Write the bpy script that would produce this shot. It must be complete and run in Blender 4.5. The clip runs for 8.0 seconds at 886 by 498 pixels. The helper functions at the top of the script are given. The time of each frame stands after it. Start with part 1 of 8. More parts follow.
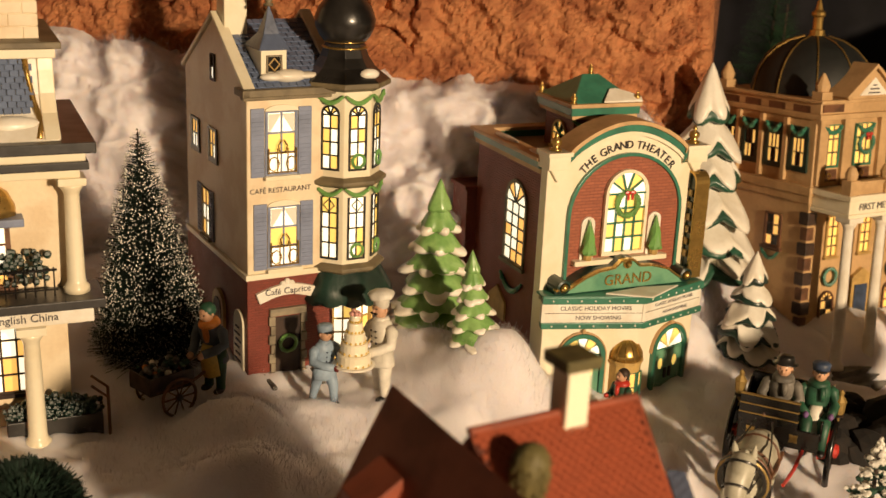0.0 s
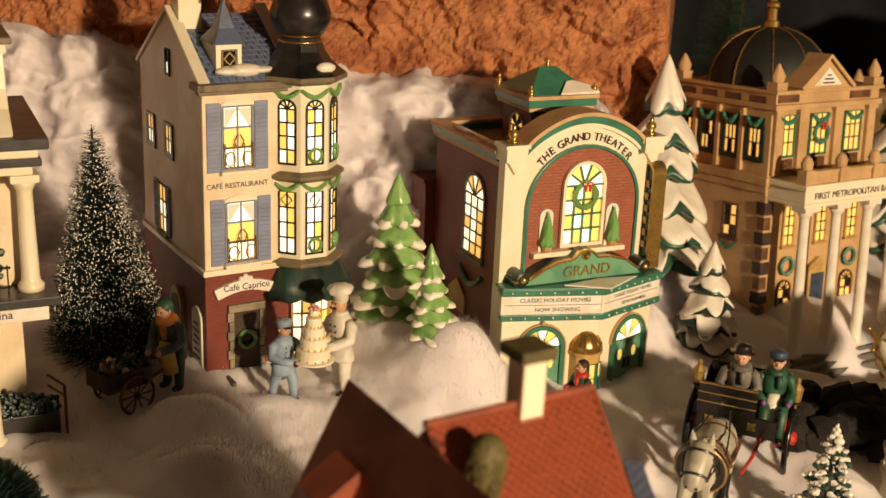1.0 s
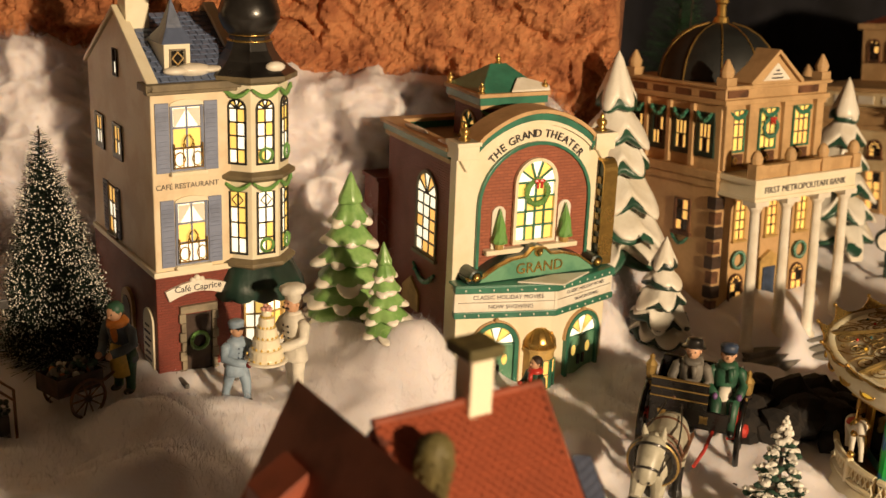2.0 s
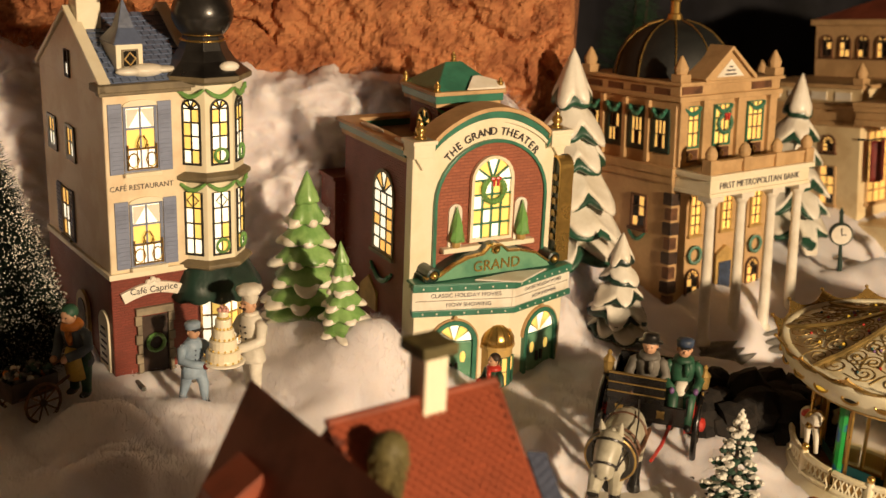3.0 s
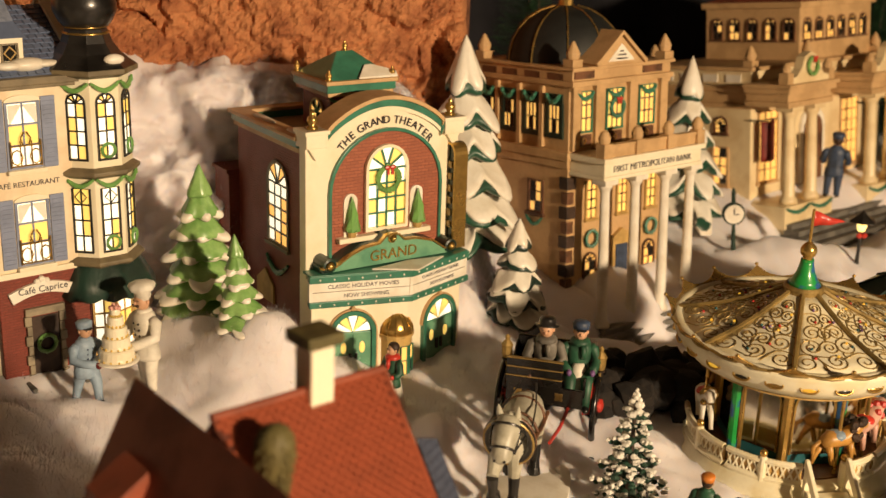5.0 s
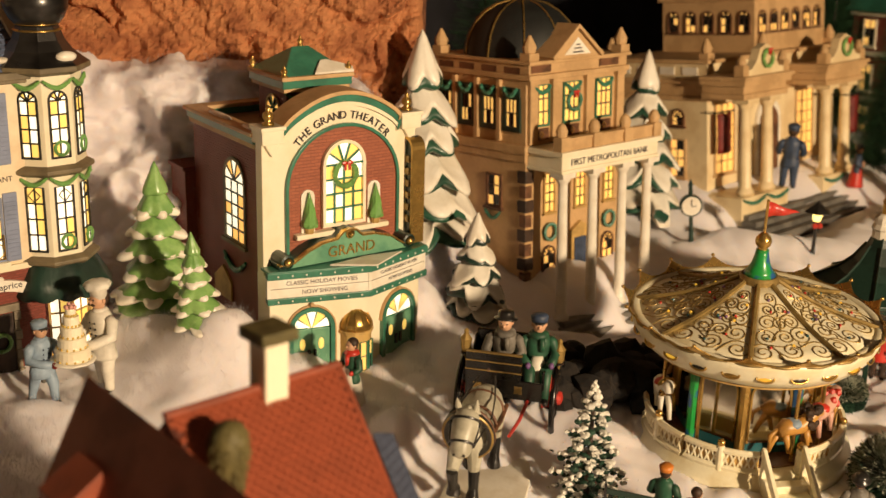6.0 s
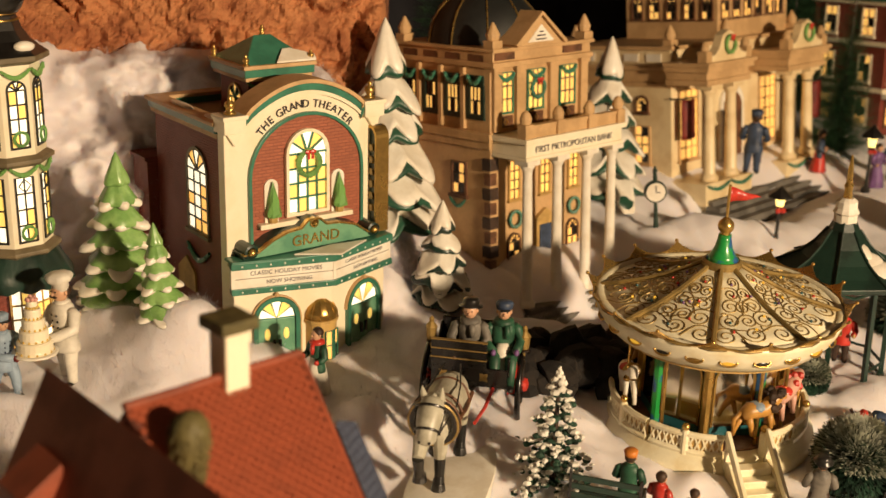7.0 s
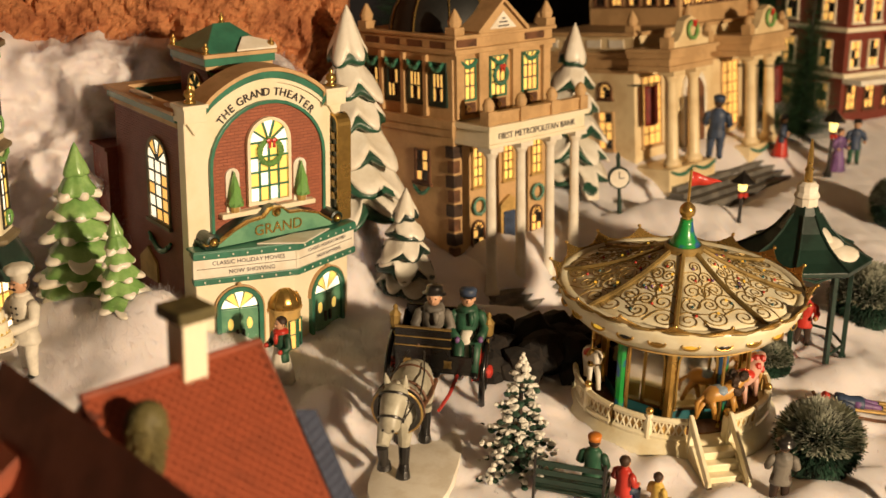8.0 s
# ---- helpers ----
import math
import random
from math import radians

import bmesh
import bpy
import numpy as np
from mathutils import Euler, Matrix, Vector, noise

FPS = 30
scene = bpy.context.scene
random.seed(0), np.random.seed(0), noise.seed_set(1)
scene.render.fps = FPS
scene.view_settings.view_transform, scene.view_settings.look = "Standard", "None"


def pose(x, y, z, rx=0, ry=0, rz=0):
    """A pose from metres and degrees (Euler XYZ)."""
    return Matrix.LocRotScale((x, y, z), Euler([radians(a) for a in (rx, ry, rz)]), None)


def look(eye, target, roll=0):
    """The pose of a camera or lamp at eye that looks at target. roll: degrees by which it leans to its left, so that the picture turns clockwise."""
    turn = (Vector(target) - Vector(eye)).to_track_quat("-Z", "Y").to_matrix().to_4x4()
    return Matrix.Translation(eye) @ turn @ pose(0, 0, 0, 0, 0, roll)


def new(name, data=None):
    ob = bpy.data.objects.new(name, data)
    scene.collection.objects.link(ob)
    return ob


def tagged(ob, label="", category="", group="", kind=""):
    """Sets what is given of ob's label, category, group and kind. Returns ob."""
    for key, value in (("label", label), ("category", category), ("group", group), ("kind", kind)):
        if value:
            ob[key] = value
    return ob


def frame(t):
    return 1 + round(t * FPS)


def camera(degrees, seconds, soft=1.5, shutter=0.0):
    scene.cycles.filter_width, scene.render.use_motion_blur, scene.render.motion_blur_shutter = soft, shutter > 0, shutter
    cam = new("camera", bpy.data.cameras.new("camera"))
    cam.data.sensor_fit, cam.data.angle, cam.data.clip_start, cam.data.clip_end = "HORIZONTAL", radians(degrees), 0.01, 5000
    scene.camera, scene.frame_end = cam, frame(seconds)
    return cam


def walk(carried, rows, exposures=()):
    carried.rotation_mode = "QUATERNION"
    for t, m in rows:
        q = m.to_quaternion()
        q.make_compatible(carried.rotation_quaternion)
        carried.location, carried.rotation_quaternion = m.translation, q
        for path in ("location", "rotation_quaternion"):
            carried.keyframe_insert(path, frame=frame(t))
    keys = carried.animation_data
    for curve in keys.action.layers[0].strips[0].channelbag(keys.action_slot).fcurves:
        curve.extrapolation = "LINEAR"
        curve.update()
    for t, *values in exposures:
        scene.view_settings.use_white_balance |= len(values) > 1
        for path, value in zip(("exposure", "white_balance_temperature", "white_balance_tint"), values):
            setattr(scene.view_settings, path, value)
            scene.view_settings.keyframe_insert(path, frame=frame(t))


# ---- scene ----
# The camera: a slow hand-held pan to the right over a table-top winter village.
cam = camera(40.08, 8.0)
ROWS = [
    (0.0, 0.01804, -0.054, 0.4198, 72.952, -2.993, 1.735),
    (0.5, 0.02035, -0.05396, 0.41958, 72.911, -2.937, 0.842),
    (1.0, 0.02265, -0.05301, 0.41892, 72.778, -2.856, -0.075),
    (1.5, 0.02637, -0.05244, 0.41902, 72.757, -2.787, -1.117),
    (3.0, 0.03365, -0.05309, 0.41936, 72.797, -2.618, -3.962),
    (3.5, 0.03707, -0.05295, 0.41901, 72.792, -2.523, -5.068),
    (4.0, 0.03981, -0.05348, 0.4188, 72.807, -2.437, -6.148),
    (4.5, 0.04345, -0.05237, 0.41833, 72.626, -2.356, -7.33),
    (6.0, 0.05137, -0.05353, 0.41782, 72.371, -2.119, -10.293),
    (6.5, 0.0536, -0.0534, 0.41685, 72.149, -2.06, -11.046),
    (7.0, 0.05563, -0.05397, 0.41671, 71.922, -1.996, -11.842),
    (7.5, 0.05756, -0.05325, 0.41589, 71.721, -1.951, -12.534),
    (8.0, 0.06062, -0.05394, 0.41512, 71.459, -1.865, -13.431),
]
walk(cam, [(t, pose(x, y, z, rx, ry, rz)) for t, x, y, z, rx, ry, rz in ROWS])
cam.data.dof.use_dof, cam.data.dof.focus_distance, cam.data.dof.aperture_fstop = True, 0.97, 8.5

# ---- light: one warm room lamp to the right of the table, and what the room throws back ----
world = bpy.data.worlds.new("world")
scene.world = world
world.use_nodes = True
world.node_tree.nodes["Background"].inputs[0].default_value = (1.0, 0.74, 0.52, 1)
world.node_tree.nodes["Background"].inputs[1].default_value = 0.002
lamp_data = bpy.data.lights.new("room_lamp", "AREA")
lamp_data.shape, lamp_data.size, lamp_data.energy, lamp_data.color = "DISK", 0.13, 111.0, (1.0, 0.733, 0.462)
lamp = new("room_lamp", lamp_data)
lamp.matrix_world = look((1.50, -1.55, 0.80), (0.25, 1.0, 0.06))
scene.view_settings.exposure = 0.0


# ---- materials ----
def material(name, base, rough=0.5, var=0.15, scale=40.0, fine=260.0, bump=0.15, metal=0.0, second=None, mix=(0.45, 0.6),
             coat=0.0, sheen=0.0, trans=0.0, glow=None, strength=0.0, island=0.0, dist=0.001):
    """A procedural surface: colour broken up at two scales, fine relief, worn gloss."""
    m = bpy.data.materials.new(name)
    m.use_nodes = True
    nt = m.node_tree
    n, l = nt.nodes, nt.links
    bs = n["Principled BSDF"]
    co = n.new("ShaderNodeTexCoord")
    big, small = n.new("ShaderNodeTexNoise"), n.new("ShaderNodeTexNoise")
    big.inputs["Scale"].default_value, small.inputs["Scale"].default_value = scale, fine
    big.inputs["Detail"].default_value, small.inputs["Detail"].default_value = 4, 3
    l.new(co.outputs["Object"], big.inputs["Vector"])
    l.new(co.outputs["Object"], small.inputs["Vector"])
    ramp = n.new("ShaderNodeMapRange")
    ramp.inputs[1].default_value, ramp.inputs[2].default_value = mix
    l.new(big.outputs[0], ramp.inputs[0])
    col = n.new("ShaderNodeMix")
    col.data_type = "RGBA"
    two = second or tuple(c * (1 - var * 2.2) for c in base)
    col.inputs[6].default_value, col.inputs[7].default_value = (*base, 1), (*two, 1)
    l.new(ramp.outputs[0], col.inputs[0])
    grain = n.new("ShaderNodeHueSaturation")
    gr = n.new("ShaderNodeMapRange")
    gr.inputs[3].default_value, gr.inputs[4].default_value = 1 - var, 1 + var
    if island:
        geo, add = n.new("ShaderNodeNewGeometry"), n.new("ShaderNodeMath")
        add.operation = "MULTIPLY_ADD"
        add.inputs[1].default_value, add.inputs[2].default_value = island, -island / 2
        info, plus, plus2 = n.new("ShaderNodeObjectInfo"), n.new("ShaderNodeMath"), n.new("ShaderNodeMath")
        plus.operation = "ADD"
        plus2.operation = "FRACT"
        l.new(geo.outputs["Random Per Island"], plus.inputs[0])
        l.new(info.outputs["Random"], plus.inputs[1])
        l.new(plus.outputs[0], plus2.inputs[0])
        l.new(plus2.outputs[0], add.inputs[0])
        s2 = n.new("ShaderNodeMath")
        l.new(small.outputs[0], s2.inputs[0])
        l.new(add.outputs[0], s2.inputs[1])
        l.new(s2.outputs[0], gr.inputs[0])
    else:
        l.new(small.outputs[0], gr.inputs[0])
    l.new(gr.outputs[0], grain.inputs["Value"])
    l.new(col.outputs[2], grain.inputs["Color"])
    l.new(grain.outputs[0], bs.inputs["Base Color"])
    rr = n.new("ShaderNodeMapRange")
    rr.inputs[3].default_value, rr.inputs[4].default_value = max(0.02, rough - 0.1), min(1, rough + 0.12)
    l.new(big.outputs[0], rr.inputs[0])
    l.new(rr.outputs[0], bs.inputs["Roughness"])
    bs.inputs["Metallic"].default_value = metal
    bs.inputs["Coat Weight"].default_value = coat
    bs.inputs["Coat Roughness"].default_value = 0.2
    bs.inputs["Sheen Weight"].default_value = sheen
    if bump:
        bp = n.new("ShaderNodeBump")
        bp.inputs["Strength"].default_value, bp.inputs["Distance"].default_value = bump, dist
        l.new(small.outputs[0], bp.inputs["Height"])
        l.new(bp.outputs[0], bs.inputs["Normal"])
    if glow:
        bs.inputs["Emission Color"].default_value = (*glow, 1)
        bs.inputs["Emission Strength"].default_value = strength
    return m


COTTON = material("cotton_snow", (0.84, 0.80, 0.82), 0.95, 0.03, 14, 500, 0.2, sheen=0.3, dist=0.0012)
soft = COTTON.node_tree.nodes["Principled BSDF"]
soft.inputs["Subsurface Weight"].default_value = 1.0
soft.inputs["Subsurface Radius"].default_value = (1.0, 0.9, 0.8)
soft.inputs["Subsurface Scale"].default_value = 0.009
CREAM = material("cream_glaze", (0.86, 0.79, 0.60), 0.33, 0.04, 30, 300, 0.10, coat=0.3, second=(0.82, 0.73, 0.52))
PLASTER = material("warm_plaster", (0.80, 0.68, 0.48), 0.42, 0.06, 30, 300, 0.2, coat=0.15, second=(0.72, 0.57, 0.37))
SNOWWHITE = material("snow_glaze", (0.84, 0.80, 0.70), 0.4, 0.05, 40, 300, 0.2, coat=0.15, second=(0.74, 0.68, 0.56))
GREEN = material("green_glaze", (0.045, 0.20, 0.13), 0.32, 0.12, 40, 300, 0.15, coat=0.3)
PALEGREEN = material("pale_green_glaze", (0.16, 0.36, 0.22), 0.35, 0.12, 40, 300, 0.15, coat=0.3, second=(0.10, 0.27, 0.17))
DARKGREEN = material("dark_green_glaze", (0.014, 0.040, 0.028), 0.42, 0.2, 40, 300, 0.2, coat=0.25)
GOLD = material("gold_paint", (0.62, 0.40, 0.12), 0.28, 0.12, 60, 300, 0.1, metal=0.85)
OCHRE = material("ochre_paint", (0.55, 0.36, 0.12), 0.45, 0.12, 60, 300, 0.15)
BLUE = material("blue_slate", (0.13, 0.17, 0.27), 0.45, 0.18, 50, 300, 0.3, island=0.6)
SHUTTER = material("shutter_blue", (0.22, 0.26, 0.38), 0.45, 0.1, 50, 300, 0.15)
BLACK = material("black_glaze", (0.022, 0.020, 0.018), 0.3, 0.3, 40, 250, 0.15, coat=0.2)
OLIVE = material("olive_trim", (0.19, 0.15, 0.085), 0.5, 0.15, 40, 250, 0.2)
TAN = material("tan_stone", (0.57, 0.37, 0.18), 0.5, 0.12, 35, 250, 0.25, second=(0.47, 0.30, 0.14))
BROWN = material("brown_wood", (0.17, 0.075, 0.035), 0.5, 0.25, 50, 300, 0.3)
DARKBROWN = material("dark_wood", (0.05, 0.028, 0.018), 0.5, 0.25, 50, 300, 0.3)
WIN_WHITE = material("lit_pane_white", (0.8, 0.75, 0.6), 0.3, 0.02, 60, 200, 0, glow=(1.0, 0.86, 0.60), strength=1.25)
WIN_YELLOW = material("lit_pane_yellow", (0.7, 0.5, 0.15), 0.3, 0.05, 60, 200, 0, glow=(1.0, 0.62, 0.13), strength=0.85)
WIN_AMBER = material("lit_pane_amber", (0.6, 0.35, 0.1), 0.3, 0.05, 60, 200, 0, glow=(1.0, 0.52, 0.12), strength=1.0)
WIN_DARK = material("dark_pane", (0.02, 0.018, 0.014), 0.15, 0.2, 60, 200, 0)
INK = material("black_lettering", (0.03, 0.025, 0.03), 0.5, 0.1, 60, 200, 0)
RED = material("red_paint", (0.55, 0.04, 0.025), 0.4, 0.12, 60, 300, 0.1, coat=0.2)
BARK = material("bark", (0.46, 0.19, 0.075), 0.85, 0.25, 26, 240, 0.9, second=(0.30, 0.105, 0.04), island=0.5, dist=0.002)
BARKDEEP = material("bark_crevice", (0.16, 0.065, 0.03), 0.9, 0.25, 40, 240, 0.9, dist=0.002)
WALLPAINT = material("wall_paint", (0.08, 0.06, 0.045), 0.8, 0.05, 3, 60, 0.1)
FLOORMAT = material("floor_boards", (0.10, 0.06, 0.035), 0.5, 0.15, 4, 60, 0.1)
TILE = material("red_roof_tile", (0.29, 0.066, 0.028), 0.6, 0.13, 40, 300, 0.2, island=0.55)
UNDERTILE = material("roof_joint", (0.10, 0.024, 0.012), 0.8, 0.2, 40, 300, 0.2)
SLATEBLACK = material("matt_black", (0.012, 0.014, 0.013), 0.6, 0.2, 40, 300, 0.15)
DEEPRED = material("deep_red_cloth", (0.17, 0.014, 0.010), 0.6, 0.2, 60, 300, 0.2)
STONE = material("grey_stone", (0.17, 0.16, 0.14), 0.6, 0.2, 40, 250, 0.35)
LEAFGREEN = material("bright_green_glaze", (0.17, 0.37, 0.10), 0.33, 0.15, 60, 300, 0.2, coat=0.3)
PINE = material("pine_bristle", (0.018, 0.045, 0.028), 0.7, 0.3, 60, 300, 0, island=0.8)
FROST = material("frost_tip", (0.80, 0.78, 0.70), 0.7, 0.1, 60, 300, 0)
SKIN = material("painted_face", (0.62, 0.36, 0.22), 0.45, 0.08, 60, 300, 0.05)
GREY = material("grey_coat", (0.17, 0.155, 0.13), 0.55, 0.2, 80, 300, 0.3)
NAVY = material("navy_coat", (0.045, 0.07, 0.13), 0.5, 0.2, 80, 300, 0.2)
PALEBLUE = material("pale_blue_cloth", (0.27, 0.36, 0.46), 0.5, 0.12, 80, 300, 0.2)
ORANGE = material("orange_cloth", (0.60, 0.20, 0.03), 0.5, 0.12, 80, 300, 0.2)
YELLOW = material("yellow_cloth", (0.68, 0.47, 0.10), 0.5, 0.12, 80, 300, 0.2)


# ---- building blocks ----
def box(bm, x0, x1, y0, y1, z0, z1, m=None):
    """A box; m turns it."""
    v = [bm.verts.new((x, y, z)) for x in (x0, x1) for y in (y0, y1) for z in (z0, z1)]
    for f in ((0, 1, 3, 2), (4, 6, 7, 5), (0, 4, 5, 1), (2, 3, 7, 6), (0, 2, 6, 4), (1, 5, 7, 3)):
        bm.faces.new([v[i] for i in f])
    if m:
        bmesh.ops.transform(bm, matrix=m, verts=v)
    return v


def prism(bm, poly, y0, y1, m=None):
    """A flat outline of (x, z) points, counter-clockwise seen from -y, pushed from y0 back to y1."""
    a = [bm.verts.new((x, y0, z)) for x, z in poly]
    b = [bm.verts.new((x, y1, z)) for x, z in poly]
    bm.faces.new(a)
    bm.faces.new(b[::-1])
    k = len(poly)
    for i in range(k):
        bm.faces.new((a[i], b[i], b[(i + 1) % k], a[(i + 1) % k]))
    if m:
        bmesh.ops.transform(bm, matrix=m, verts=a + b)
    return a + b


def slab(bm, poly, z0, z1, m=None):
    """A plan of (x, y) points, counter-clockwise from above, raised from z0 to z1."""
    a = [bm.verts.new((x, y, z0)) for x, y in poly]
    b = [bm.verts.new((x, y, z1)) for x, y in poly]
    bm.faces.new(a[::-1])
    bm.faces.new(b)
    k = len(poly)
    for i in range(k):
        bm.faces.new((a[i], a[(i + 1) % k], b[(i + 1) % k], b[i]))
    if m:
        bmesh.ops.transform(bm, matrix=m, verts=a + b)
    return a + b


def lathe(bm, prof, seg=16, m=None, wob=None, arc=1.0):
    """A profile of (radius, z) points turned about z."""
    rings, every = [], []
    for r, z in prof:
        ring = []
        for i in range(seg):
            a = 2 * math.pi * arc * i / seg
            k = r * (wob(a, z) if wob else 1)
            ring.append(bm.verts.new((k * math.cos(a), k * math.sin(a), z)))
        rings.append(ring)
        every += ring
    for p, q in zip(rings, rings[1:]):
        for i in range(seg):
            j = (i + 1) % seg
            bm.faces.new((p[i], p[j], q[j], q[i]))
    bm.faces.new(rings[0][::-1])
    bm.faces.new(rings[-1])
    if m:
        bmesh.ops.transform(bm, matrix=m, verts=every)
    return every


def tube(bm, pts, r, seg=8, closed=False):
    """A round bar along pts; r is one radius or one for each point."""
    pts = [Vector(p) for p in pts]
    k = len(pts)
    rad = r if isinstance(r, (list, tuple)) else [r] * k
    rings, side = [], None
    for i, p in enumerate(pts):
        a, b = (pts[i - 1] if i or closed else p), (pts[(i + 1) % k] if i < k - 1 or closed else p)
        d = (b - a).normalized() if (b - a).length > 1e-9 else Vector((0, 0, 1))
        if side is None:
            side = d.orthogonal().normalized()
        side = (side - d * side.dot(d))
        side = side.normalized() if side.length > 1e-6 else d.orthogonal().normalized()
        up = d.cross(side)
        rings.append([bm.verts.new(p + (side * math.cos(2 * math.pi * j / seg) + up * math.sin(2 * math.pi * j / seg)) * rad[i]) for j in range(seg)])
    for i in range(k if closed else k - 1):
        p, q = rings[i], rings[(i + 1) % k]
        for j in range(seg):
            bm.faces.new((p[j], p[(j + 1) % seg], q[(j + 1) % seg], q[j]))
    if not closed:
        bm.faces.new(rings[0][::-1])
        bm.faces.new(rings[-1])
    return [v for ring in rings for v in ring]


def ball(bm, c, r, seg=10, squash=(1, 1, 1), m=None):
    vs = bmesh.ops.create_uvsphere(bm, u_segments=seg, v_segments=max(4, seg * 2 // 3), radius=r)["verts"]
    bmesh.ops.transform(bm, matrix=Matrix.Translation(c) @ (m or Matrix()) @ Matrix.Diagonal((*squash, 1)), verts=vs)
    return vs


def arch(x0, x1, z0, z1, n=12, rise=None):
    """The outline of an opening with a round head, counter-clockwise seen from the front."""
    c, r = (x0 + x1) / 2, (x1 - x0) / 2
    h = rise or r
    return [(x0, z0), (x1, z0)] + [(c + r * math.cos(math.pi * i / n), z1 - h + h * math.sin(math.pi * i / n)) for i in range(n + 1)]


def band(bm, path, w, y0, y1, m=None):
    """A moulding of width w along an open path of (x, z) points, standing from y0 to y1; w to the path's left."""
    k = len(path)
    out = []
    for i in range(k):
        a, b = Vector(path[max(i - 1, 0)]), Vector(path[min(i + 1, k - 1)])
        d = (b - a).normalized()
        out.append((path[i][0] - d.y * w, path[i][1] + d.x * w))
    loops = [[bm.verts.new((x, y, z)) for (x, z), y in ((path[i], y0), (out[i], y0), (out[i], y1), (path[i], y1))] for i in range(k)]
    for p, q in zip(loops, loops[1:]):
        for i in range(4):
            bm.faces.new((p[i], q[i], q[(i + 1) % 4], p[(i + 1) % 4]))
    bm.faces.new(loops[0])
    bm.faces.new(loops[-1][::-1])
    made = [v for loop in loops for v in loop]
    if m:
        bmesh.ops.transform(bm, matrix=m, verts=made)
    return made


def part(name, bm, mat, parent=None, label="", bevel=0.0, smooth=False, at=None):
    """Links a bmesh as one mesh object under a thing or a part."""
    bmesh.ops.recalc_face_normals(bm, faces=bm.faces)
    me = bpy.data.meshes.new(name)
    bm.to_mesh(me)
    bm.free()
    for mm in (mat if isinstance(mat, (list, tuple)) else [mat]):
        me.materials.append(mm)
    if smooth:
        me.polygons.foreach_set("use_smooth", [True] * len(me.polygons))
    ob = new(name, me)
    if parent:
        ob.parent = parent
    if at:
        ob.matrix_basis = at
    if bevel:
        bv = ob.modifiers.new("edge", "BEVEL")
        bv.width, bv.segments, bv.limit_method = bevel, 2, "ANGLE"
    return tagged(ob, label) if label else ob


def thing(name, m, label, category, group="", kind=""):
    """The Empty at a thing's base."""
    ob = new(name)
    ob.empty_display_size = 0.01
    ob.matrix_basis = m
    return tagged(ob, label, category, group, kind)


def bm_new():
    return bmesh.new()


def fbm(x, y, z=0.0, o=4):
    return noise.fractal(Vector((x, y, z)), 0.9, 2.1, o)


def smooth01(a, b, x):
    t = min(1, max(0, (x - a) / (b - a)))
    return t * t * (3 - 2 * t)


def brick_surface(name, base, joint, w, h, rough=0.5, gap=0.0005, depth=0.0006):
    """Moulded brickwork far too fine to pick apart: relief and colour from one pattern, along the wall and up."""
    m = material(name, base, rough, 0.12, 50, 350, 0.0)
    nt = m.node_tree
    n, l = nt.nodes, nt.links
    bs = n["Principled BSDF"]
    co, sep, com, add = n.new("ShaderNodeTexCoord"), n.new("ShaderNodeSeparateXYZ"), n.new("ShaderNodeCombineXYZ"), n.new("ShaderNodeMath")
    l.new(co.outputs["Object"], sep.inputs[0])
    l.new(sep.outputs[0], add.inputs[0])
    l.new(sep.outputs[1], add.inputs[1])
    l.new(add.outputs[0], com.inputs[0])
    l.new(sep.outputs[2], com.inputs[1])
    br = n.new("ShaderNodeTexBrick")
    l.new(com.outputs[0], br.inputs["Vector"])
    br.inputs["Scale"].default_value = 1.0
    br.inputs["Brick Width"].default_value, br.inputs["Row Height"].default_value = w, h
    br.inputs["Mortar Size"].default_value = gap
    br.inputs["Mortar Smooth"].default_value = 0.4
    br.inputs["Color1"].default_value = (*base, 1)
    br.inputs["Color2"].default_value = (*[c * 0.72 for c in base], 1)
    br.inputs["Mortar"].default_value = (*joint, 1)
    old = bs.inputs["Base Color"].links[0].from_node
    mix = n.new("ShaderNodeMix")
    mix.data_type = "RGBA"
    mix.blend_type = "MIX"
    mix.inputs[0].default_value = 0.75
    l.new(old.outputs[0], mix.inputs[6])
    l.new(br.outputs["Color"], mix.inputs[7])
    l.new(mix.outputs[2], bs.inputs["Base Color"])
    bp = n.new("ShaderNodeBump")
    bp.invert = True
    bp.inputs["Strength"].default_value, bp.inputs["Distance"].default_value = 0.8, depth
    l.new(br.outputs["Fac"], bp.inputs["Height"])
    l.new(bp.outputs[0], bs.inputs["Normal"])
    return m


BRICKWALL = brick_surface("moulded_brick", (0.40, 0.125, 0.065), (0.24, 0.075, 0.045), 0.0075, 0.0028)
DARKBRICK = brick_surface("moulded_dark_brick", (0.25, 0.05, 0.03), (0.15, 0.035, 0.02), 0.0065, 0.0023)


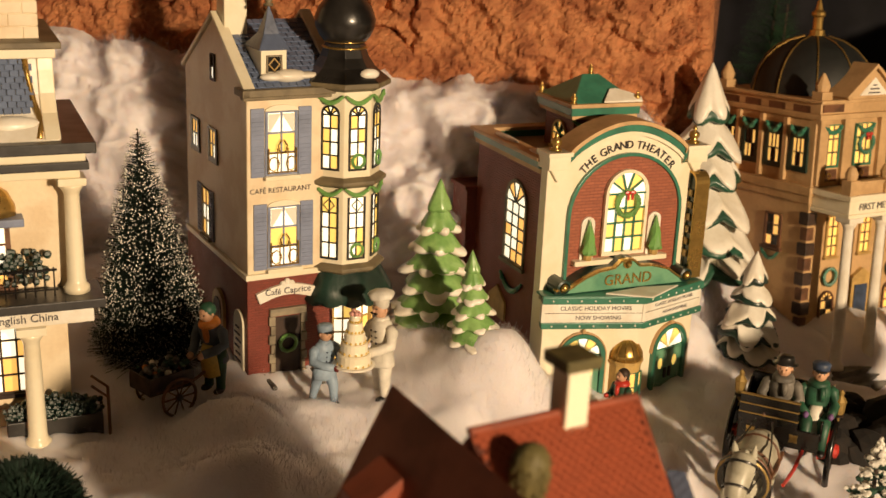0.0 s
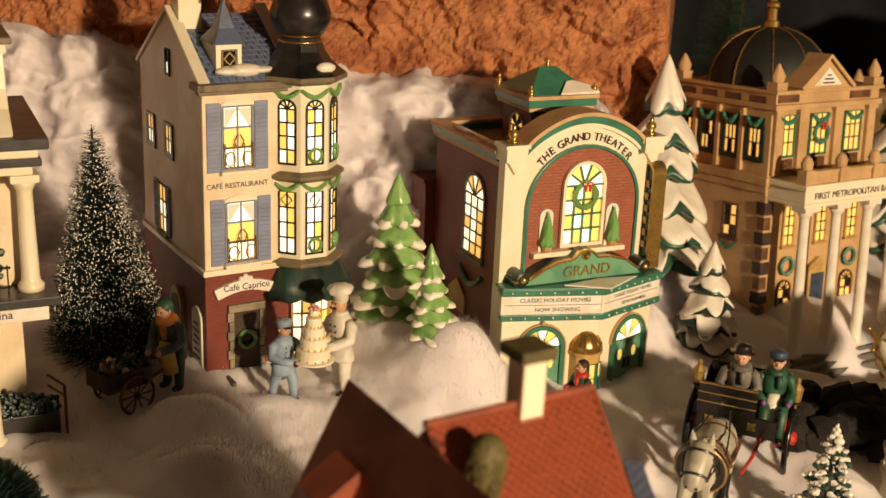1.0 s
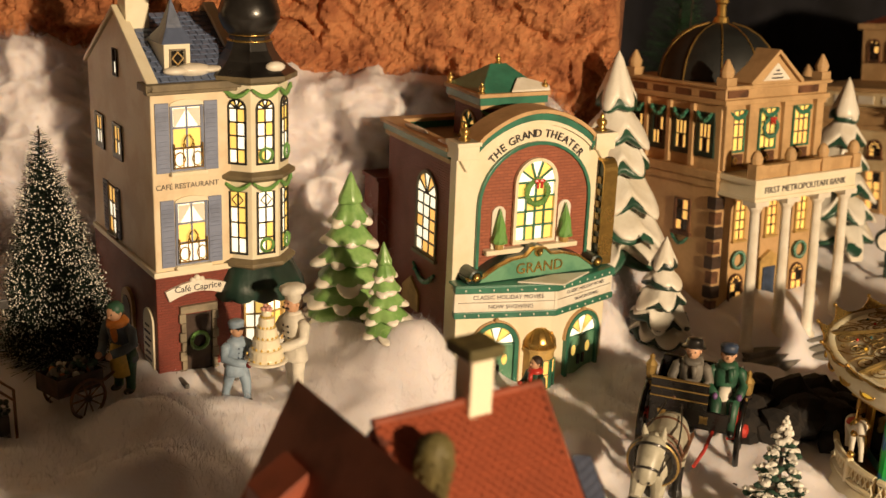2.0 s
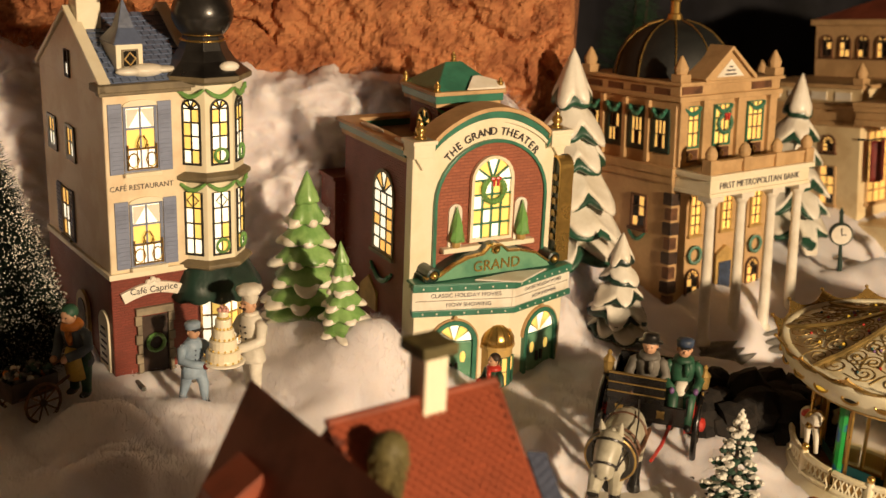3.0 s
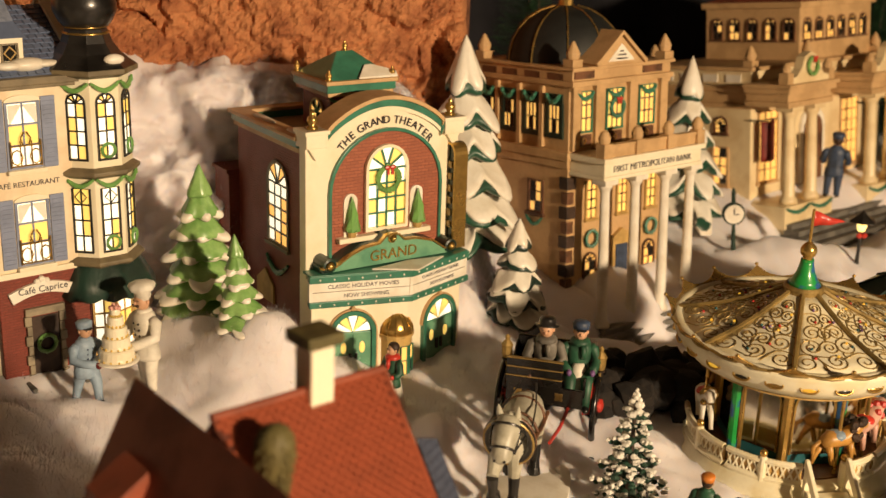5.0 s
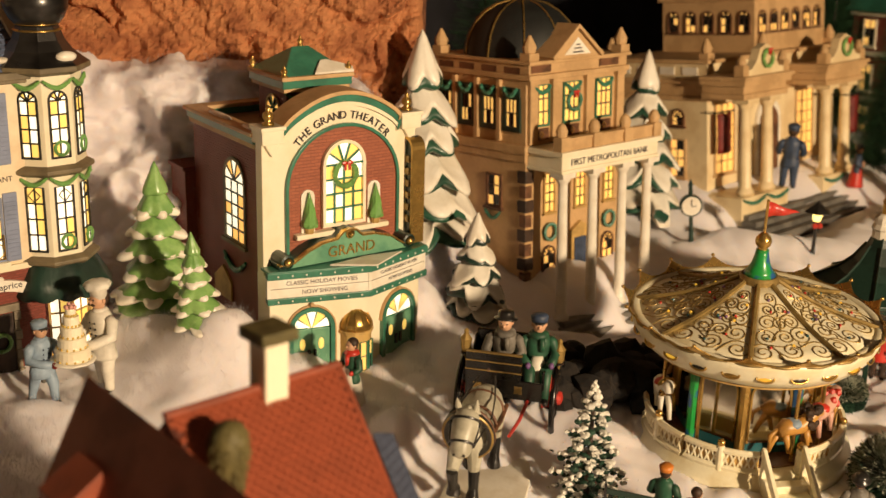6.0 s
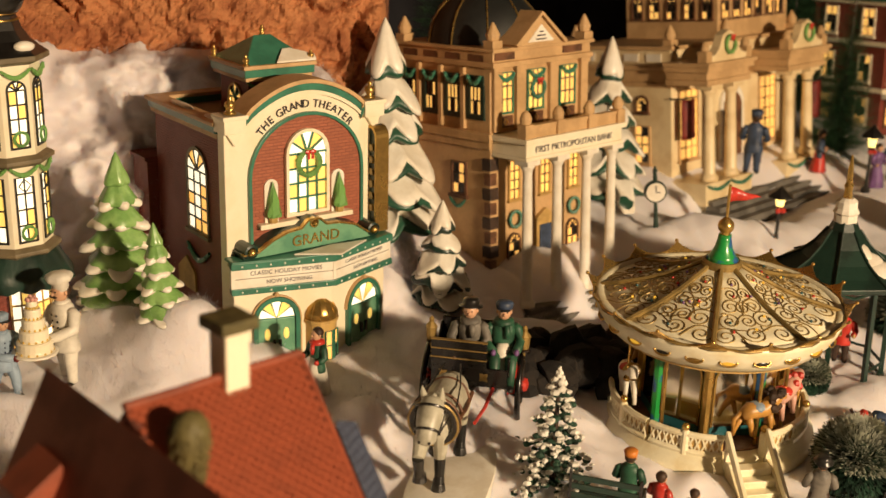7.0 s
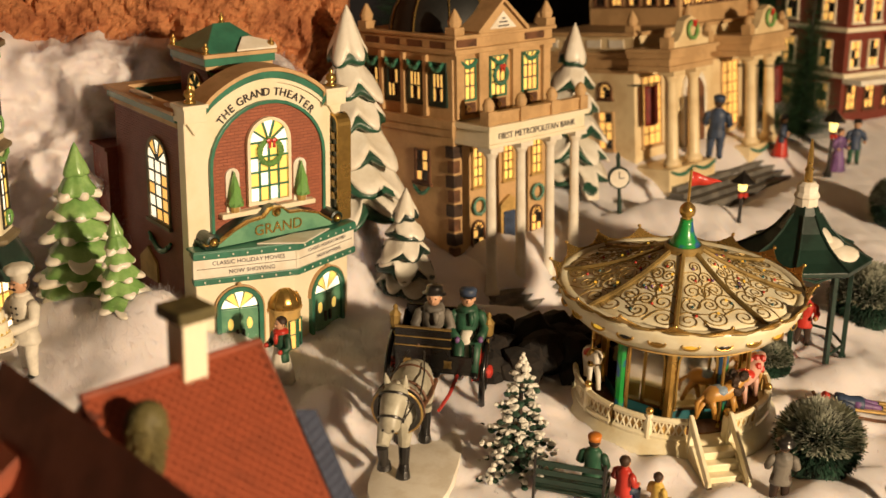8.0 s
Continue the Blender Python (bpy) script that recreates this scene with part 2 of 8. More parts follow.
def lettering(text, size, parent, mat, at, name="lettering", bend=None):
    """Raised letters in the built-in font; bend=(radius) lays them round an arch whose top is at the origin."""
    made = []
    glyphs = [(text, Matrix())] if bend is None else []
    if bend is not None:
        step = size * 0.68
        widths = [step * (0.5 if c in " I" else 1.0) for c in text]
        total, run = sum(widths), 0.0
        for c, w in zip(text, widths):
            a = (run + w / 2 - total / 2) / bend
            run += w
            if c != " ":
                glyphs.append((c, pose(bend * math.sin(a), bend * math.cos(a) - bend, 0, 0, 0, -math.degrees(a))))
    for c, m in glyphs:
        cu = bpy.data.curves.new("text", "FONT")
        cu.body, cu.size, cu.extrude, cu.align_x, cu.align_y = c, size, size * 0.03, "CENTER", "CENTER"
        cu.resolution_u = 3
        tmp = bpy.data.objects.new("text", cu)
        scene.collection.objects.link(tmp)
        me = bpy.data.meshes.new_from_object(tmp)
        bpy.data.objects.remove(tmp)
        me.transform(m)
        made.append(me)
    bm = bm_new()
    for me in made:
        bm.from_mesh(me)
        bpy.data.meshes.remove(me)
    return part(name, bm, mat, parent, at=at @ pose(0, 0, 0, 90, 0, 0))


def window(parent, at, w, h, cols, rows, frame_mat, arched=False, bars=None, pane_mats=None, pattern=None, frame_w=0.0022, sill=True,
           label="small lit window with glazing bars", name="window", fan=False, proud=0.0016):
    """A lit window in a wall: surround, glazing bars, and each pane a mesh of its own. Its foot is at the origin, its face towards -y."""
    bars = bars or frame_mat
    pane_mats = pane_mats or (WIN_WHITE, WIN_YELLOW)
    bm = bm_new()
    out = arch(-w / 2, w / 2, 0, h) if arched else [(-w / 2, 0), (w / 2, 0), (w / 2, h), (-w / 2, h)]
    band(bm, out[1:] + out[:1] if not arched else out[1:] + [out[0]], -frame_w, -proud, 0.0006)
    box(bm, -w / 2 - frame_w, w / 2 + frame_w, -proud, 0.0006, -frame_w, 0)
    if sill:
        box(bm, -w / 2 - frame_w * 1.6, w / 2 + frame_w * 1.6, -proud * 2.2, 0.0006, -frame_w * 1.5, -frame_w * 0.5)
    win = part(name, bm, frame_mat, parent, label, at=at)
    t = min(0.0016, max(0.0010, w * 0.10))
    top = h - w / 2 if arched else h
    bm = bm_new()
    for i in range(1, cols):
        x = -w / 2 + w * i / cols
        box(bm, x - t / 2, x + t / 2, -proud * 0.7, 0.0003, 0, top)
    for j in range(1, rows + (1 if arched else 0)):
        z = top * j / rows
        box(bm, -w / 2, w / 2, -proud * 0.7, 0.0003, z - t / 2, z + t / 2)
    if arched:
        for k in range(1, 5):
            a = math.pi * k / 5
            box(bm, 0, w / 2, -proud * 0.7, 0.0003, -t / 2, t / 2, Matrix.Translation((0, 0, top)) @ Matrix.Rotation(-a, 4, "Y"))
    part("glazing_bar", bm, bars, win)
    for i in range(cols):
        for j in range(rows):
            k = int(pattern[(rows - 1 - j) % len(pattern)][i % len(pattern[0])]) if pattern else (i + j + random.randrange(2)) % len(pane_mats)
            bm = bm_new()
            prism(bm, [(-w / 2 + w * i / cols + t * .3, top * j / rows + t * .3), (-w / 2 + w * (i + 1) / cols - t * .3, top * j / rows + t * .3),
                       (-w / 2 + w * (i + 1) / cols - t * .3, top * (j + 1) / rows - t * .3), (-w / 2 + w * i / cols + t * .3, top * (j + 1) / rows - t * .3)], -0.0004, 0.0004)
            part("pane", bm, pane_mats[k], win)
    if arched:
        for k in range(5):
            a0, a1 = math.pi * k / 5, math.pi * (k + 1) / 5
            bm = bm_new()
            prism(bm, [(0, top)] + [(w / 2 * math.cos(a0 + (a1 - a0) * q / 3), top + w / 2 * math.sin(a0 + (a1 - a0) * q / 3)) for q in range(4)], -0.0004, 0.0004)
            part("pane", bm, pane_mats[k % 2 if len(pane_mats) > 1 else 0], win)
    return win


def wreath(parent, at, r, name="wreath", label="green wreath with berries", bow=True):
    bm = bm_new()
    for k in range(22):
        a = 2 * math.pi * k / 22
        ball(bm, (r * math.cos(a), 0, r * math.sin(a)), r * 0.24 * random.uniform(0.85, 1.25), 6)
    w = part(name, bm, LEAFGREEN if label.startswith("green") else GREEN, parent, label, at=at)
    if bow:
        bm = bm_new()
        for s in (-1, 1):
            ball(bm, (s * r * 0.25, -r * 0.3, r), r * 0.24, 6, (1.2, 0.6, 0.8))
            box(bm, s * r * 0.2 - r * .1, s * r * 0.2 + r * .1, -r * .35, -r * .2, r * 0.4, r)
        part("bow", bm, RED, w)
    return w


def swag(parent, x0, x1, z, y, drop, mat=None, r=0.0016, name="garland", at=None):
    bm = bm_new()
    pts = [(x0 + (x1 - x0) * i / 8, y, z - drop * math.sin(math.pi * i / 8)) for i in range(9)]
    tube(bm, pts, [r * (0.7 + 0.6 * math.sin(math.pi * i / 8)) for i in range(9)], 6)
    for i in range(1, 9, 2):
        ball(bm, (pts[i][0], y - r * .6, pts[i][2]), r * 0.9, 5)
    return part(name, bm, mat or LEAFGREEN, parent, at=at)


def finial(parent, at, h, mat=GOLD, name="finial"):
    bm = bm_new()
    lathe(bm, [(h * .32, 0), (h * .32, h * .12), (h * .16, h * .2), (h * .3, h * .42), (h * .26, h * .62), (h * .1, h * .72), (h * .14, h * .84), (h * .02, h)], 10)
    return part(name, bm, mat, parent, at=at, smooth=True)


def courses(parent, name, mat, origin, along, up, count, rows, w, h, thick, stagger=True, keep=None, jitter=0.06):
    """Slates or tiles laid in courses on a slope, each an object on one shared mesh."""
    along, up, origin = Vector(along).normalized(), Vector(up).normalized(), Vector(origin)
    nrm = along.cross(up).normalized()
    bm = bm_new()
    box(bm, 0.05 * w, 0.94 * w, 0, 1.12 * h, 0, thick)
    bmesh.ops.transform(bm, matrix=Matrix.Rotation(-math.atan2(thick * 0.9, h), 4, "X"), verts=bm.verts)
    bmesh.ops.recalc_face_normals(bm, faces=bm.faces)
    me = bpy.data.meshes.new(name)
    bm.to_mesh(me)
    bm.free()
    me.materials.append(mat)
    basis = Matrix((along, up, nrm)).transposed().to_4x4()
    for j in range(rows):
        for i in range(count):
            s = (i + (0.5 if stagger and j % 2 else 0)) * w
            if keep and not keep(s + w / 2, j * h + h / 2):
                continue
            ob = new(name, me)
            ob.parent = parent
            ob.matrix_basis = Matrix.Translation(origin + along * s + up * (j * h) + nrm * (thick * 0.9 + random.uniform(0, thick * 0.3))) @ basis @ Matrix.Rotation(random.uniform(-jitter, jitter) * 0.5, 4, "Z")


# ---- the place: room, table, cotton ground, bark ----
def slope_z(x, y):
    return 0.105 * (y - 0.9) - 0.035 * x


def hump(x, y, cx, cy, sx, sy, h):
    return h * math.exp(-((x - cx) / sx) ** 2 - ((y - cy) / sy) ** 2)


def ground_z(x, y):
    z = slope_z(x, y)
    left = 1 - smooth01(0.17, 0.34, x)
    z += left * 0.20 * smooth01(1.045 - 0.015 * fbm(x * 6, 1.3), 1.135, y)
    z += hump(x, y, 0.05, 0.895, 0.055, 0.045, 0.062) + hump(x, y, -0.01, 0.96, 0.05, 0.05, 0.03)
    z += hump(x, y, -0.12, 0.70, 0.07, 0.05, 0.03) + hump(x, y, -0.28, 0.68, 0.09, 0.06, 0.025)
    z += hump(x, y, 0.235, 1.03, 0.03, 0.04, 0.03) + hump(x, y, 0.66, 1.19, 0.09, 0.035, 0.02) + hump(x, y, 0.19, 0.80, 0.02, 0.04, 0.02)
    z -= hump(x, y, 0.44, 1.055, 0.085, 0.045, 0.060) + hump(x, y, 0.53, 1.105, 0.06, 0.045, 0.056)
    z -= hump(x, y, 0.71, 1.29, 0.08, 0.045, 0.034) + hump(x, y, 0.80, 1.345, 0.07, 0.045, 0.034) + hump(x, y, 0.89, 1.40, 0.06, 0.04, 0.034)
    z += hump(x, y, -0.32, 1.02, 0.09, 0.1, 0.04) + hump(x, y, -0.145, 0.815, 0.035, 0.035, 0.022) + hump(x, y, -0.115, 0.745, 0.05, 0.04, 0.018)
    bank = smooth01(1.04, 1.12, y) * left
    z += bank * 0.014 * fbm(x * 9, y * 9, 9.2, 2)
    calm = 0.55 + 0.45 * smooth01(0.75, 0.5, abs(x - 0.1))
    z += calm * (0.017 * abs(fbm(x * 10, y * 10, 3.1, 3)) + 0.0038 * abs(fbm(x * 30, y * 30, 7.7, 2)) - 0.006)
    return z


def cotton_point(x, y):
    """The cotton's surface, billowed where it is heaped against the log."""
    z = ground_z(x, y)
    puff = (1 - smooth01(0.17, 0.34, x)) * smooth01(1.03, 1.08, y)
    if puff:
        q = 0.044 * (0.40 - abs(fbm(x * 15, z * 17, 6.5, 3))) + 0.013 * (0.4 - abs(fbm(x * 42, z * 46, 2.5, 3)))
        return (x + puff * 0.012 * fbm(x * 11, z * 14, 4.0, 3), y - puff * q, z + puff * 0.4 * q)
    return (x, y, z)


def build_room():
    bm = bm_new()
    box(bm, -2.6, 3.4, -2.2, 3.2, -0.92, -0.9)
    tagged(part("floor", bm, FLOORMAT), "dark brown boarded floor of the room", "floor", kind="structure")
    bm = bm_new()
    box(bm, -2.6, 3.4, -2.2, 3.2, 1.75, 1.8)
    tagged(part("ceiling", bm, WALLPAINT), "plain painted ceiling of the room", "ceiling", kind="structure")
    for nm, b in (("wall_north", (-2.6, 3.4, 3.2, 3.3)), ("wall_south", (-2.6, 3.4, -2.3, -2.2)), ("wall_east", (3.4, 3.5, -2.3, 3.3)), ("wall_west", (-2.7, -2.6, -2.3, 3.3))):
        bm = bm_new()
        box(bm, *b, -0.9, 1.75)
        tagged(part(nm, bm, WALLPAINT), "plain painted wall of the dim room", "wall", kind="structure")


def build_table():
    t = thing("display_table", pose(0.35, 1.05, -0.9), "large table under the cotton-covered display", "table")
    bm = bm_new()
    box(bm, -1.15, 1.3, -0.8, 1.0, 0.735, 0.765)
    part("tabletop", bm, DARKBROWN, t, bevel=0.004)
    for x in (-1.05, 1.2):
        for y in (-0.72, 0.92):
            bm = bm_new()
            box(bm, x - 0.04, x + 0.04, y - 0.04, y + 0.04, 0, 0.735)
            part("leg", bm, DARKBROWN, t, bevel=0.004)


def build_ground():
    xs = np.linspace(-0.78, 1.62, 430)
    ys = np.concatenate((np.linspace(0.26, 1.03, 150), np.linspace(1.031, 1.145, 140), np.linspace(1.15, 2.03, 110)))
    nx, ny = len(xs), len(ys)
    verts = [cotton_point(x, y) for y in ys for x in xs]
    faces = [(j * nx + i, j * nx + i + 1, (j + 1) * nx + i + 1, (j + 1) * nx + i) for j in range(ny - 1) for i in range(nx - 1)]
    me = bpy.data.meshes.new("ground")
    me.from_pydata(verts, [], faces)
    me.materials.append(COTTON)
    me.polygons.foreach_set("use_smooth", [True] * len(me.polygons))
    tagged(new("ground", me), "white cotton wool laid as drifted snow", "snow", kind="structure")


def build_fluff():
    """Loose cotton fibres that stand off the drifts, longest along the bank at the back and on the mounds."""
    rnd = random.Random(5)
    verts, faces = [], []
    spots = [(24000, -0.45, 0.95, 0.6, 1.16, 0.003, 0.008), (62000, -0.45, 0.30, 1.04, 1.135, 0.008, 0.024),
             (7000, -0.03, 0.13, 0.84, 0.96, 0.004, 0.011), (9000, -0.26, -0.04, 0.70, 0.88, 0.004, 0.011), (7000, 0.12, 0.30, 0.78, 1.02, 0.003, 0.010)]
    for count, x0, x1, y0, y1, lo, hi in spots:
        for _ in range(count):
            x, y = rnd.uniform(x0, x1), rnd.uniform(y0, y1)
            x, y, z = cotton_point(x, y)
            a, e = rnd.uniform(0, 6.283), rnd.uniform(0.1, 1.2)
            ln, w = rnd.uniform(lo, hi), rnd.uniform(0.00005, 0.00011)
            if hi > 0.02:
                a, e = rnd.uniform(3.3, 6.1), rnd.uniform(-0.5, 1.2)
            d = Vector((math.cos(a) * math.cos(e), math.sin(a) * math.cos(e), math.sin(e)))
            s = d.cross(Vector((0, 0, 1)))
            s = s.normalized() * w if s.length > 1e-3 else Vector((w, 0, 0))
            p = Vector((x, y, z - 0.001))
            mid = p + d * ln * 0.5 + Vector((rnd.uniform(-1, 1), rnd.uniform(-1, 1), rnd.uniform(0, 1.5))) * ln * 0.18
            k = len(verts)
            verts += [p - s, p + s, mid + s, mid - s, p + d * ln]
            faces += [(k, k + 1, k + 2, k + 3), (k + 3, k + 2, k + 4)]
    me = bpy.data.meshes.new("cotton_fibres")
    me.from_pydata([tuple(v) for v in verts], [], faces)
    me.materials.append(COTTON)
    tagged(new("cotton_fibres", me), "loose white cotton fibres standing off the snow", "cotton", kind="stuff")


def build_bark():
    """A slab of log with its bark in rough plates, standing behind the buildings."""
    log = thing("bark_log", pose(-0.25, 1.15, 0.1), "big log with rough reddish-brown bark plates", "log")
    nx, nz = 500, 220
    verts = []
    for j in range(nz):
        for i in range(nx):
            x, z = -0.75 + 1.29 * i / (nx - 1), 0.0 + 0.5 * j / (nz - 1)
            p = Vector((x * 15 + 0.6 * fbm(x * 12, z * 12), z * 11 + 0.6 * fbm(x * 12 + 5, z * 12), 1.7))
            d, pts = noise.voronoi(p, distance_metric="DISTANCE", exponent=2.5)
            edge = smooth01(0.0, 0.22, d[1] - d[0])
            cell = noise.cell(Vector(pts[0]) * 3.3)
            end = smooth01(0.49, 0.54, x)
            rise = 0.016 * edge * (0.6 + 0.5 * cell) + 0.006 * fbm(x * 40, z * 40) + 0.004 * fbm(x * 120, z * 120) + 0.012 * fbm(x * 7, z * 7)
            verts.append((x, 0.25 * end ** 2 + 0.06 * (z / 0.5) ** 2 - rise, z))
    faces = [(j * nx + i, j * nx + i + 1, (j + 1) * nx + i + 1, (j + 1) * nx + i) for j in range(nz - 1) for i in range(nx - 1)]
    me = bpy.data.meshes.new("bark")
    me.from_pydata(verts, [], faces)
    me.materials.append(BARK)
    ob = new("bark", me)
    ob.parent = log
    bm = bm_new()
    box(bm, -0.75, 0.52, 0.07, 0.3, -0.1, 0.5)
    part("log_core", bm, BARKDEEP, log)


def build_backdrop():
    """Black sheet added behind the village to stand for the unlit dark there."""
    bm = bm_new()
    n = 160
    pts = [(-0.8 + 3.4 * i / n, 1.98 + 0.02 * math.sin(i * 0.9) + 0.012 * fbm(i * 0.2, 0)) for i in range(n + 1)]
    top = [bm.verts.new((x, y, 1.0)) for x, y in pts]
    low = [bm.verts.new((x, y, -0.1)) for x, y in pts]
    for i in range(n):
        bm.faces.new((low[i], low[i + 1], top[i + 1], top[i]))
    tagged(part("backdrop", bm, DARKSHEET, smooth=True), "black sheet added behind the village for the unlit background", "cloth", kind="structure")


DARKSHEET = material("dark_sheet", (0.006, 0.006, 0.010), 0.9, 0.3, 10, 200, 0.3)
build_room()
build_table()
build_ground()
build_fluff()
build_bark()
build_backdrop()


# ---- the theatre ----
def build_theatre():
    W, D, H = 0.153, 0.140, 0.200
    t = thing("theatre", pose(0.088, 0.928, -0.010, 0, -0.6, 25), "cream and red-brick ceramic theatre with green trim, lit from inside", "model building", "lit village buildings")
    bm = bm_new()
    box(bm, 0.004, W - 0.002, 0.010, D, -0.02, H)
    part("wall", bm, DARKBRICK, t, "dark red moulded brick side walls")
    # front wall: cream, with a curved parapet
    prof = [(0.001, 0.088), (W, 0.088), (W, 0.207), (W - 0.020, 0.207)]
    n = 14
    for i in range(n + 1):
        u = 1 - i / n
        prof.append((0.020 + (W - 0.040) * u, 0.207 + 0.024 * math.sin(math.pi * u) ** 0.8))
    prof += [(0.020, 0.207), (0.001, 0.207)]
    bm = bm_new()
    prism(bm, prof, 0.0, 0.0115)
    part("front_wall", bm, CREAM, t, "glazed cream front with a curved parapet", bevel=0.0008)
    crest = [(W - 0.021, 0.2085)] + [(0.020 + (W - 0.040) * (1 - i / 20), 0.2085 + 0.024 * math.sin(math.pi * (1 - i / 20)) ** 0.8) for i in range(21)] + [(0.020, 0.2085)]
    bm = bm_new()
    band(bm, crest[::-1], 0.006, -0.004, 0.013)
    part("parapet_band", bm, GREEN, t, "green band over the parapet", bevel=0.0006)
    bm = bm_new()
    band(bm, [(x, z + 0.0062) for x, z in crest[::-1]], 0.0035, -0.006, 0.024)
    part("coping", bm, TAN, t, bevel=0.0008)
    bm = bm_new()
    band(bm, [(x, z - 0.0035) for x, z in crest[::-1]], 0.0034, -0.003, 0.004)
    part("parapet_moulding", bm, CREAM, t)
    for x in (0.009, W - 0.008):
        bm = bm_new()
        box(bm, x - 0.010, x + 0.010, -0.006, 0.014, 0.203, 0.218)
        box(bm, x - 0.0115, x + 0.0115, -0.0075, 0.0155, 0.2145, 0.218)
        prism(bm, [(x - 0.007, 0.203), (x, 0.192), (x + 0.007, 0.203)], -0.004, 0.002)
        part("corner_block", bm, CREAM, t, bevel=0.0006)
        finial(t, pose(x, 0.003, 0.218), 0.016)
    # brick field under the great arch, proud green rib round it
    field = arch(0.0245, 0.132, 0.086, 0.211, 18, 0.050)
    bm = bm_new()
    prism(bm, field, -0.0012, 0.004)
    part("arched_panel", bm, BRICKWALL, t, "red moulded brick panel under the arch")
    bm = bm_new()
    band(bm, field[1:] + [field[0]], -0.0030, -0.0036, 0.002)
    part("arch_rib", bm, GREEN, t, "green arched rib", bevel=0.0006)
    win = window(t, pose(0.077, -0.0030, 0.1275), 0.037, 0.070, 4, 4, CREAM, arched=True, bars=GREEN, pattern=["1010", "0111", "1011", "0101"],
                 frame_w=0.0028, sill=False, label="tall arched lit window with green glazing bars", proud=0.0030)
    wreath(win, pose(0, -0.004, 0.043), 0.0105)
    bm = bm_new()
    box(bm, 0.029, 0.121, -0.0085, 0.002, 0.118, 0.1225)
    part("sill", bm, CREAM, t, bevel=0.0008)
    for x in (0.0425, 0.1085):
        bm = bm_new()
        prism(bm, arch(x - 0.0065, x + 0.0065, 0.1225, 0.160, 10), -0.0028, 0.001)
        part("niche", bm, SNOWWHITE, t)
        bm = bm_new()
        lathe(bm, [(0.0035, 0), (0.0045, 0.006), (0.0045, 0.0065)], 8)
        part("pot", bm, OCHRE, t, at=pose(x, -0.0055, 0.1225))
        bm = bm_new()
        lathe(bm, [(0.0065, 0.0055), (0.0072, 0.009), (0.0045, 0.02), (0.002, 0.030), (0.0004, 0.036)], 9, wob=lambda a, z: 1 + 0.14 * math.sin(a * 5 + z * 900))
        for k in range(26):
            a, q = k * 2.4, (k + 1) / 27
            ball(bm, ((0.0068 * (1 - q)) * math.cos(a), (0.0068 * (1 - q)) * math.sin(a), 0.008 + q * 0.026), 0.0007, 4)
        part("niche_bush", bm, LEAFGREEN, t, "small clipped green tree", at=pose(x, -0.0055, 0.1225))
    lettering("THE GRAND THEATER", 0.0096, t, INK, pose(0.078, -0.0012, 0.2205), bend=0.058)
    # blade sign at the right edge
    bm = bm_new()
    prism(bm, arch(-0.010, 0.010, 0, 0.096, 10) [:2] + arch(-0.010, 0.010, 0, 0.096, 10)[2:], 0, 0.010, Matrix.Rotation(math.radians(90), 4, "Z"))
    bl = part("blade_sign", bm, DARKGREEN, t, "dark green upright sign edged in gold", at=pose(W + 0.001, -0.002, 0.099))
    bm = bm_new()
    band(bm, arch(-0.0102, 0.0102, 0, 0.096, 10)[1:] + [(-0.0102, 0), (0.0102, 0)], 0.0022, -0.0018, 0.0118, Matrix.Rotation(math.radians(90), 4, "Z"))
    part("sign_edge", bm, GOLD, bl, "gold edge")
    bm = bm_new()
    for k in range(6):
        box(bm, 0.0002, 0.0012, -0.004, 0.004, 0.018 + k * 0.011, 0.024 + k * 0.011)
    part("sign_bars", bm, OCHRE, bl, at=pose(-0.0115, 0, 0))
    # lower storey with its prow
    A, P, B = (0.001, -0.010), (0.083, -0.033), (W - 0.001, -0.012)
    bm = bm_new()
    slab(bm, [A, P, B, (B[0], 0.012), (A[0], 0.012)], -0.02, 0.090)
    part("lower_wall", bm, CREAM, t, "glazed cream lower front coming to a prow", bevel=0.0006)

    def face(p, q):
        d = Vector((q[0] - p[0], q[1] - p[1]))
        return pose(p[0], p[1], 0, 0, 0, math.degrees(math.atan2(d.y, d.x))), d.length

    for (p, q), lines in (((A, P), True), ((P, B), False)):
        m, ln = face(p, q)
        for nm, mat, z0, z1, out in (("marquee_board", SNOWWHITE, 0.0725, 0.0915, 0.0052), ("marquee_top_trim", GREEN, 0.0905, 0.0965, 0.0078), ("marquee_foot_trim", GREEN, 0.0680, 0.0735, 0.0072)):
            bm = bm_new()
            box(bm, -0.003, ln + 0.003, -out, 0.002, z0, z1)
            part(nm, bm, mat, t, at=m, bevel=0.0005)
        bm = bm_new()
        for z, o in ((0.0935, 0.0078), (0.0707, 0.0072)):
            for k in range(7):
                ball(bm, (ln * (k + 0.5) / 7, -o, z), 0.0009, 6)
        part("marquee_bulbs", bm, SNOWWHITE, t, at=m)
        bm = bm_new()
        box(bm, 0, ln, -0.0055, 0, 0.0815, 0.0820)
        part("board_line", bm, OLIVE, t, at=m)
        lettering("CLASSIC HOLIDAY MOVIES", 0.0052 if lines else 0.0042, t, INK, m @ pose(ln * 0.52, -0.0054, 0.0860))
        lettering("NOW SHOWING", 0.0052 if lines else 0.0042, t, INK, m @ pose(ln * 0.55, -0.0054, 0.0775))
    bm = bm_new()
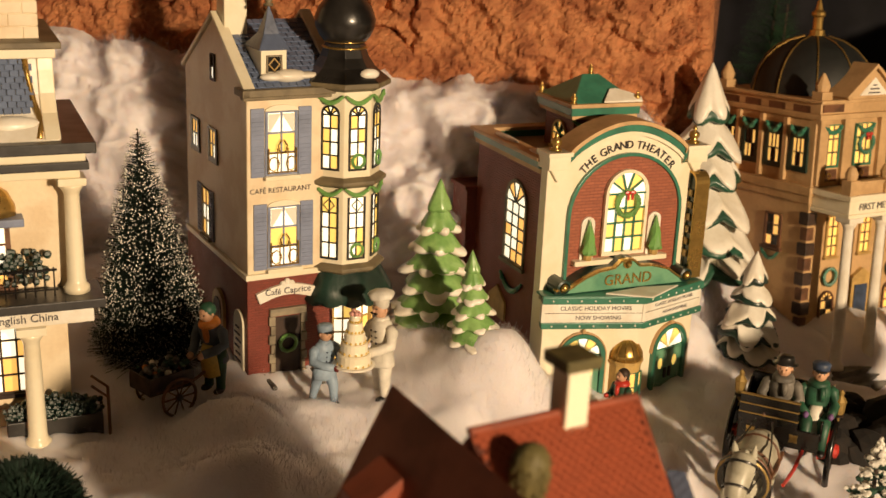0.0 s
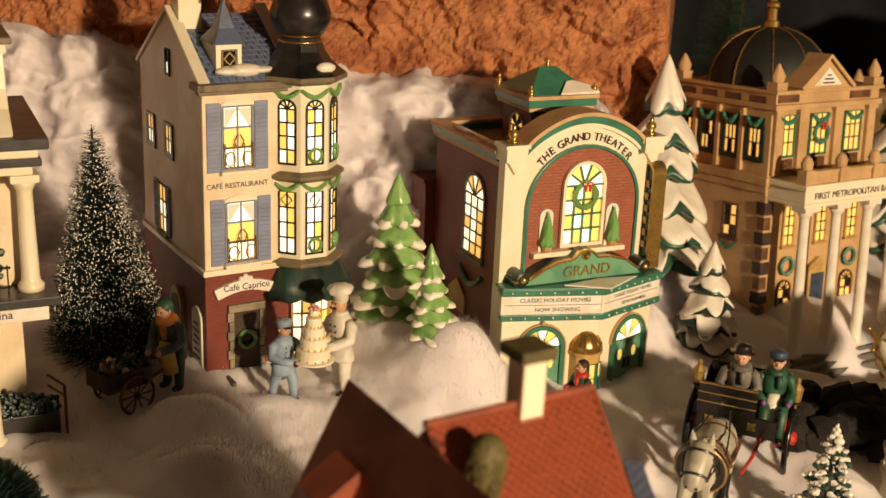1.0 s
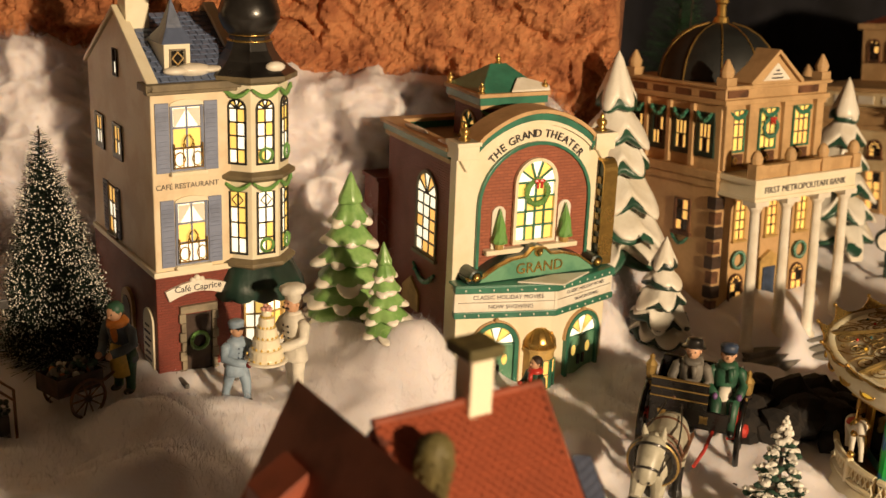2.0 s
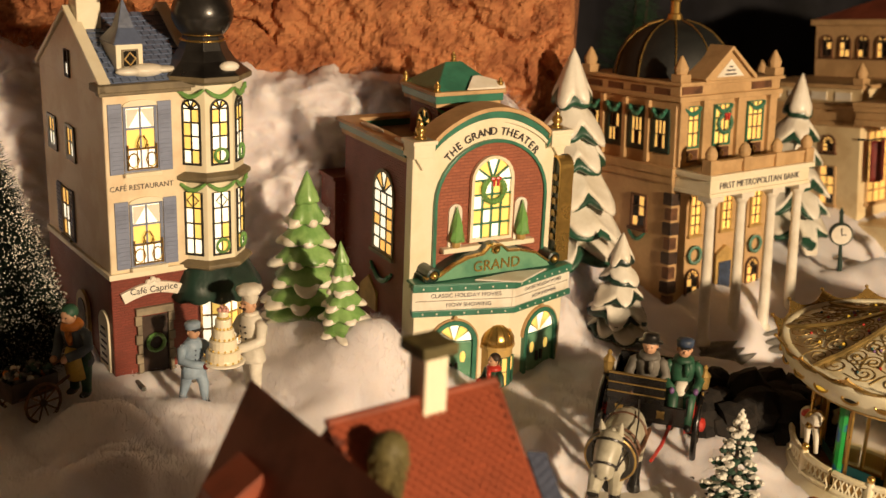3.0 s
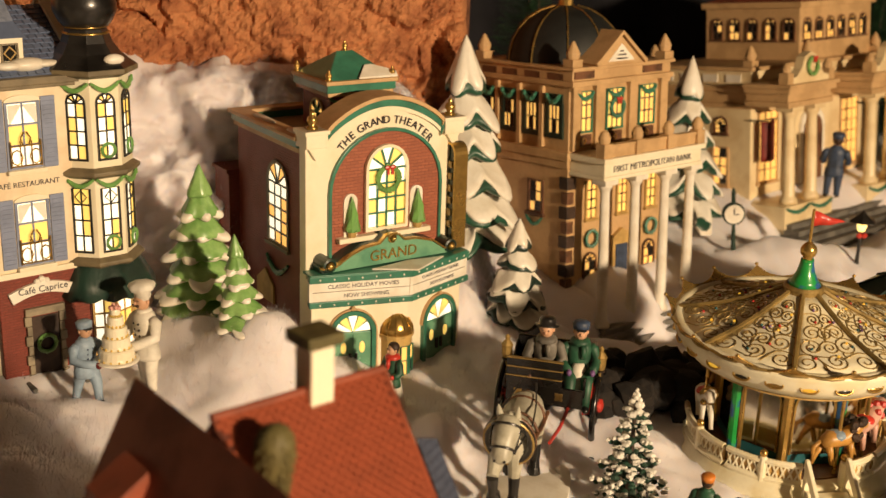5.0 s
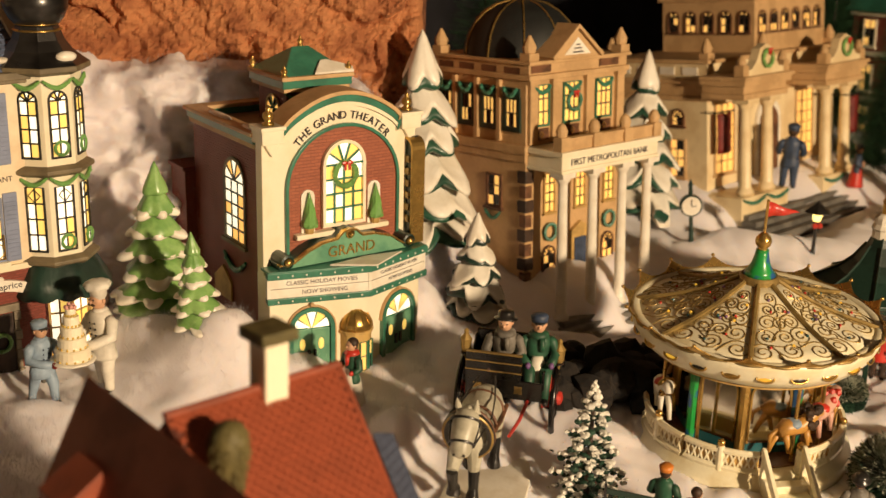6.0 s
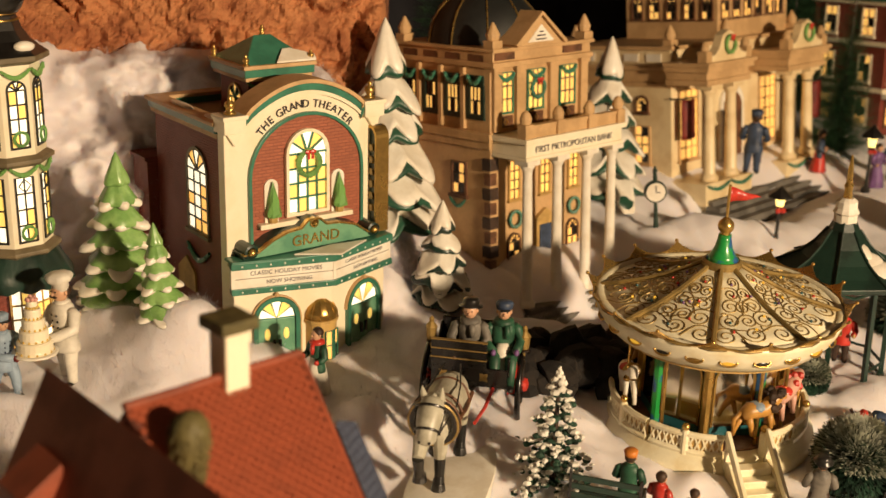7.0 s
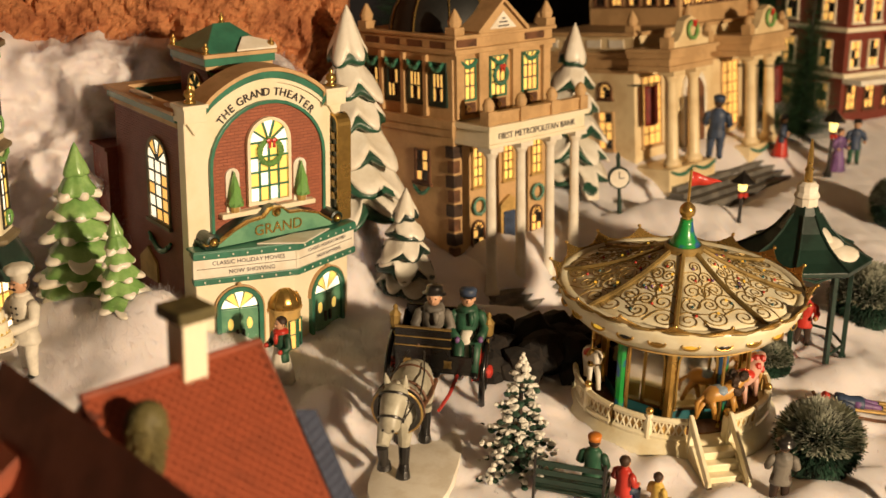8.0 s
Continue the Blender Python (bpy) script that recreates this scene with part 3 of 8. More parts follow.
    slab(bm, [(A[0] - 0.004, A[1] - 0.006), (P[0], P[1] - 0.0085), (B[0] + 0.004, B[1] - 0.006), (B[0] + 0.003, 0.0), (A[0] - 0.003, 0.0)], 0.0955, 0.0975)
    part("marquee_deck", bm, GREEN, t, bevel=0.0006)
    bm = bm_new()
    slab(bm, [(0.05, -0.026), (0.085, -0.047), (0.125, -0.025), (0.09, -0.020)], 0.0975, 0.0990)
    part("marquee_snow", bm, SNOWWHITE, t, bevel=0.001)
    ped = [(0.008, 0.0975), (0.140, 0.0975), (0.142, 0.104), (0.130, 0.1045), (0.118, 0.113), (0.100, 0.118), (0.088, 0.1185), (0.082, 0.124), (0.075, 0.1255), (0.068, 0.124), (0.062, 0.1185), (0.048, 0.117), (0.034, 0.112), (0.020, 0.104), (0.006, 0.1035)]
    bm = bm_new()
    prism(bm, ped, -0.016, 0.0)
    pd = part("pediment", bm, DARKGREEN, t, "green scrolled pediment board over the marquee", bevel=0.0006)
    bm = bm_new()
    prism(bm, [(0.075 + (x - 0.075) * 0.94, 0.0985 + (z - 0.0975) * 0.88) for x, z in ped], -0.0175, -0.015)
    part("pediment_face", bm, PALEGREEN, pd, "pale green face")
    bm = bm_new()
    band(bm, (ped[2:] + [])[::-1], -0.0016, -0.0195, -0.0145)
    part("gilt_edge", bm, GOLD, pd, "gilt edge")
    lettering("GRAND", 0.0135, pd, GOLD, pose(0.077, -0.0182, 0.1065))
    for x, z, r in ((0.014, 0.1045, 0.0062), (0.075, 0.1205, 0.0042), (0.136, 0.1045, 0.0062)):
        bm = bm_new()
        lathe(bm, [(r, 0), (r, 0.020), (r * 0.72, 0.0208), (r * 0.62, 0.0195), (r * 0.3, 0.0195), (r * 0.28, 0.0215), (0.0002, 0.022)], 16, pose(x, 0.001, z, 90, 0, 0))
        part("rosette", bm, GOLD if r < 0.005 else DARKGREEN, pd, smooth=False)
        bm = bm_new()
        lathe(bm, [(r * 0.68, 0), (r * 0.4, 0.0022), (0.0002, 0.0032)], 14, pose(x, -0.0195, z, 90, 0, 0))
        part("rosette_boss", bm, GOLD, pd, smooth=True)
    # doors and booth
    for (p, q), x, w in (((A, P), 0.036, 0.033), ((P, B), 0.041, 0.038)):
        m, ln = face(p, q)
        d = part_door(t, m @ pose(x, -0.0005, -0.008), w, 0.066)
    m, ln = face(A, P)
    booth = thing_part("ticket_booth", t, pose(P[0] - 0.008, P[1] + 0.006, -0.008) @ Matrix.Diagonal((0.88, 0.88, 0.94, 1)))
    bm = bm_new()
    lathe(bm, [(0.0165, 0), (0.0165, 0.045), (0.0185, 0.046), (0.0185, 0.0485), (0.016, 0.049)], 12)
    part("booth_wall", bm, OCHRE, booth, "gilded booth wall")
    bm = bm_new()
    lathe(bm, [(0.0172, 0.049), (0.0165, 0.055), (0.0125, 0.062), (0.006, 0.0665), (0.0012, 0.068), (0.001, 0.071), (0.0016, 0.0725), (0.0002, 0.074)], 20)
    part("booth_dome", bm, GOLD, booth, "shiny gold ribbed dome", smooth=True)
    for k in range(12):
        a = 2 * math.pi * k / 12
        bm = bm_new()
        tube(bm, [((r + 0.0003) * math.cos(a), (r + 0.0003) * math.sin(a), z) for r, z in ((0.0172, 0.049), (0.0165, 0.055), (0.0125, 0.062), (0.006, 0.0665))], 0.0006, 5)
        part("rib", bm, GOLD, booth)
    for a in (-125, -90, -55):
        window(booth, Matrix.Rotation(math.radians(a + 90), 4, "Z") @ pose(0, -0.0162, 0.010), 0.0065, 0.028, 1, 2, GREEN, pane_mats=(WIN_AMBER, WIN_DARK), sill=False, frame_w=0.0010)
    # side window, roof, cupola
    side = pose(0.004, 0, 0, 0, 0, -90)
    w = window(t, side @ pose(-0.057, 0, 0.1055), 0.036, 0.072, 3, 5, OLIVE, arched=True, bars=DARKGREEN, pane_mats=(WIN_WHITE, WIN_AMBER), frame_w=0.003, label="tall arched lit side window")
    swag(t, -0.078, -0.036, 0.090, -0.002, 0.012, GREEN, 0.002, at=side)
    bm = bm_new()
    prism(bm, [(-0.10, 0.045), (-0.066, 0.045), (-0.066, 0.062), (-0.083, 0.075), (-0.10, 0.062)], -0.002, 0.002, side)
    part("side_poster", bm, OCHRE, t, "small ochre poster frame on the side wall")
    for nm, mat, z0, z1, o in (("cornice_low", TAN, 0.196, 0.2005, 0.003), ("cornice_band", GREEN, 0.2005, 0.207, 0.0045), ("cornice_top", TAN, 0.207, 0.2105, 0.007)):
        bm = bm_new()
        box(bm, 0.004 - o, 0.014, 0.012, D + o, z0, z1)
        box(bm, W - 0.012, W - 0.002 + o, 0.012, D + o, z0, z1)
        box(bm, 0.0141, W - 0.0121, D - 0.008, D + o, z0, z1)
        part(nm, bm, mat, t, bevel=0.0006)
    bm = bm_new()
    box(bm, 0.015, W - 0.013, 0.013, D - 0.009, 0.1985, 0.2015)
    part("flat_roof", bm, OLIVE, t, "dark flat roof deck")
    for x, y, l in ((0.004, 0.09, 0.045), (0.004, 0.03, 0.03), (0.10, 0.135, 0.05)):
        bm = bm_new()
        ball(bm, (x + 0.003, y, 0.2105), 0.5, 10, (0.009, l, 0.005))
        part("roof_snow", bm, SNOWWHITE, t, smooth=True)
    cx, cy, hx, hy = 0.081, 0.079, 0.036, 0.034
    cup = thing_part("cupola", t, pose(cx, cy, 0.2))
    bm = bm_new()
    box(bm, -hx + 0.008, hx - 0.008, -hy + 0.008, hy - 0.008, 0, 0.034)
    part("cupola_wall", bm, DARKBRICK, cup)
    for nm, mat, z0, z1, o in (("eave_low", TAN, 0.033, 0.0365, 0.003), ("eave_band", GREEN, 0.0365, 0.0435, 0.0015), ("eave_top", TAN, 0.0435, 0.047, 0.0)):
        bm = bm_new()
        box(bm, -hx + o, hx - o, -hy + o, hy - o, z0, z1)
        part(nm, bm, mat, cup, bevel=0.0006)
    bm = bm_new()
    vs = [bm.verts.new(p) for p in ((-hx + .003, -hy + .003, .047), (hx - .003, -hy + .003, .047), (hx - .003, hy - .003, .047), (-hx + .003, hy - .003, .047), (-0.008, 0, .068), (0.008, 0, .068))]
    for f in ((0, 1, 5, 4), (1, 2, 5), (2, 3, 4, 5), (3, 0, 4), (3, 2, 1, 0)):
        bm.faces.new([vs[i] for i in f])
    part("hip_roof", bm, GREEN, cup, "green hipped roof", bevel=0.0008)
    bm = bm_new()
    slab(bm, [(-0.004, -0.0335), (0.036, -0.0335), (0.037, -0.028), (0.028, -0.024), (0.016, -0.019), (0.009, -0.0195), (0.002, -0.027)], 0, 0.0018)
    for v in bm.verts:
        v.co.z += 0.0475 + (v.co.y + 0.033) * 0.021 / 0.033
    part("roof_snow", bm, SNOWWHITE, cup, "patch of white snow", bevel=0.0008)
    for sx in (-1, 1):
        for sy in (-1, 1):
            finial(cup, pose(sx * (hx - 0.004), sy * (hy - 0.004), 0.047), 0.010)
    finial(cup, pose(0, 0, 0.068), 0.009)
    for x0 in (-0.030, 0.004):
        swag(cup, x0, x0 + 0.026, 0.032, -hy + 0.0068, 0.006, LEAFGREEN, 0.0016)
    window(cup, pose(-hx + 0.008, 0, 0, 0, 0, -90) @ pose(0.002, 0, 0.004), 0.022, 0.022, 2, 1, OCHRE, arched=True, bars=GREEN, pane_mats=(WIN_AMBER, WIN_DARK), frame_w=0.002)
    bm = bm_new()
    box(bm, -0.006, 0.05, D, D + 0.032, -0.02, 0.150)
    box(bm, -0.008, 0.052, D, D + 0.034, 0.150, 0.154)
    part("rear_annexe", bm, DARKBRICK, t, "low brick annexe at the back", bevel=0.0006)


def thing_part(name, parent, at, label=""):
    """A part that groups pieces of its own: a small base mesh that carries them."""
    bm = bm_new()
    lathe(bm, [(0.004, -0.001), (0.004, 0.0)], 8)
    ob = part(name, bm, DARKBROWN, parent, label, at=at)
    return ob


def part_door(parent, at, w, h):
    """A pair of pale green leaves under a lit fanlight, in a green arched surround."""
    o = arch(-w / 2, w / 2, 0, h, 14)
    bm = bm_new()
    band(bm, o[1:] + [o[0]], -0.0038, -0.0035, 0.001)
    d = part("door", bm, GREEN, parent, "pale green double door under a lit fanlight", at=at)
    bm = bm_new()
    band(bm, [(x * 1.0, z) for x, z in arch(-w / 2 - 0.0042, w / 2 + 0.0042, 0, h + 0.0042, 14)][1:], -0.0012, -0.0025, 0.001)
    ball(bm, (0, -0.002, h + 0.006), 0.0022, 8)
    part("surround", bm, TAN, d)
    top = h - w / 2
    for s in (-1, 1):
        bm = bm_new()
        box(bm, min(0, s * w / 2), max(0, s * w / 2) - 0.0003 * (s < 0), -0.0012, 0.0008, 0, top)
        lf = part("leaf", bm, PALEGREEN, d, bevel=0.0004)
        bm = bm_new()
        ball(bm, (s * w * 0.25, -0.0012, top * 0.72), 0.5, 10, (w * 0.16, 0.0016, top * 0.22))
        part("oval_light", bm, WIN_YELLOW, d, "lit oval light", smooth=True)
        bm = bm_new()
        box(bm, s * w * 0.08 - 0.0013, s * w * 0.08 + 0.0013, -0.0032, -0.0008, top * 0.42, top * 0.62)
        part("door_handle", bm, BLACK, d, bevel=0.0004)
    for k in range(5):
        a0, a1 = math.pi * k / 5 + 0.05, math.pi * (k + 1) / 5 - 0.05
        bm = bm_new()
        prism(bm, [(0.001 * math.cos((a0 + a1) / 2), top + 0.001)] + [((w / 2 - 0.001) * math.cos(a0 + (a1 - a0) * q / 3), top + 0.0008 + (w / 2 - 0.001) * math.sin(a0 + (a1 - a0) * q / 3)) for q in range(4)], -0.0008, 0.0006)
        part("fan_pane", bm, WIN_WHITE if k % 2 == 0 else WIN_YELLOW, d)
    bm = bm_new()
    prism(bm, o, -0.0003, 0.0003)
    part("fan_backing", bm, GREEN, d)
    bm = bm_new()
    box(bm, -w / 2 - 0.002, w / 2 + 0.002, -0.012, 0.002, -0.006, 0.0)
    part("threshold", bm, BROWN, d, "red-brown threshold")
    return d


build_theatre()


# ---- the cafe ----
def shutter(parent, at, w, h, mat):
    bm = bm_new()
    box(bm, -w / 2, w / 2, -0.0016, 0.0006, 0, h)
    s = part("shutter", bm, mat, parent, "blue louvred shutter", at=at, bevel=0.0004)
    bm = bm_new()
    n = max(6, int(h / 0.0036))
    for part_z0, part_z1 in ((0.04, 0.48), (0.52, 0.96)):
        k = n // 2
        for i in range(k):
            z = h * (part_z0 + (part_z1 - part_z0) * (i + 0.5) / k)
            box(bm, -w * 0.36, w * 0.36, -0.0024, -0.0012, z - h * 0.008, z + h * 0.008)
    part("louvres", bm, mat, s)
    return s


def french_window(parent, at):
    """A lit window with draped curtains, an arched head, a gilt balconette and two shutters."""
    w = window(parent, at, 0.0235, 0.050, 2, 3, SHUTTER, pattern=["00", "11", "00"], frame_w=0.0024, sill=False, label="tall lit window with draped curtains and gilt balconette")
    bm = bm_new()
    prism(bm, [(-0.0145, 0.0515), (0.0145, 0.0515)] + [(0.0145 * math.cos(math.pi * i / 8), 0.0515 + 0.005 * math.sin(math.pi * i / 8)) for i in range(1, 8)], -0.0022, 0.0006)
    part("head", bm, CREAM, w, "cream arched head")
    for s in (-1, 1):
        bm = bm_new()
        prism(bm, [(0, 0.049), (s * 0.011, 0.049), (s * 0.011, 0.032)][::s], -0.0009, -0.0005)
        part("curtain", bm, SNOWWHITE, w, "white draped curtain")
        shutter(w, pose(s * 0.0205, 0, -0.003), 0.0115, 0.057, SHUTTER)
    bm = bm_new()
    tube(bm, [(-0.012, -0.004, 0.017), (0.012, -0.004, 0.017)], 0.0007, 6)
    tube(bm, [(-0.012, -0.004, 0.001), (0.012, -0.004, 0.001)], 0.0007, 6)
    for x in (-0.012, -0.0045, 0.0045, 0.012):
        tube(bm, [(x, -0.004, 0), (x, -0.004, 0.021)], 0.0006, 5)
    for s in (-1, 1):
        tube(bm, [(s * 0.0075 + 0.0045 * math.cos(a), -0.004, 0.008 + 0.006 * math.sin(a)) for a in (k * 0.785 for k in range(8))], 0.0006, 5, closed=True)
        tube(bm, [(s * 0.0022, -0.004, 0.017), (s * 0.004, -0.004, 0.023), (s * 0.001, -0.004, 0.028)], 0.0007, 5)
    part("balconette", bm, GOLD, w, "gilt scrolled balconette")
    bm = bm_new()
    box(bm, -0.0155, 0.0155, -0.006, 0.0006, -0.0055, -0.002)
    part("sill", bm, CREAM, w, bevel=0.0006)
    return w


DARKSLATE = material("dark_slate_glaze", (0.085, 0.11, 0.18), 0.42, 0.18, 50, 300, 0.3, coat=0.15)
DOORSTONE = material("door_stone", (0.30, 0.25, 0.17), 0.6, 0.2, 40, 250, 0.35)


def build_cafe():
    t = thing("cafe", pose(-0.135, 0.915, 0.0, 0, -0.8, 30), "plastered ceramic cafe with blue slate roof and black onion tower", "model building", "lit village buildings")
    x0, x1, D = -0.024, 0.062, 0.165
    bm = bm_new()
    box(bm, x0, x1, 0, D, 0.094, 0.246)
    part("wall", bm, PLASTER, t, "warm cream plastered upper walls", bevel=0.0012)
    bm = bm_new()
    box(bm, x0 - 0.001, x1 + 0.001, -0.0012, D + 0.001, -0.03, 0.090)
    part("brick_base", bm, DARKBRICK, t, "red moulded brick ground floor", bevel=0.0008)
    bm = bm_new()
    box(bm, x0 - 0.0025, x1, -0.0028, D, 0.0895, 0.0945)
    part("string_course", bm, CREAM, t, bevel=0.0008)
    R, e = 0.298, 0.248
    # gables with raised edges, roof and slates
    for x in (x0, x1 - 0.006):
        bm = bm_new()
        m = pose(x + 0.006, 0, 0, 0, 0, 90)
        prism(bm, [(0, 0.245), (D, 0.245), (D / 2, R - 0.002)], 0, 0.006, m)
        part("gable", bm, PLASTER, t)
        bm = bm_new()
        band(bm, [(-0.004, 0.243), (D / 2, R + 0.001), (D + 0.004, 0.243)], 0.004, -0.002, 0.008, m)
        part("gable_coping", bm, CREAM, t, "cream gable coping", bevel=0.0008)
    bm = bm_new()
    prism(bm, [(-0.004, 0.2465), (D / 2, R - 0.0045), (D + 0.004, 0.2465)], -x1 + 0.006, -x0 - 0.0062, pose(0, 0, 0, 0, 0, 90))
    part("roof", bm, BLUE, t, "blue slate roof")
    rise = Vector((0, D / 2 + 0.004, R - 0.251))
    courses(t, "slate", BLUE, (x0 + 0.007, -0.004, 0.2468), (1, 0, 0), rise, 11, 15, 0.0068, rise.length / 15, 0.0009)
    bm = bm_new()
    box(bm, x0 - 0.005, x1, -0.0075, 0.004, 0.2445, 0.2505)
    box(bm, x0 - 0.004, x1, -0.005, 0.004, 0.2415, 0.2445)
    box(bm, x0 - 0.0055, x0 + 0.001, -0.0075, 0.014, 0.2445, 0.2505)
    part("eave", bm, OLIVE, t, "olive grey eaves moulding", bevel=0.0008)
    bm = bm_new()
    box(bm, x0 + 0.004, x0 + 0.024, 0.064, 0.084, 0.275, 0.345)
    box(bm, x0 + 0.002, x0 + 0.026, 0.062, 0.086, 0.345, 0.350)
    part("chimney", bm, CREAM, t, "cream chimney", bevel=0.0008)
    # dormer with a spire
    d = thing_part("dormer", t, pose(0.004, 0.020, 0.257))
    bm = bm_new()
    box(bm, -0.011, 0.011, -0.008, 0.03, -0.003, 0.022)
    part("dormer_wall", bm, CREAM, d, bevel=0.0006)
    bm = bm_new()
    v = [bm.verts.new(p) for p in ((-0.0135, -0.0105, 0.022), (0.0135, -0.0105, 0.022), (0.0135, 0.026, 0.022), (-0.0135, 0.026, 0.022))]
    k = [bm.verts.new(p) for p in ((-0.007, -0.003, 0.034), (0.007, -0.003, 0.034), (0.007, 0.012, 0.034), (-0.007, 0.012, 0.034))]
    tip = bm.verts.new((0, 0.004, 0.058))
    for i in range(4):
        bm.faces.new((v[i], v[(i + 1) % 4], k[(i + 1) % 4], k[i]))
        bm.faces.new((k[i], k[(i + 1) % 4], tip))
    bm.faces.new(v[::-1])
    part("spire", bm, DARKSLATE, d, "blue flared spire", bevel=0.0005)
    finial(d, pose(0, 0.004, 0.056), 0.013, OLIVE)
    w = window(d, pose(0, -0.008, 0.004), 0.011, 0.013, 1, 1, OLIVE, pane_mats=(WIN_DARK,), frame_w=0.0015, sill=False, label="small lit dormer window with diamond bars")
    bm = bm_new()
    tube(bm, [(0, -0.0012, 0.0015), (0.0045, -0.0012, 0.0065), (0, -0.0012, 0.0115), (-0.0045, -0.0012, 0.0065)], 0.0008, 5, closed=True)
    part("diamond_bar", bm, OCHRE, w)
    bm = bm_new()
    for cx, cy, r, s in ((-0.002, -0.012, 0.5, (0.024, 0.012, 0.007)), (0.012, -0.010, 0.5, (0.032, 0.015, 0.011)), (0.026, -0.010, 0.5, (0.024, 0.013, 0.006))):
        ball(bm, (cx, cy, 0.001), r, 12, s)
    part("roof_snow", bm, SNOWWHITE, d, "white snow lying at the dormer", smooth=True)
    # front windows, lettering, sign, door
    french_window(t, pose(0.0055, 0, 0.1805))
    french_window(t, pose(0.0075, 0, 0.1005))
    lettering("CAFÉ RESTAURANT", 0.0061, t, INK, pose(0.0050, -0.0004, 0.1655))
    sg = [(-0.025 + 0.05 * i / 10, 0.006 * math.sin(math.pi * i / 10)) for i in range(11)]
    bm = bm_new()
    band(bm, sg, 0.0095, -0.004, 0.0)
    s = part("name_board", bm, SNOWWHITE, t, "curved white name board over the door", at=pose(0.010, -0.001, 0.0685), bevel=0.0006)
    bm = bm_new()
    for x in (-0.004, 0, 0.004):
        ball(bm, (x, -0.002, 0.0155 + 0.002 * (x == 0)), 0.0028, 8)
    part("crest", bm, SNOWWHITE, s)
    lettering("Café Caprice", 0.0078, s, INK, pose(0, -0.0042, 0.0097))
    dr = thing_part("door", t, pose(0.0105, -0.0012, -0.012), "dark door with a green wreath in a stone surround")
    bm = bm_new()
    box(bm, -0.0115, 0.0115, -0.0008, 0.002, 0, 0.066)
    part("leaf", bm, DARKBROWN, dr)
    for sx in (-1, 1):
        for k in range(8):
            w = 0.0058 if k % 2 else 0.0042
            bm = bm_new()
            box(bm, min(sx * 0.0115, sx * (0.0115 + w)), max(sx * 0.0115, sx * (0.0115 + w)), -0.0035, 0.001, k * 0.0085, k * 0.0085 + 0.0081)
            part("stone", bm, DOORSTONE, dr, bevel=0.0005)
    bm = bm_new()
    box(bm, -0.0165, 0.0165, -0.004, 0.001, 0.068, 0.0745)
    part("lintel", bm, DOORSTONE, dr, "grey-brown stone lintel", bevel=0.0005)
    wreath(dr, pose(0, -0.003, 0.042), 0.0072, bow=False)
    bm = bm_new()
    for k, (a, b) in enumerate(((0.028, 0.012), (0.022, 0.006))):
        box(bm, -0.020, 0.020, -a, 0.001, 0.001 - 0.006 * k, 0.007 - 0.006 * k)
    box(bm, -0.024, -0.020, -0.03, 0.001, -0.006, 0.016)
    box(bm, 0.020, 0.024, -0.03, 0.001, -0.006, 0.016)
    part("steps", bm, STONE, dr, bevel=0.0008)
    # side wall
    side = pose(x0, 0, 0, 0, 0, -90)
    for v, z in ((0.135, 0.176), (0.085, 0.176)):
        window(t, side @ pose(-v, 0, z), 0.015, 0.024, 2, 2, BLACK, pane_mats=(WIN_WHITE, WIN_AMBER), frame_w=0.0045, sill=False, label="small lit side window in a dark rough frame")
    window(t, side @ pose(-0.0825, 0, 0.246), 0.007, 0.020, 1, 2, DARKBROWN, pane_mats=(WIN_WHITE, WIN_DARK), pattern=["1", "0"], frame_w=0.0022, sill=False)
    w3 = window(t, side @ pose(-0.107, 0, 0.100), 0.018, 0.042, 2, 3, OLIVE, pane_mats=(WIN_WHITE, WIN_AMBER), frame_w=0.0025)
    shutter(w3, pose(-0.018, 0, -0.002), 0.012, 0.046, SHUTTER)
    shutter(w3, pose(0.016, 0, -0.002), 0.009, 0.046, SHUTTER)
    bm = bm_new()
    prism(bm, arch(-0.030, -0.006, 0.0, 0.058, 10), -0.003, 0.001, side)
    m = part("menu_board", bm, CREAM, t, "cream menu board leaning on the brick", bevel=0.0006)
    bm = bm_new()
    for k in range(6):
        box(bm, -0.026 + 0.003 * (k % 2), -0.010 - 0.002 * (k % 3), -0.0036, -0.0028, 0.012 + k * 0.006, 0.0135 + k * 0.006, side)
    part("writing_bars", bm, INK, m)
    bm = bm_new()
    prism(bm, arch(-0.085, -0.055, 0.0, 0.060, 10), -0.004, 0.001, side)
    part("side_door_surround", bm, OCHRE, t, "ochre arched side door surround")
    bm = bm_new()
    prism(bm, arch(-0.080, -0.060, 0.0, 0.053, 10), -0.0046, -0.003, side)
    part("side_door", bm, DARKBROWN, t)
    # the corner tower: eight sides
    tw = thing_part("tower", t, pose(0.068, 0.016, 0))
    rot8 = math.radians(22.5)

    def octa(r, z, turn=rot8):
        return [(r * math.cos(turn + math.pi / 4 * i), r * math.sin(turn + math.pi / 4 * i)) for i in range(8)]

    def oct_part(nm, prof, mat, label="", bev=0.0006):
        bm = bm_new()
        lathe(bm, prof, 8, Matrix.Rotation(rot8, 4, "Z"))
        return part(nm, bm, mat, tw, label, bevel=bev)
    oct_part("tower_wall", [(0.0315, 0.094), (0.0315, 0.250)], CREAM, "cream eight-sided tower wall")
    oct_part("tower_base", [(0.026, -0.02), (0.026, 0.094)], DARKBRICK)
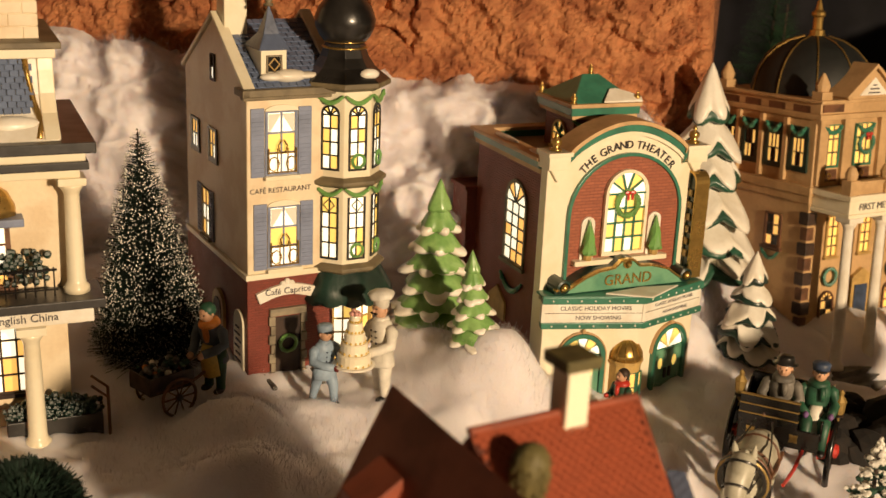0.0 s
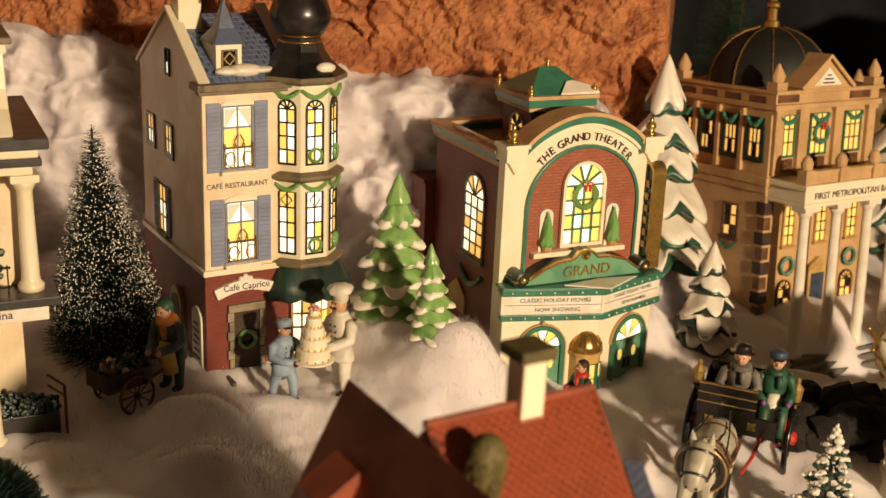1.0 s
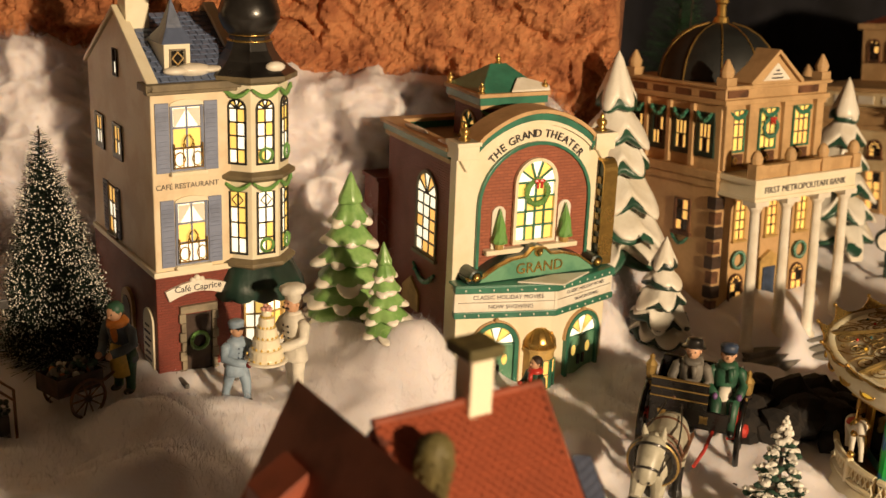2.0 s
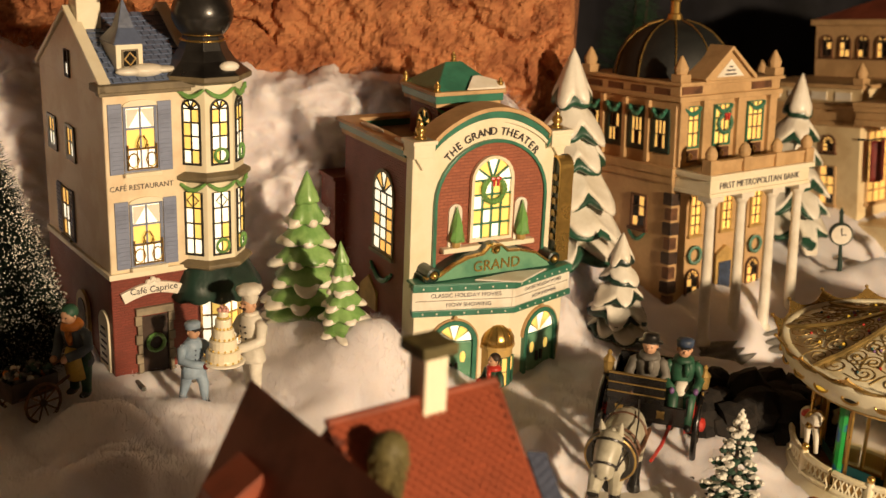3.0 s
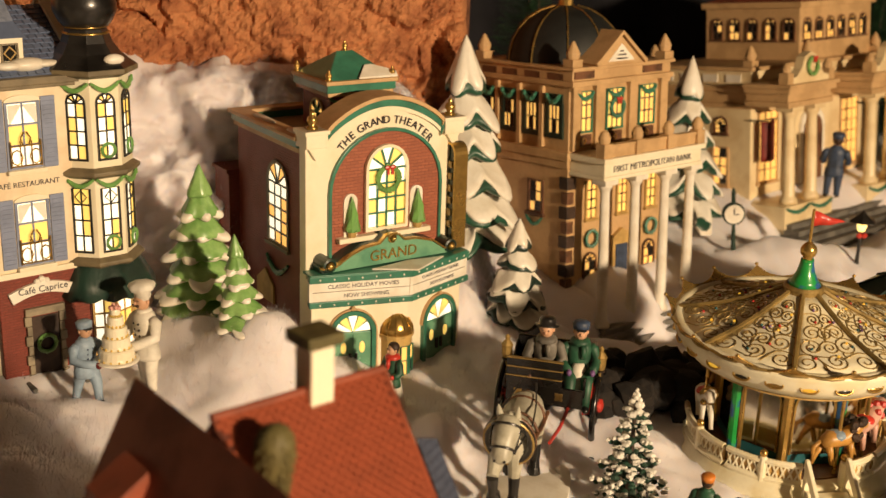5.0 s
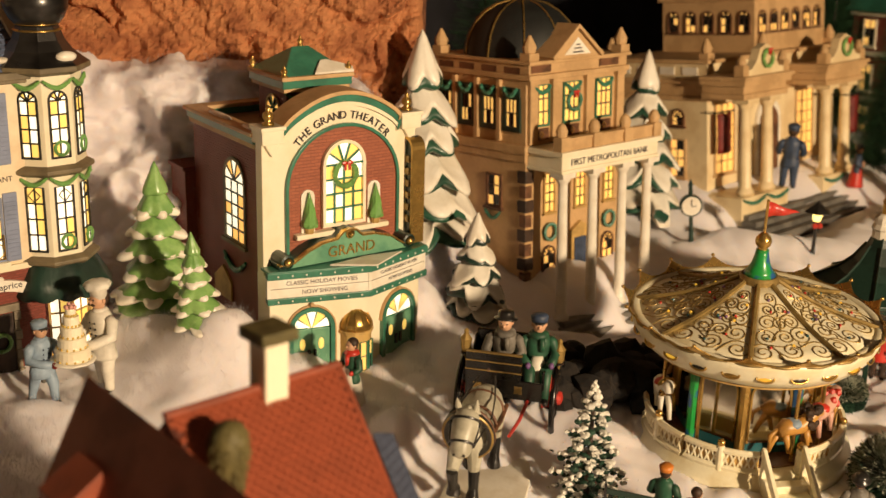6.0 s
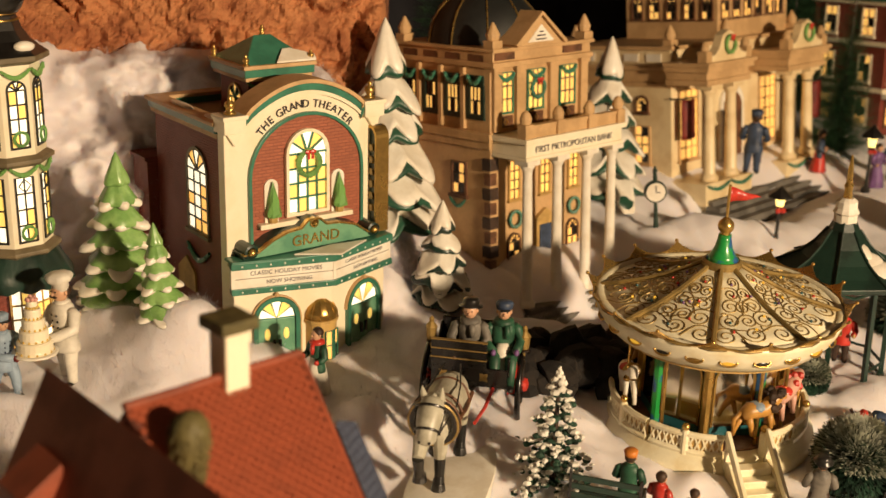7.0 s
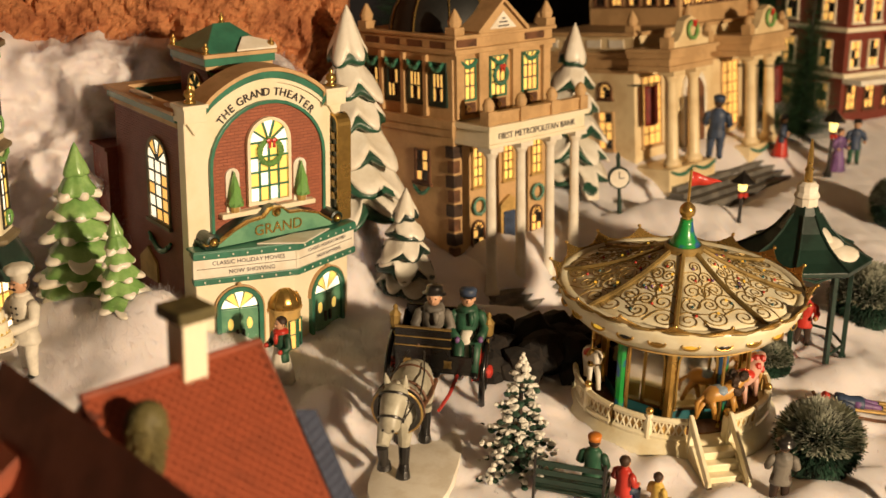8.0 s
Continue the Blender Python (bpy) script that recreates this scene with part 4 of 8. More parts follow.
    for z in (0.168, 0.092):
        oct_part("ledge", [(0.033, z - 0.003), (0.0375, z), (0.0375, z + 0.003), (0.032, z + 0.006)], OLIVE, "olive grey ledge")
    oct_part("tower_cornice", [(0.033, 0.2465), (0.0395, 0.2495), (0.0395, 0.2535), (0.036, 0.2545)], OLIVE)
    oct_part("tower_roof", [(0.039, 0.2536), (0.033, 0.258), (0.026, 0.264), (0.0205, 0.272), (0.018, 0.279), (0.0165, 0.283)], BLACK, "black flared tower roof")
    for z, r in ((0.2795, 0.0192), (0.2845, 0.0178), (0.3225, 0.0145), (0.3265, 0.0128)):
        bm = bm_new()
        lathe(bm, [(r - 0.0008, z - 0.0008), (r + 0.0004, z), (r - 0.0008, z + 0.0008)], 24)
        part("gilt_ring", bm, GOLD, tw, smooth=True)
    bm = bm_new()
    lathe(bm, [(0.0165, 0.283), (0.0215, 0.289), (0.0252, 0.297), (0.0255, 0.303), (0.0225, 0.312), (0.0168, 0.319), (0.0140, 0.3225), (0.0125, 0.330), (0.0155, 0.336), (0.0165, 0.344), (0.012, 0.354), (0.005, 0.362), (0.002, 0.375)], 24)
    part("onion_dome", bm, BLACK, tw, "black onion dome with gilt rings", smooth=True)
    bm = bm_new()
    ball(bm, (0.010, -0.0285, 0.2605), 0.5, 10, (0.018, 0.008, 0.009), Matrix.Rotation(-0.5, 4, "X"))
    part("roof_snow", bm, SNOWWHITE, tw, smooth=True)
    for i in range(8):
        a = math.degrees(rot8) + 45 * i + 22.5
        if not (190 < a % 360 < 370 or a % 360 < 20):
            continue
        face = Matrix.Rotation(math.radians(a + 90), 4, "Z") @ pose(0, -0.0315 * math.cos(math.pi / 8), 0)
        wa = window(tw, face @ pose(0, 0, 0.1815), 0.0132, 0.052, 2, 4, BLACK, arched=True, pane_mats=(WIN_WHITE, WIN_YELLOW), frame_w=0.0016, sill=False, label="arched lit tower window", fan=False)
        wb = window(tw, face @ pose(0, 0, 0.1035), 0.0132, 0.053, 2, 4, BLACK, pane_mats=(WIN_WHITE, WIN_YELLOW), frame_w=0.0016, sill=False, label="square-headed lit tower window")
        bm = bm_new()
        tube(bm, [(0, -0.002, 0.041), (0.005, -0.002, 0.0465), (0, -0.002, 0.052), (-0.005, -0.002, 0.0465)], 0.0006, 5, closed=True)
        part("diamond_bar", bm, BLACK, wb)
        if 255 < a % 360 < 330:
            wreath(wa, pose(0.0, -0.003, 0.007), 0.0055, bow=False)
            wreath(wb, pose(0.0, -0.003, 0.007), 0.0055, bow=False)
        for z in (0.2435, 0.1655):
            swag(tw, -0.0120, 0.0120, z, -0.0025, 0.0065, LEAFGREEN, 0.0017, at=face)
    # scalloped awning
    bm = bm_new()
    seg = 64
    rings = []
    for r, z in ((0.031, 0.093), (0.035, 0.088), (0.040, 0.078), (0.047, 0.067), (0.0455, 0.066), (0.032, 0.084)):
        rings.append([bm.verts.new((r * (1 + 0.035 * math.cos(8 * a) * (r > 0.033)) * math.cos(a), r * (1 + 0.035 * math.cos(8 * a) * (r > 0.033)) * math.sin(a), z - 0.003 * abs(math.sin(8 * a)) * (z < 0.07))) for a in (2 * math.pi * i / seg for i in range(seg))])
    for p, q in zip(rings, rings[1:]):
        for i in range(seg):
            bm.faces.new((p[i], p[(i + 1) % seg], q[(i + 1) % seg], q[i]))
    part("awning", bm, DARKGREEN, tw, "dark green fluted awning", smooth=True)
    for a in (250, 290, 330):
        face = Matrix.Rotation(math.radians(a + 90), 4, "Z") @ pose(0, -0.0262, 0.010)
        window(tw, face, 0.0155, 0.05, 2, 4, OCHRE, pane_mats=(WIN_WHITE, WIN_YELLOW), frame_w=0.0014, sill=False, label="lit shop window under the awning")


build_cafe()


# ---- the bank ----
def column(parent, at, r, h, mat=SNOWWHITE, name="column"):
    bm = bm_new()
    lathe(bm, [(r * 1.5, 0), (r * 1.5, r * 0.7), (r * 1.15, r * 1.1), (r * 1.05, r * 1.5), (r * 0.86, h - r * 2.2), (r * 0.95, h - r * 1.9), (r * 1.3, h - r * 1.3), (r * 1.35, h - r * 0.9)], 16,
          wob=lambda a, z: 1 + 0.03 * math.cos(a * 12))
    c = part(name, bm, mat, parent, at=at, smooth=True)
    bm = bm_new()
    box(bm, -r * 1.6, r * 1.6, -r * 1.6, r * 1.6, h - r * 0.9, h)
    part("capital", bm, mat, c, bevel=0.0005)
    return c


def build_bank():
    t = thing("bank", pose(0.388, 1.077, -0.015, -4, 0, 31), "tan stone ceramic bank with white columns and a black dome", "model building", "lit village buildings")
    x0, x1, y0, D = 0.001, 0.148, 0.042, 0.182
    bm = bm_new()
    box(bm, x0, x1, y0, D, -0.05, 0.246)
    part("wall", bm, TAN, t, "tan stone walls", bevel=0.001)
    # portico: podium, columns, entablature, balcony
    bm = bm_new()
    for k in range(3):
        box(bm, 0.006 - 0.004 * k, 0.160 + 0.004 * k, -0.012 - 0.007 * k, y0, -0.020 - 0.006 * (k + 1), -0.014 - 0.006 * k)
    box(bm, 0.006, 0.160, -0.010, y0, -0.06, -0.032)
    part("podium", bm, STONE, t, "grey stone steps", bevel=0.0008)
    for x in (0.012, 0.057, 0.103, 0.144):
        column(t, pose(x, 0.0, -0.014), 0.0058, 0.155)
    bm = bm_new()
    box(bm, 0.002, 0.153, -0.008, y0, 0.1405, 0.1445)
    box(bm, 0.003, 0.152, -0.007, y0, 0.1445, 0.1580)
    box(bm, -0.001, 0.156, -0.011, y0, 0.1580, 0.1635)
    part("entablature", bm, CREAM, t, "cream entablature over the columns", bevel=0.0008)
    lettering("FIRST METROPOLITAN BANK", 0.0092, t, INK, pose(0.0755, -0.0074, 0.1512))
    for x in (0.006, 0.054, 0.102, 0.149):
        bm = bm_new()
        box(bm, x - 0.006, x + 0.006, -0.009, 0.003, 0.1635, 0.178)
        lathe(bm, [(0.0055, 0.178), (0.0065, 0.184), (0.004, 0.1895), (0.0005, 0.192)], 10, pose(x, -0.003, 0))
        part("balcony_post", bm, TAN, t, bevel=0.0006)
    for a, b in ((0.012, 0.048), (0.060, 0.096), (0.108, 0.143)):
        bm = bm_new()
        box(bm, a, b, -0.006, -0.001, 0.1635, 0.1735)
        box(bm, a, b, -0.0075, 0.0005, 0.1735, 0.1765)
        part("balcony_rail", bm, TAN, t, bevel=0.0005)
    # upper front: pilasters, windows, pediment
    for x in (x0 + 0.007, 0.041, 0.092, x1 - 0.007):
        bm = bm_new()
        box(bm, x - 0.0055, x + 0.0055, y0 - 0.005, y0 + 0.001, 0.165, 0.229)
        box(bm, x - 0.007, x + 0.007, y0 - 0.0065, y0 + 0.001, 0.226, 0.231)
        part("pilaster", bm, TAN, t, bevel=0.0005)
    for x in (0.0205, 0.0665, 0.1165):
        w = window(t, pose(x, y0 - 0.001, 0.184), 0.0215, 0.040, 3, 3, GREEN, bars=OLIVE, pane_mats=(WIN_YELLOW, WIN_AMBER), frame_w=0.002, sill=False, label="lit upper window with a green garland")
        swag(w, -0.012, 0.012, 0.040, -0.003, 0.007, GREEN, 0.002)
        bm = bm_new()
        box(bm, -0.012, 0.012, -0.001, 0.001, -0.016, -0.004)
        pn = part("panel", bm, BROWN, w)
        bm = bm_new()
        tube(bm, [(0, -0.002, -0.007), (0.003, -0.002, -0.010), (0, -0.002, -0.013), (-0.003, -0.002, -0.010)], 0.0009, 5, closed=True)
        part("gilt_diamond", bm, GOLD, w)
        if abs(x - 0.0665) < 0.001:
            wreath(w, pose(0, -0.005, 0.021), 0.0095, label="dark green wreath with a red bow")
    bm = bm_new()
    box(bm, x0 - 0.003, x1 + 0.003, y0 - 0.008, D + 0.003, 0.2305, 0.236)
    box(bm, x0 - 0.001, x1 + 0.001, y0 - 0.005, D + 0.001, 0.236, 0.2465)
    box(bm, x0 - 0.004, x1 + 0.004, y0 - 0.009, D + 0.004, 0.2465, 0.250)
    part("cornice", bm, TAN, t, "tan stone cornice", bevel=0.0008)
    for a, b in ((0.002, 0.030), (0.104, 0.134)):
        bm = bm_new()
        box(bm, a, b, y0 - 0.0065, y0, 0.238, 0.2455)
        part("cornice_panel", bm, BROWN, t)
    pd = [(0.031, 0.250), (0.099, 0.250), (0.065, 0.279)]
    bm = bm_new()
    prism(bm, pd, y0 - 0.010, y0 + 0.04)
    p = part("pediment", bm, TAN, t, "steep tan pediment", bevel=0.0008)
    bm = bm_new()
    prism(bm, [(0.045, 0.2535), (0.085, 0.2535), (0.065, 0.271)], y0 - 0.0108, y0 - 0.009)
    part("tympanum", bm, SNOWWHITE, p, "pale tympanum")
    bm = bm_new()
    for z, w in ((0.2635, 0.005), (0.2598, 0.012), (0.2560, 0.016)):
        box(bm, 0.065 - w / 2, 0.065 + w / 2, y0 - 0.0114, y0 - 0.0105, z - 0.0007, z + 0.0007)
    part("writing_line", bm, INK, p)
    bm = bm_new()
    band(bm, [(0.029, 0.2495), (0.065, 0.2805), (0.101, 0.2495)], 0.004, y0 - 0.013, y0 + 0.042)
    part("raking_cornice", bm, TAN, p, bevel=0.0006)
    for x, y in ((x0 + 0.004, y0), (x1 - 0.004, y0), (x0 + 0.004, D - 0.006)):
        bm = bm_new()
        box(bm, -0.007, 0.007, -0.007, 0.007, 0, 0.008)
        lathe(bm, [(0.0062, 0.008), (0.0075, 0.014), (0.0045, 0.020), (0.0012, 0.026)], 10)
        part("corner_urn", bm, TAN, t, at=pose(x, y, 0.250), bevel=0.0005)
    # dome
    dm = thing_part("dome", t, pose(0.064, 0.112, 0.246), "black dome ribbed in gold")
    bm = bm_new()
    lathe(bm, [(0.063, 0), (0.063, 0.006), (0.0615, 0.014), (0.058, 0.026), (0.051, 0.038), (0.041, 0.048), (0.028, 0.0555), (0.012, 0.060), (0.004, 0.061)], 40)
    part("dome_shell", bm, SLATEBLACK, dm, smooth=True)
    for k in range(10):
        a = 2 * math.pi * k / 10 + 0.2
        bm = bm_new()
        tube(bm, [((r + 0.0006) * math.cos(a), (r + 0.0006) * math.sin(a), z) for r, z in ((0.063, 0.004), (0.0615, 0.014), (0.058, 0.026), (0.051, 0.038), (0.041, 0.048), (0.028, 0.0555), (0.012, 0.060))], 0.0009, 5)
        part("gilt_rib", bm, GOLD, dm)
    bm = bm_new()
    lathe(bm, [(0.008, 0.060), (0.0075, 0.066), (0.005, 0.067), (0.005, 0.079), (0.0072, 0.081), (0.0072, 0.084), (0.004, 0.087), (0.0025, 0.094), (0.0003, 0.100)], 12)
    part("lantern", bm, GOLD, dm, "gilt lantern", smooth=False)
    # side wall
    side = pose(x0, 0, 0, 0, 0, -90)
    for v in (0.066, 0.100, 0.134, 0.166):
        bm = bm_new()
        box(bm, -v - 0.016, -v - 0.011, -0.004, 0.001, 0.166, 0.229, side)
        part("pilaster", bm, TAN, t)
        w = window(t, side @ pose(-v + 0.004, -0.0005, 0.182), 0.015, 0.028, 3, 2, DARKGREEN, bars=DARKBROWN, pane_mats=(WIN_AMBER, WIN_AMBER, WIN_DARK), frame_w=0.0055, sill=False, label="lit side window in a dark tall frame")
        swag(w, -0.010, 0.010, 0.040, -0.003, 0.008, GREEN, 0.0022)
        bm = bm_new()
        box(bm, -0.0115, 0.0115, -0.0012, 0.001, 0.030, 0.040)
        part("transom", bm, DARKGREEN, w)
        bm = bm_new()
        box(bm, -0.0115, 0.0115, -0.0006, 0.001, 0.052, 0.061)
        part("frieze_panel", bm, BROWN, w)
    bm = bm_new()
    box(bm, x0 - 0.005, x0 + 0.001, y0 - 0.004, D + 0.004, 0.155, 0.164)
    box(bm, x0 - 0.003, x0 + 0.001, y0 - 0.002, D + 0.002, 0.147, 0.155)
    part("side_ledge", bm, TAN, t, bevel=0.0008)
    for v in (0.088, 0.150):
        w = window(t, side @ pose(-v, -0.0005, 0.096), 0.017, 0.032, 2, 3, BROWN, bars=DARKBROWN, pane_mats=(WIN_AMBER, WIN_AMBER, WIN_DARK), frame_w=0.0035, label="lit lower side window")
        swag(w, -0.012, 0.012, -0.006, -0.003, 0.008, GREEN, 0.0018)
    for k in range(11):
        bm = bm_new()
        box(bm, x0 - 0.0025, x0 + 0.010 - 0.003 * (k % 2), y0 - 0.0025, y0 + 0.010 - 0.003 * (k % 2), -0.03 + k * 0.0155, -0.03 + k * 0.0155 + 0.0125)
        part("quoin", bm, BROWN if k % 2 else DARKBROWN, t, bevel=0.0006)
    # front wall behind the columns
    for x in (0.035, 0.082, 0.128):
        window(t, pose(x, y0 - 0.001, 0.091), 0.013, 0.040, 2, 4, OCHRE, bars=DARKBROWN, pane_mats=(WIN_AMBER, WIN_YELLOW), frame_w=0.0022, label="tall lit window behind the columns")
        if x != 0.082:
            window(t, pose(x, y0 - 0.001, 0.006), 0.016, 0.046, 2, 4, BROWN, arched=True, bars=DARKBROWN, pane_mats=(WIN_AMBER, WIN_AMBER, WIN_DARK), frame_w=0.002, label="arched lit window behind the columns")
            wreath(t, pose(x, y0 - 0.004, 0.069), 0.0085, label="dark green wreath", bow=False)
    d = thing_part("door", t, pose(0.082, y0 - 0.001, -0.014), "brown bank door with a pale notice")
    bm = bm_new()
    box(bm, -0.013, 0.013, -0.002, 0.001, 0, 0.078)
    prism(bm, [(-0.016, 0.078), (0.016, 0.078), (0, 0.088)], -0.004, 0.001)
    part("door_frame", bm, OCHRE, d, bevel=0.0006)
    bm = bm_new()
    box(bm, -0.009, 0.009, -0.0032, -0.001, 0.002, 0.070)
    part("leaf", bm, NAVY, d)
    bm = bm_new()
    box(bm, -0.006, 0.006, -0.0042, -0.003, 0.010, 0.026)
    part("notice", bm, SNOWWHITE, d)


build_bank()


# ---- the museum ----
HONEY = material("honey_glaze", (0.80, 0.66, 0.40), 0.42, 0.06, 30, 300, 0.15, coat=0.15, second=(0.70, 0.54, 0.30))


def build_museum():
    t = thing("museum", pose(0.677, 1.328, 0.028, -7, 0, 33), "pale stone ceramic museum with two columned porches", "model building", "lit village buildings")
    bm = bm_new()
    box(bm, 0.034, 0.350, 0.050, 0.218, -0.06, 0.150)
    part("wall", bm, HONEY, t, "honey-coloured stone walls", bevel=0.001)
    for z0, z1, o, mat in ((0.118, 0.124, 0.003, TAN), (0.124, 0.140, 0.001, TAN), (0.140, 0.146, 0.005, TAN), (0.146, 0.166, 0.0, HONEY), (0.166, 0.171, 0.005, TAN)):
        bm = bm_new()
        box(bm, 0.034 - o, 0.350 + o, 0.050 - o, 0.218 + o, z0, z1)
        part("cornice", bm, mat, t, bevel=0.0008)
    bm = bm_new()
    for k in range(4):
        box(bm, 0.02 - 0.004 * k, 0.37 + 0.006 * k, -0.022 - 0.013 * k, 0.05, -0.028 - 0.0065 * (k + 1), -0.0215 - 0.0065 * k)
    part("steps", bm, STONE, t, "long grey stone steps", bevel=0.0008)
    for c in (0.070, 0.266):
        p = thing_part("porch", t, pose(c, 0, 0), "porch with paired columns and a wreathed gable")
        bm = bm_new()
        box(bm, -0.054, 0.054, -0.014, 0.05, -0.05, 0.0)
        part("plinth", bm, HONEY, p, bevel=0.0008)
        swag(p, -0.052, -0.002, -0.002, -0.016, 0.007, GREEN, 0.002)
        swag(p, 0.002, 0.052, -0.002, -0.016, 0.007, GREEN, 0.002)
        for x in (-0.026, 0.024):
            column(p, pose(x, 0, 0.0), 0.0078, 0.124, HONEY)
        for z0, z1, o in ((0.123, 0.130, 0.0), (0.130, 0.140, -0.002), (0.140, 0.147, 0.003), (0.147, 0.152, 0.006)):
            bm = bm_new()
            box(bm, -0.050 - o, 0.050 + o, -0.014 - o, 0.05, z0, z1)
            part("entablature", bm, TAN, p, bevel=0.0008)
        bm = bm_new()
        prism(bm, [(-0.050, 0.152), (0.050, 0.152), (0.050, 0.158), (0.030, 0.161), (0.020, 0.170), (0.014, 0.184), (0, 0.190), (-0.014, 0.184), (-0.020, 0.170), (-0.030, 0.161), (-0.050, 0.158)], -0.013, 0.0)
        part("gable", bm, HONEY, p, "shaped cream gable", bevel=0.0008)
        wreath(p, pose(0, -0.016, 0.172), 0.0105, label="green wreath with a red bow", bow=True)
        for x in (-0.046, 0.046):
            bm = bm_new()
            box(bm, x - 0.006, x + 0.006, -0.014, 0.0, 0.152, 0.166)
            lathe(bm, [(0.0055, 0.166), (0.006, 0.171), (0.002, 0.178)], 8, pose(x, -0.007, 0))
            part("gable_post", bm, TAN, p, bevel=0.0005)
        window(p, pose(0, 0.049, 0.022), 0.040, 0.090, 3, 6, TAN, bars=OCHRE, pane_mats=(WIN_AMBER,), frame_w=0.003, label="tall glowing orange window behind the columns")
    # hall front between the porches, with an arched doorway
    bm = bm_new()
    prism(bm, arch(0.142, 0.200, -0.008, 0.110, 14), 0.0455, 0.051)
    part("door_surround", bm, SNOWWHITE, t, "white arched door surround")
    bm = bm_new()
    prism(bm, arch(0.149, 0.193, -0.008, 0.100, 14), 0.0445, 0.047)
    part("door", bm, BROWN, t)
    # banners and bracket
    for x, y in ((0.066, 0.036), (0.318, -0.006)):
        bm = bm_new()
        tube(bm, [(x - 0.034, 0.052, 0.104), (x - 0.034, y, 0.104), (x + 0.004, y - 0.002, 0.104)], 0.0012, 6)
        b = part("banner_bracket", bm, BLACK, t)
        bm = bm_new()
        n = 8
        g = [[bm.verts.new((x - 0.030 + 0.032 * i / n, y + 0.003 * math.sin(i * 1.1), 0.102 - 0.052 * j / 8)) for i in range(n + 1)] for j in range(9)]
        for j in range(8):
            for i in range(n):
                bm.faces.new((g[j][i], g[j][i + 1], g[j + 1][i + 1], g[j + 1][i]))
        ob = part("banner", bm, DEEPRED, b, "dark red hanging banner", smooth=True)
        sm = ob.modifiers.new("cloth", "SOLIDIFY")
        sm.thickness = 0.001
    # attic storey with arched lights and a red roof
    at = thing_part("attic", t, pose(0.235, 0.142, 0.168))
    bm = bm_new()
    box(bm, -0.075, 0.105, -0.080, 0.072, 0, 0.076)
    part("attic_wall", bm, TAN, at, bevel=0.001)
    bm = bm_new()
    box(bm, -0.080, 0.110, -0.085, 0.077, 0.072, 0.080)
    part("attic_cornice", bm, TAN, at, bevel=0.001)
    bm = bm_new()
    v = [bm.verts.new(p) for p in ((-0.077, -0.082, .080), (0.107, -0.082, .080), (0.107, 0.074, .080), (-0.077, 0.074, .080), (-0.005, 0, .112), (0.035, 0, .112))]
    for f in ((0, 1, 5, 4), (1, 2, 5), (2, 3, 4, 5), (3, 0, 4), (3, 2, 1, 0)):
        bm.faces.new([v[i] for i in f])
    part("attic_roof", bm, TILE, at, "dark red hipped roof", bevel=0.001)
    for k in range(6):
        window(at, pose(-0.058 + 0.028 * k, -0.0802, 0.030), 0.015, 0.027, 2, 2, BROWN, arched=True, bars=DARKBROWN, pane_mats=(WIN_DARK, WIN_AMBER), frame_w=0.0022, label="small arched attic light")
    for k in range(5):
        window(at, pose(-0.075, 0, 0, 0, 0, -90) @ pose(-0.052 + 0.029 * k, -0.0002, 0.030), 0.015, 0.027, 2, 2, BROWN, arched=True, bars=DARKBROWN, pane_mats=(WIN_DARK, WIN_AMBER), frame_w=0.0022, label="small arched attic light")
    # left side: lit windows, plaques, urns on the parapet
    side = pose(0.034, 0, 0, 0, 0, -90)
    for v in (0.096, 0.160):
        window(t, side @ pose(-v, -0.0005, 0.018), 0.020, 0.048, 2, 4, TAN, bars=DARKBROWN, pane_mats=(WIN_AMBER, WIN_AMBER, WIN_DARK), frame_w=0.003, label="lit side window")
        window(t, side @ pose(-v, -0.0005, 0.086), 0.016, 0.018, 2, 2, BROWN, arched=True, bars=DARKBROWN, pane_mats=(WIN_AMBER, WIN_AMBER, WIN_DARK), frame_w=0.003, label="small round-headed lit side window")
    for k in range(4):
        bm = bm_new()
        box(bm, -0.088 - 0.036 * k, -0.065 - 0.036 * k, -0.0012, 0.001, 0.151, 0.161, side)
        part("plaque", bm, SNOWWHITE, t)
    for x, y in ((0.041, 0.056), (0.171, 0.056), (0.344, 0.056), (0.041, 0.21)):
        bm = bm_new()
        box(bm, -0.007, 0.007, -0.007, 0.007, 0, 0.008)
        lathe(bm, [(0.006, 0.008), (0.0078, 0.014), (0.0045, 0.021), (0.001, 0.027)], 10)
        part("corner_urn", bm, TAN, t, at=pose(x, y, 0.171), bevel=0.0005)


build_museum()


# ---- the shop with the balcony, at the start of the row ----
SOOT = material("soot_grey_glaze", (0.040, 0.038, 0.036), 0.4, 0.2, 40, 300, 0.15, coat=0.2)


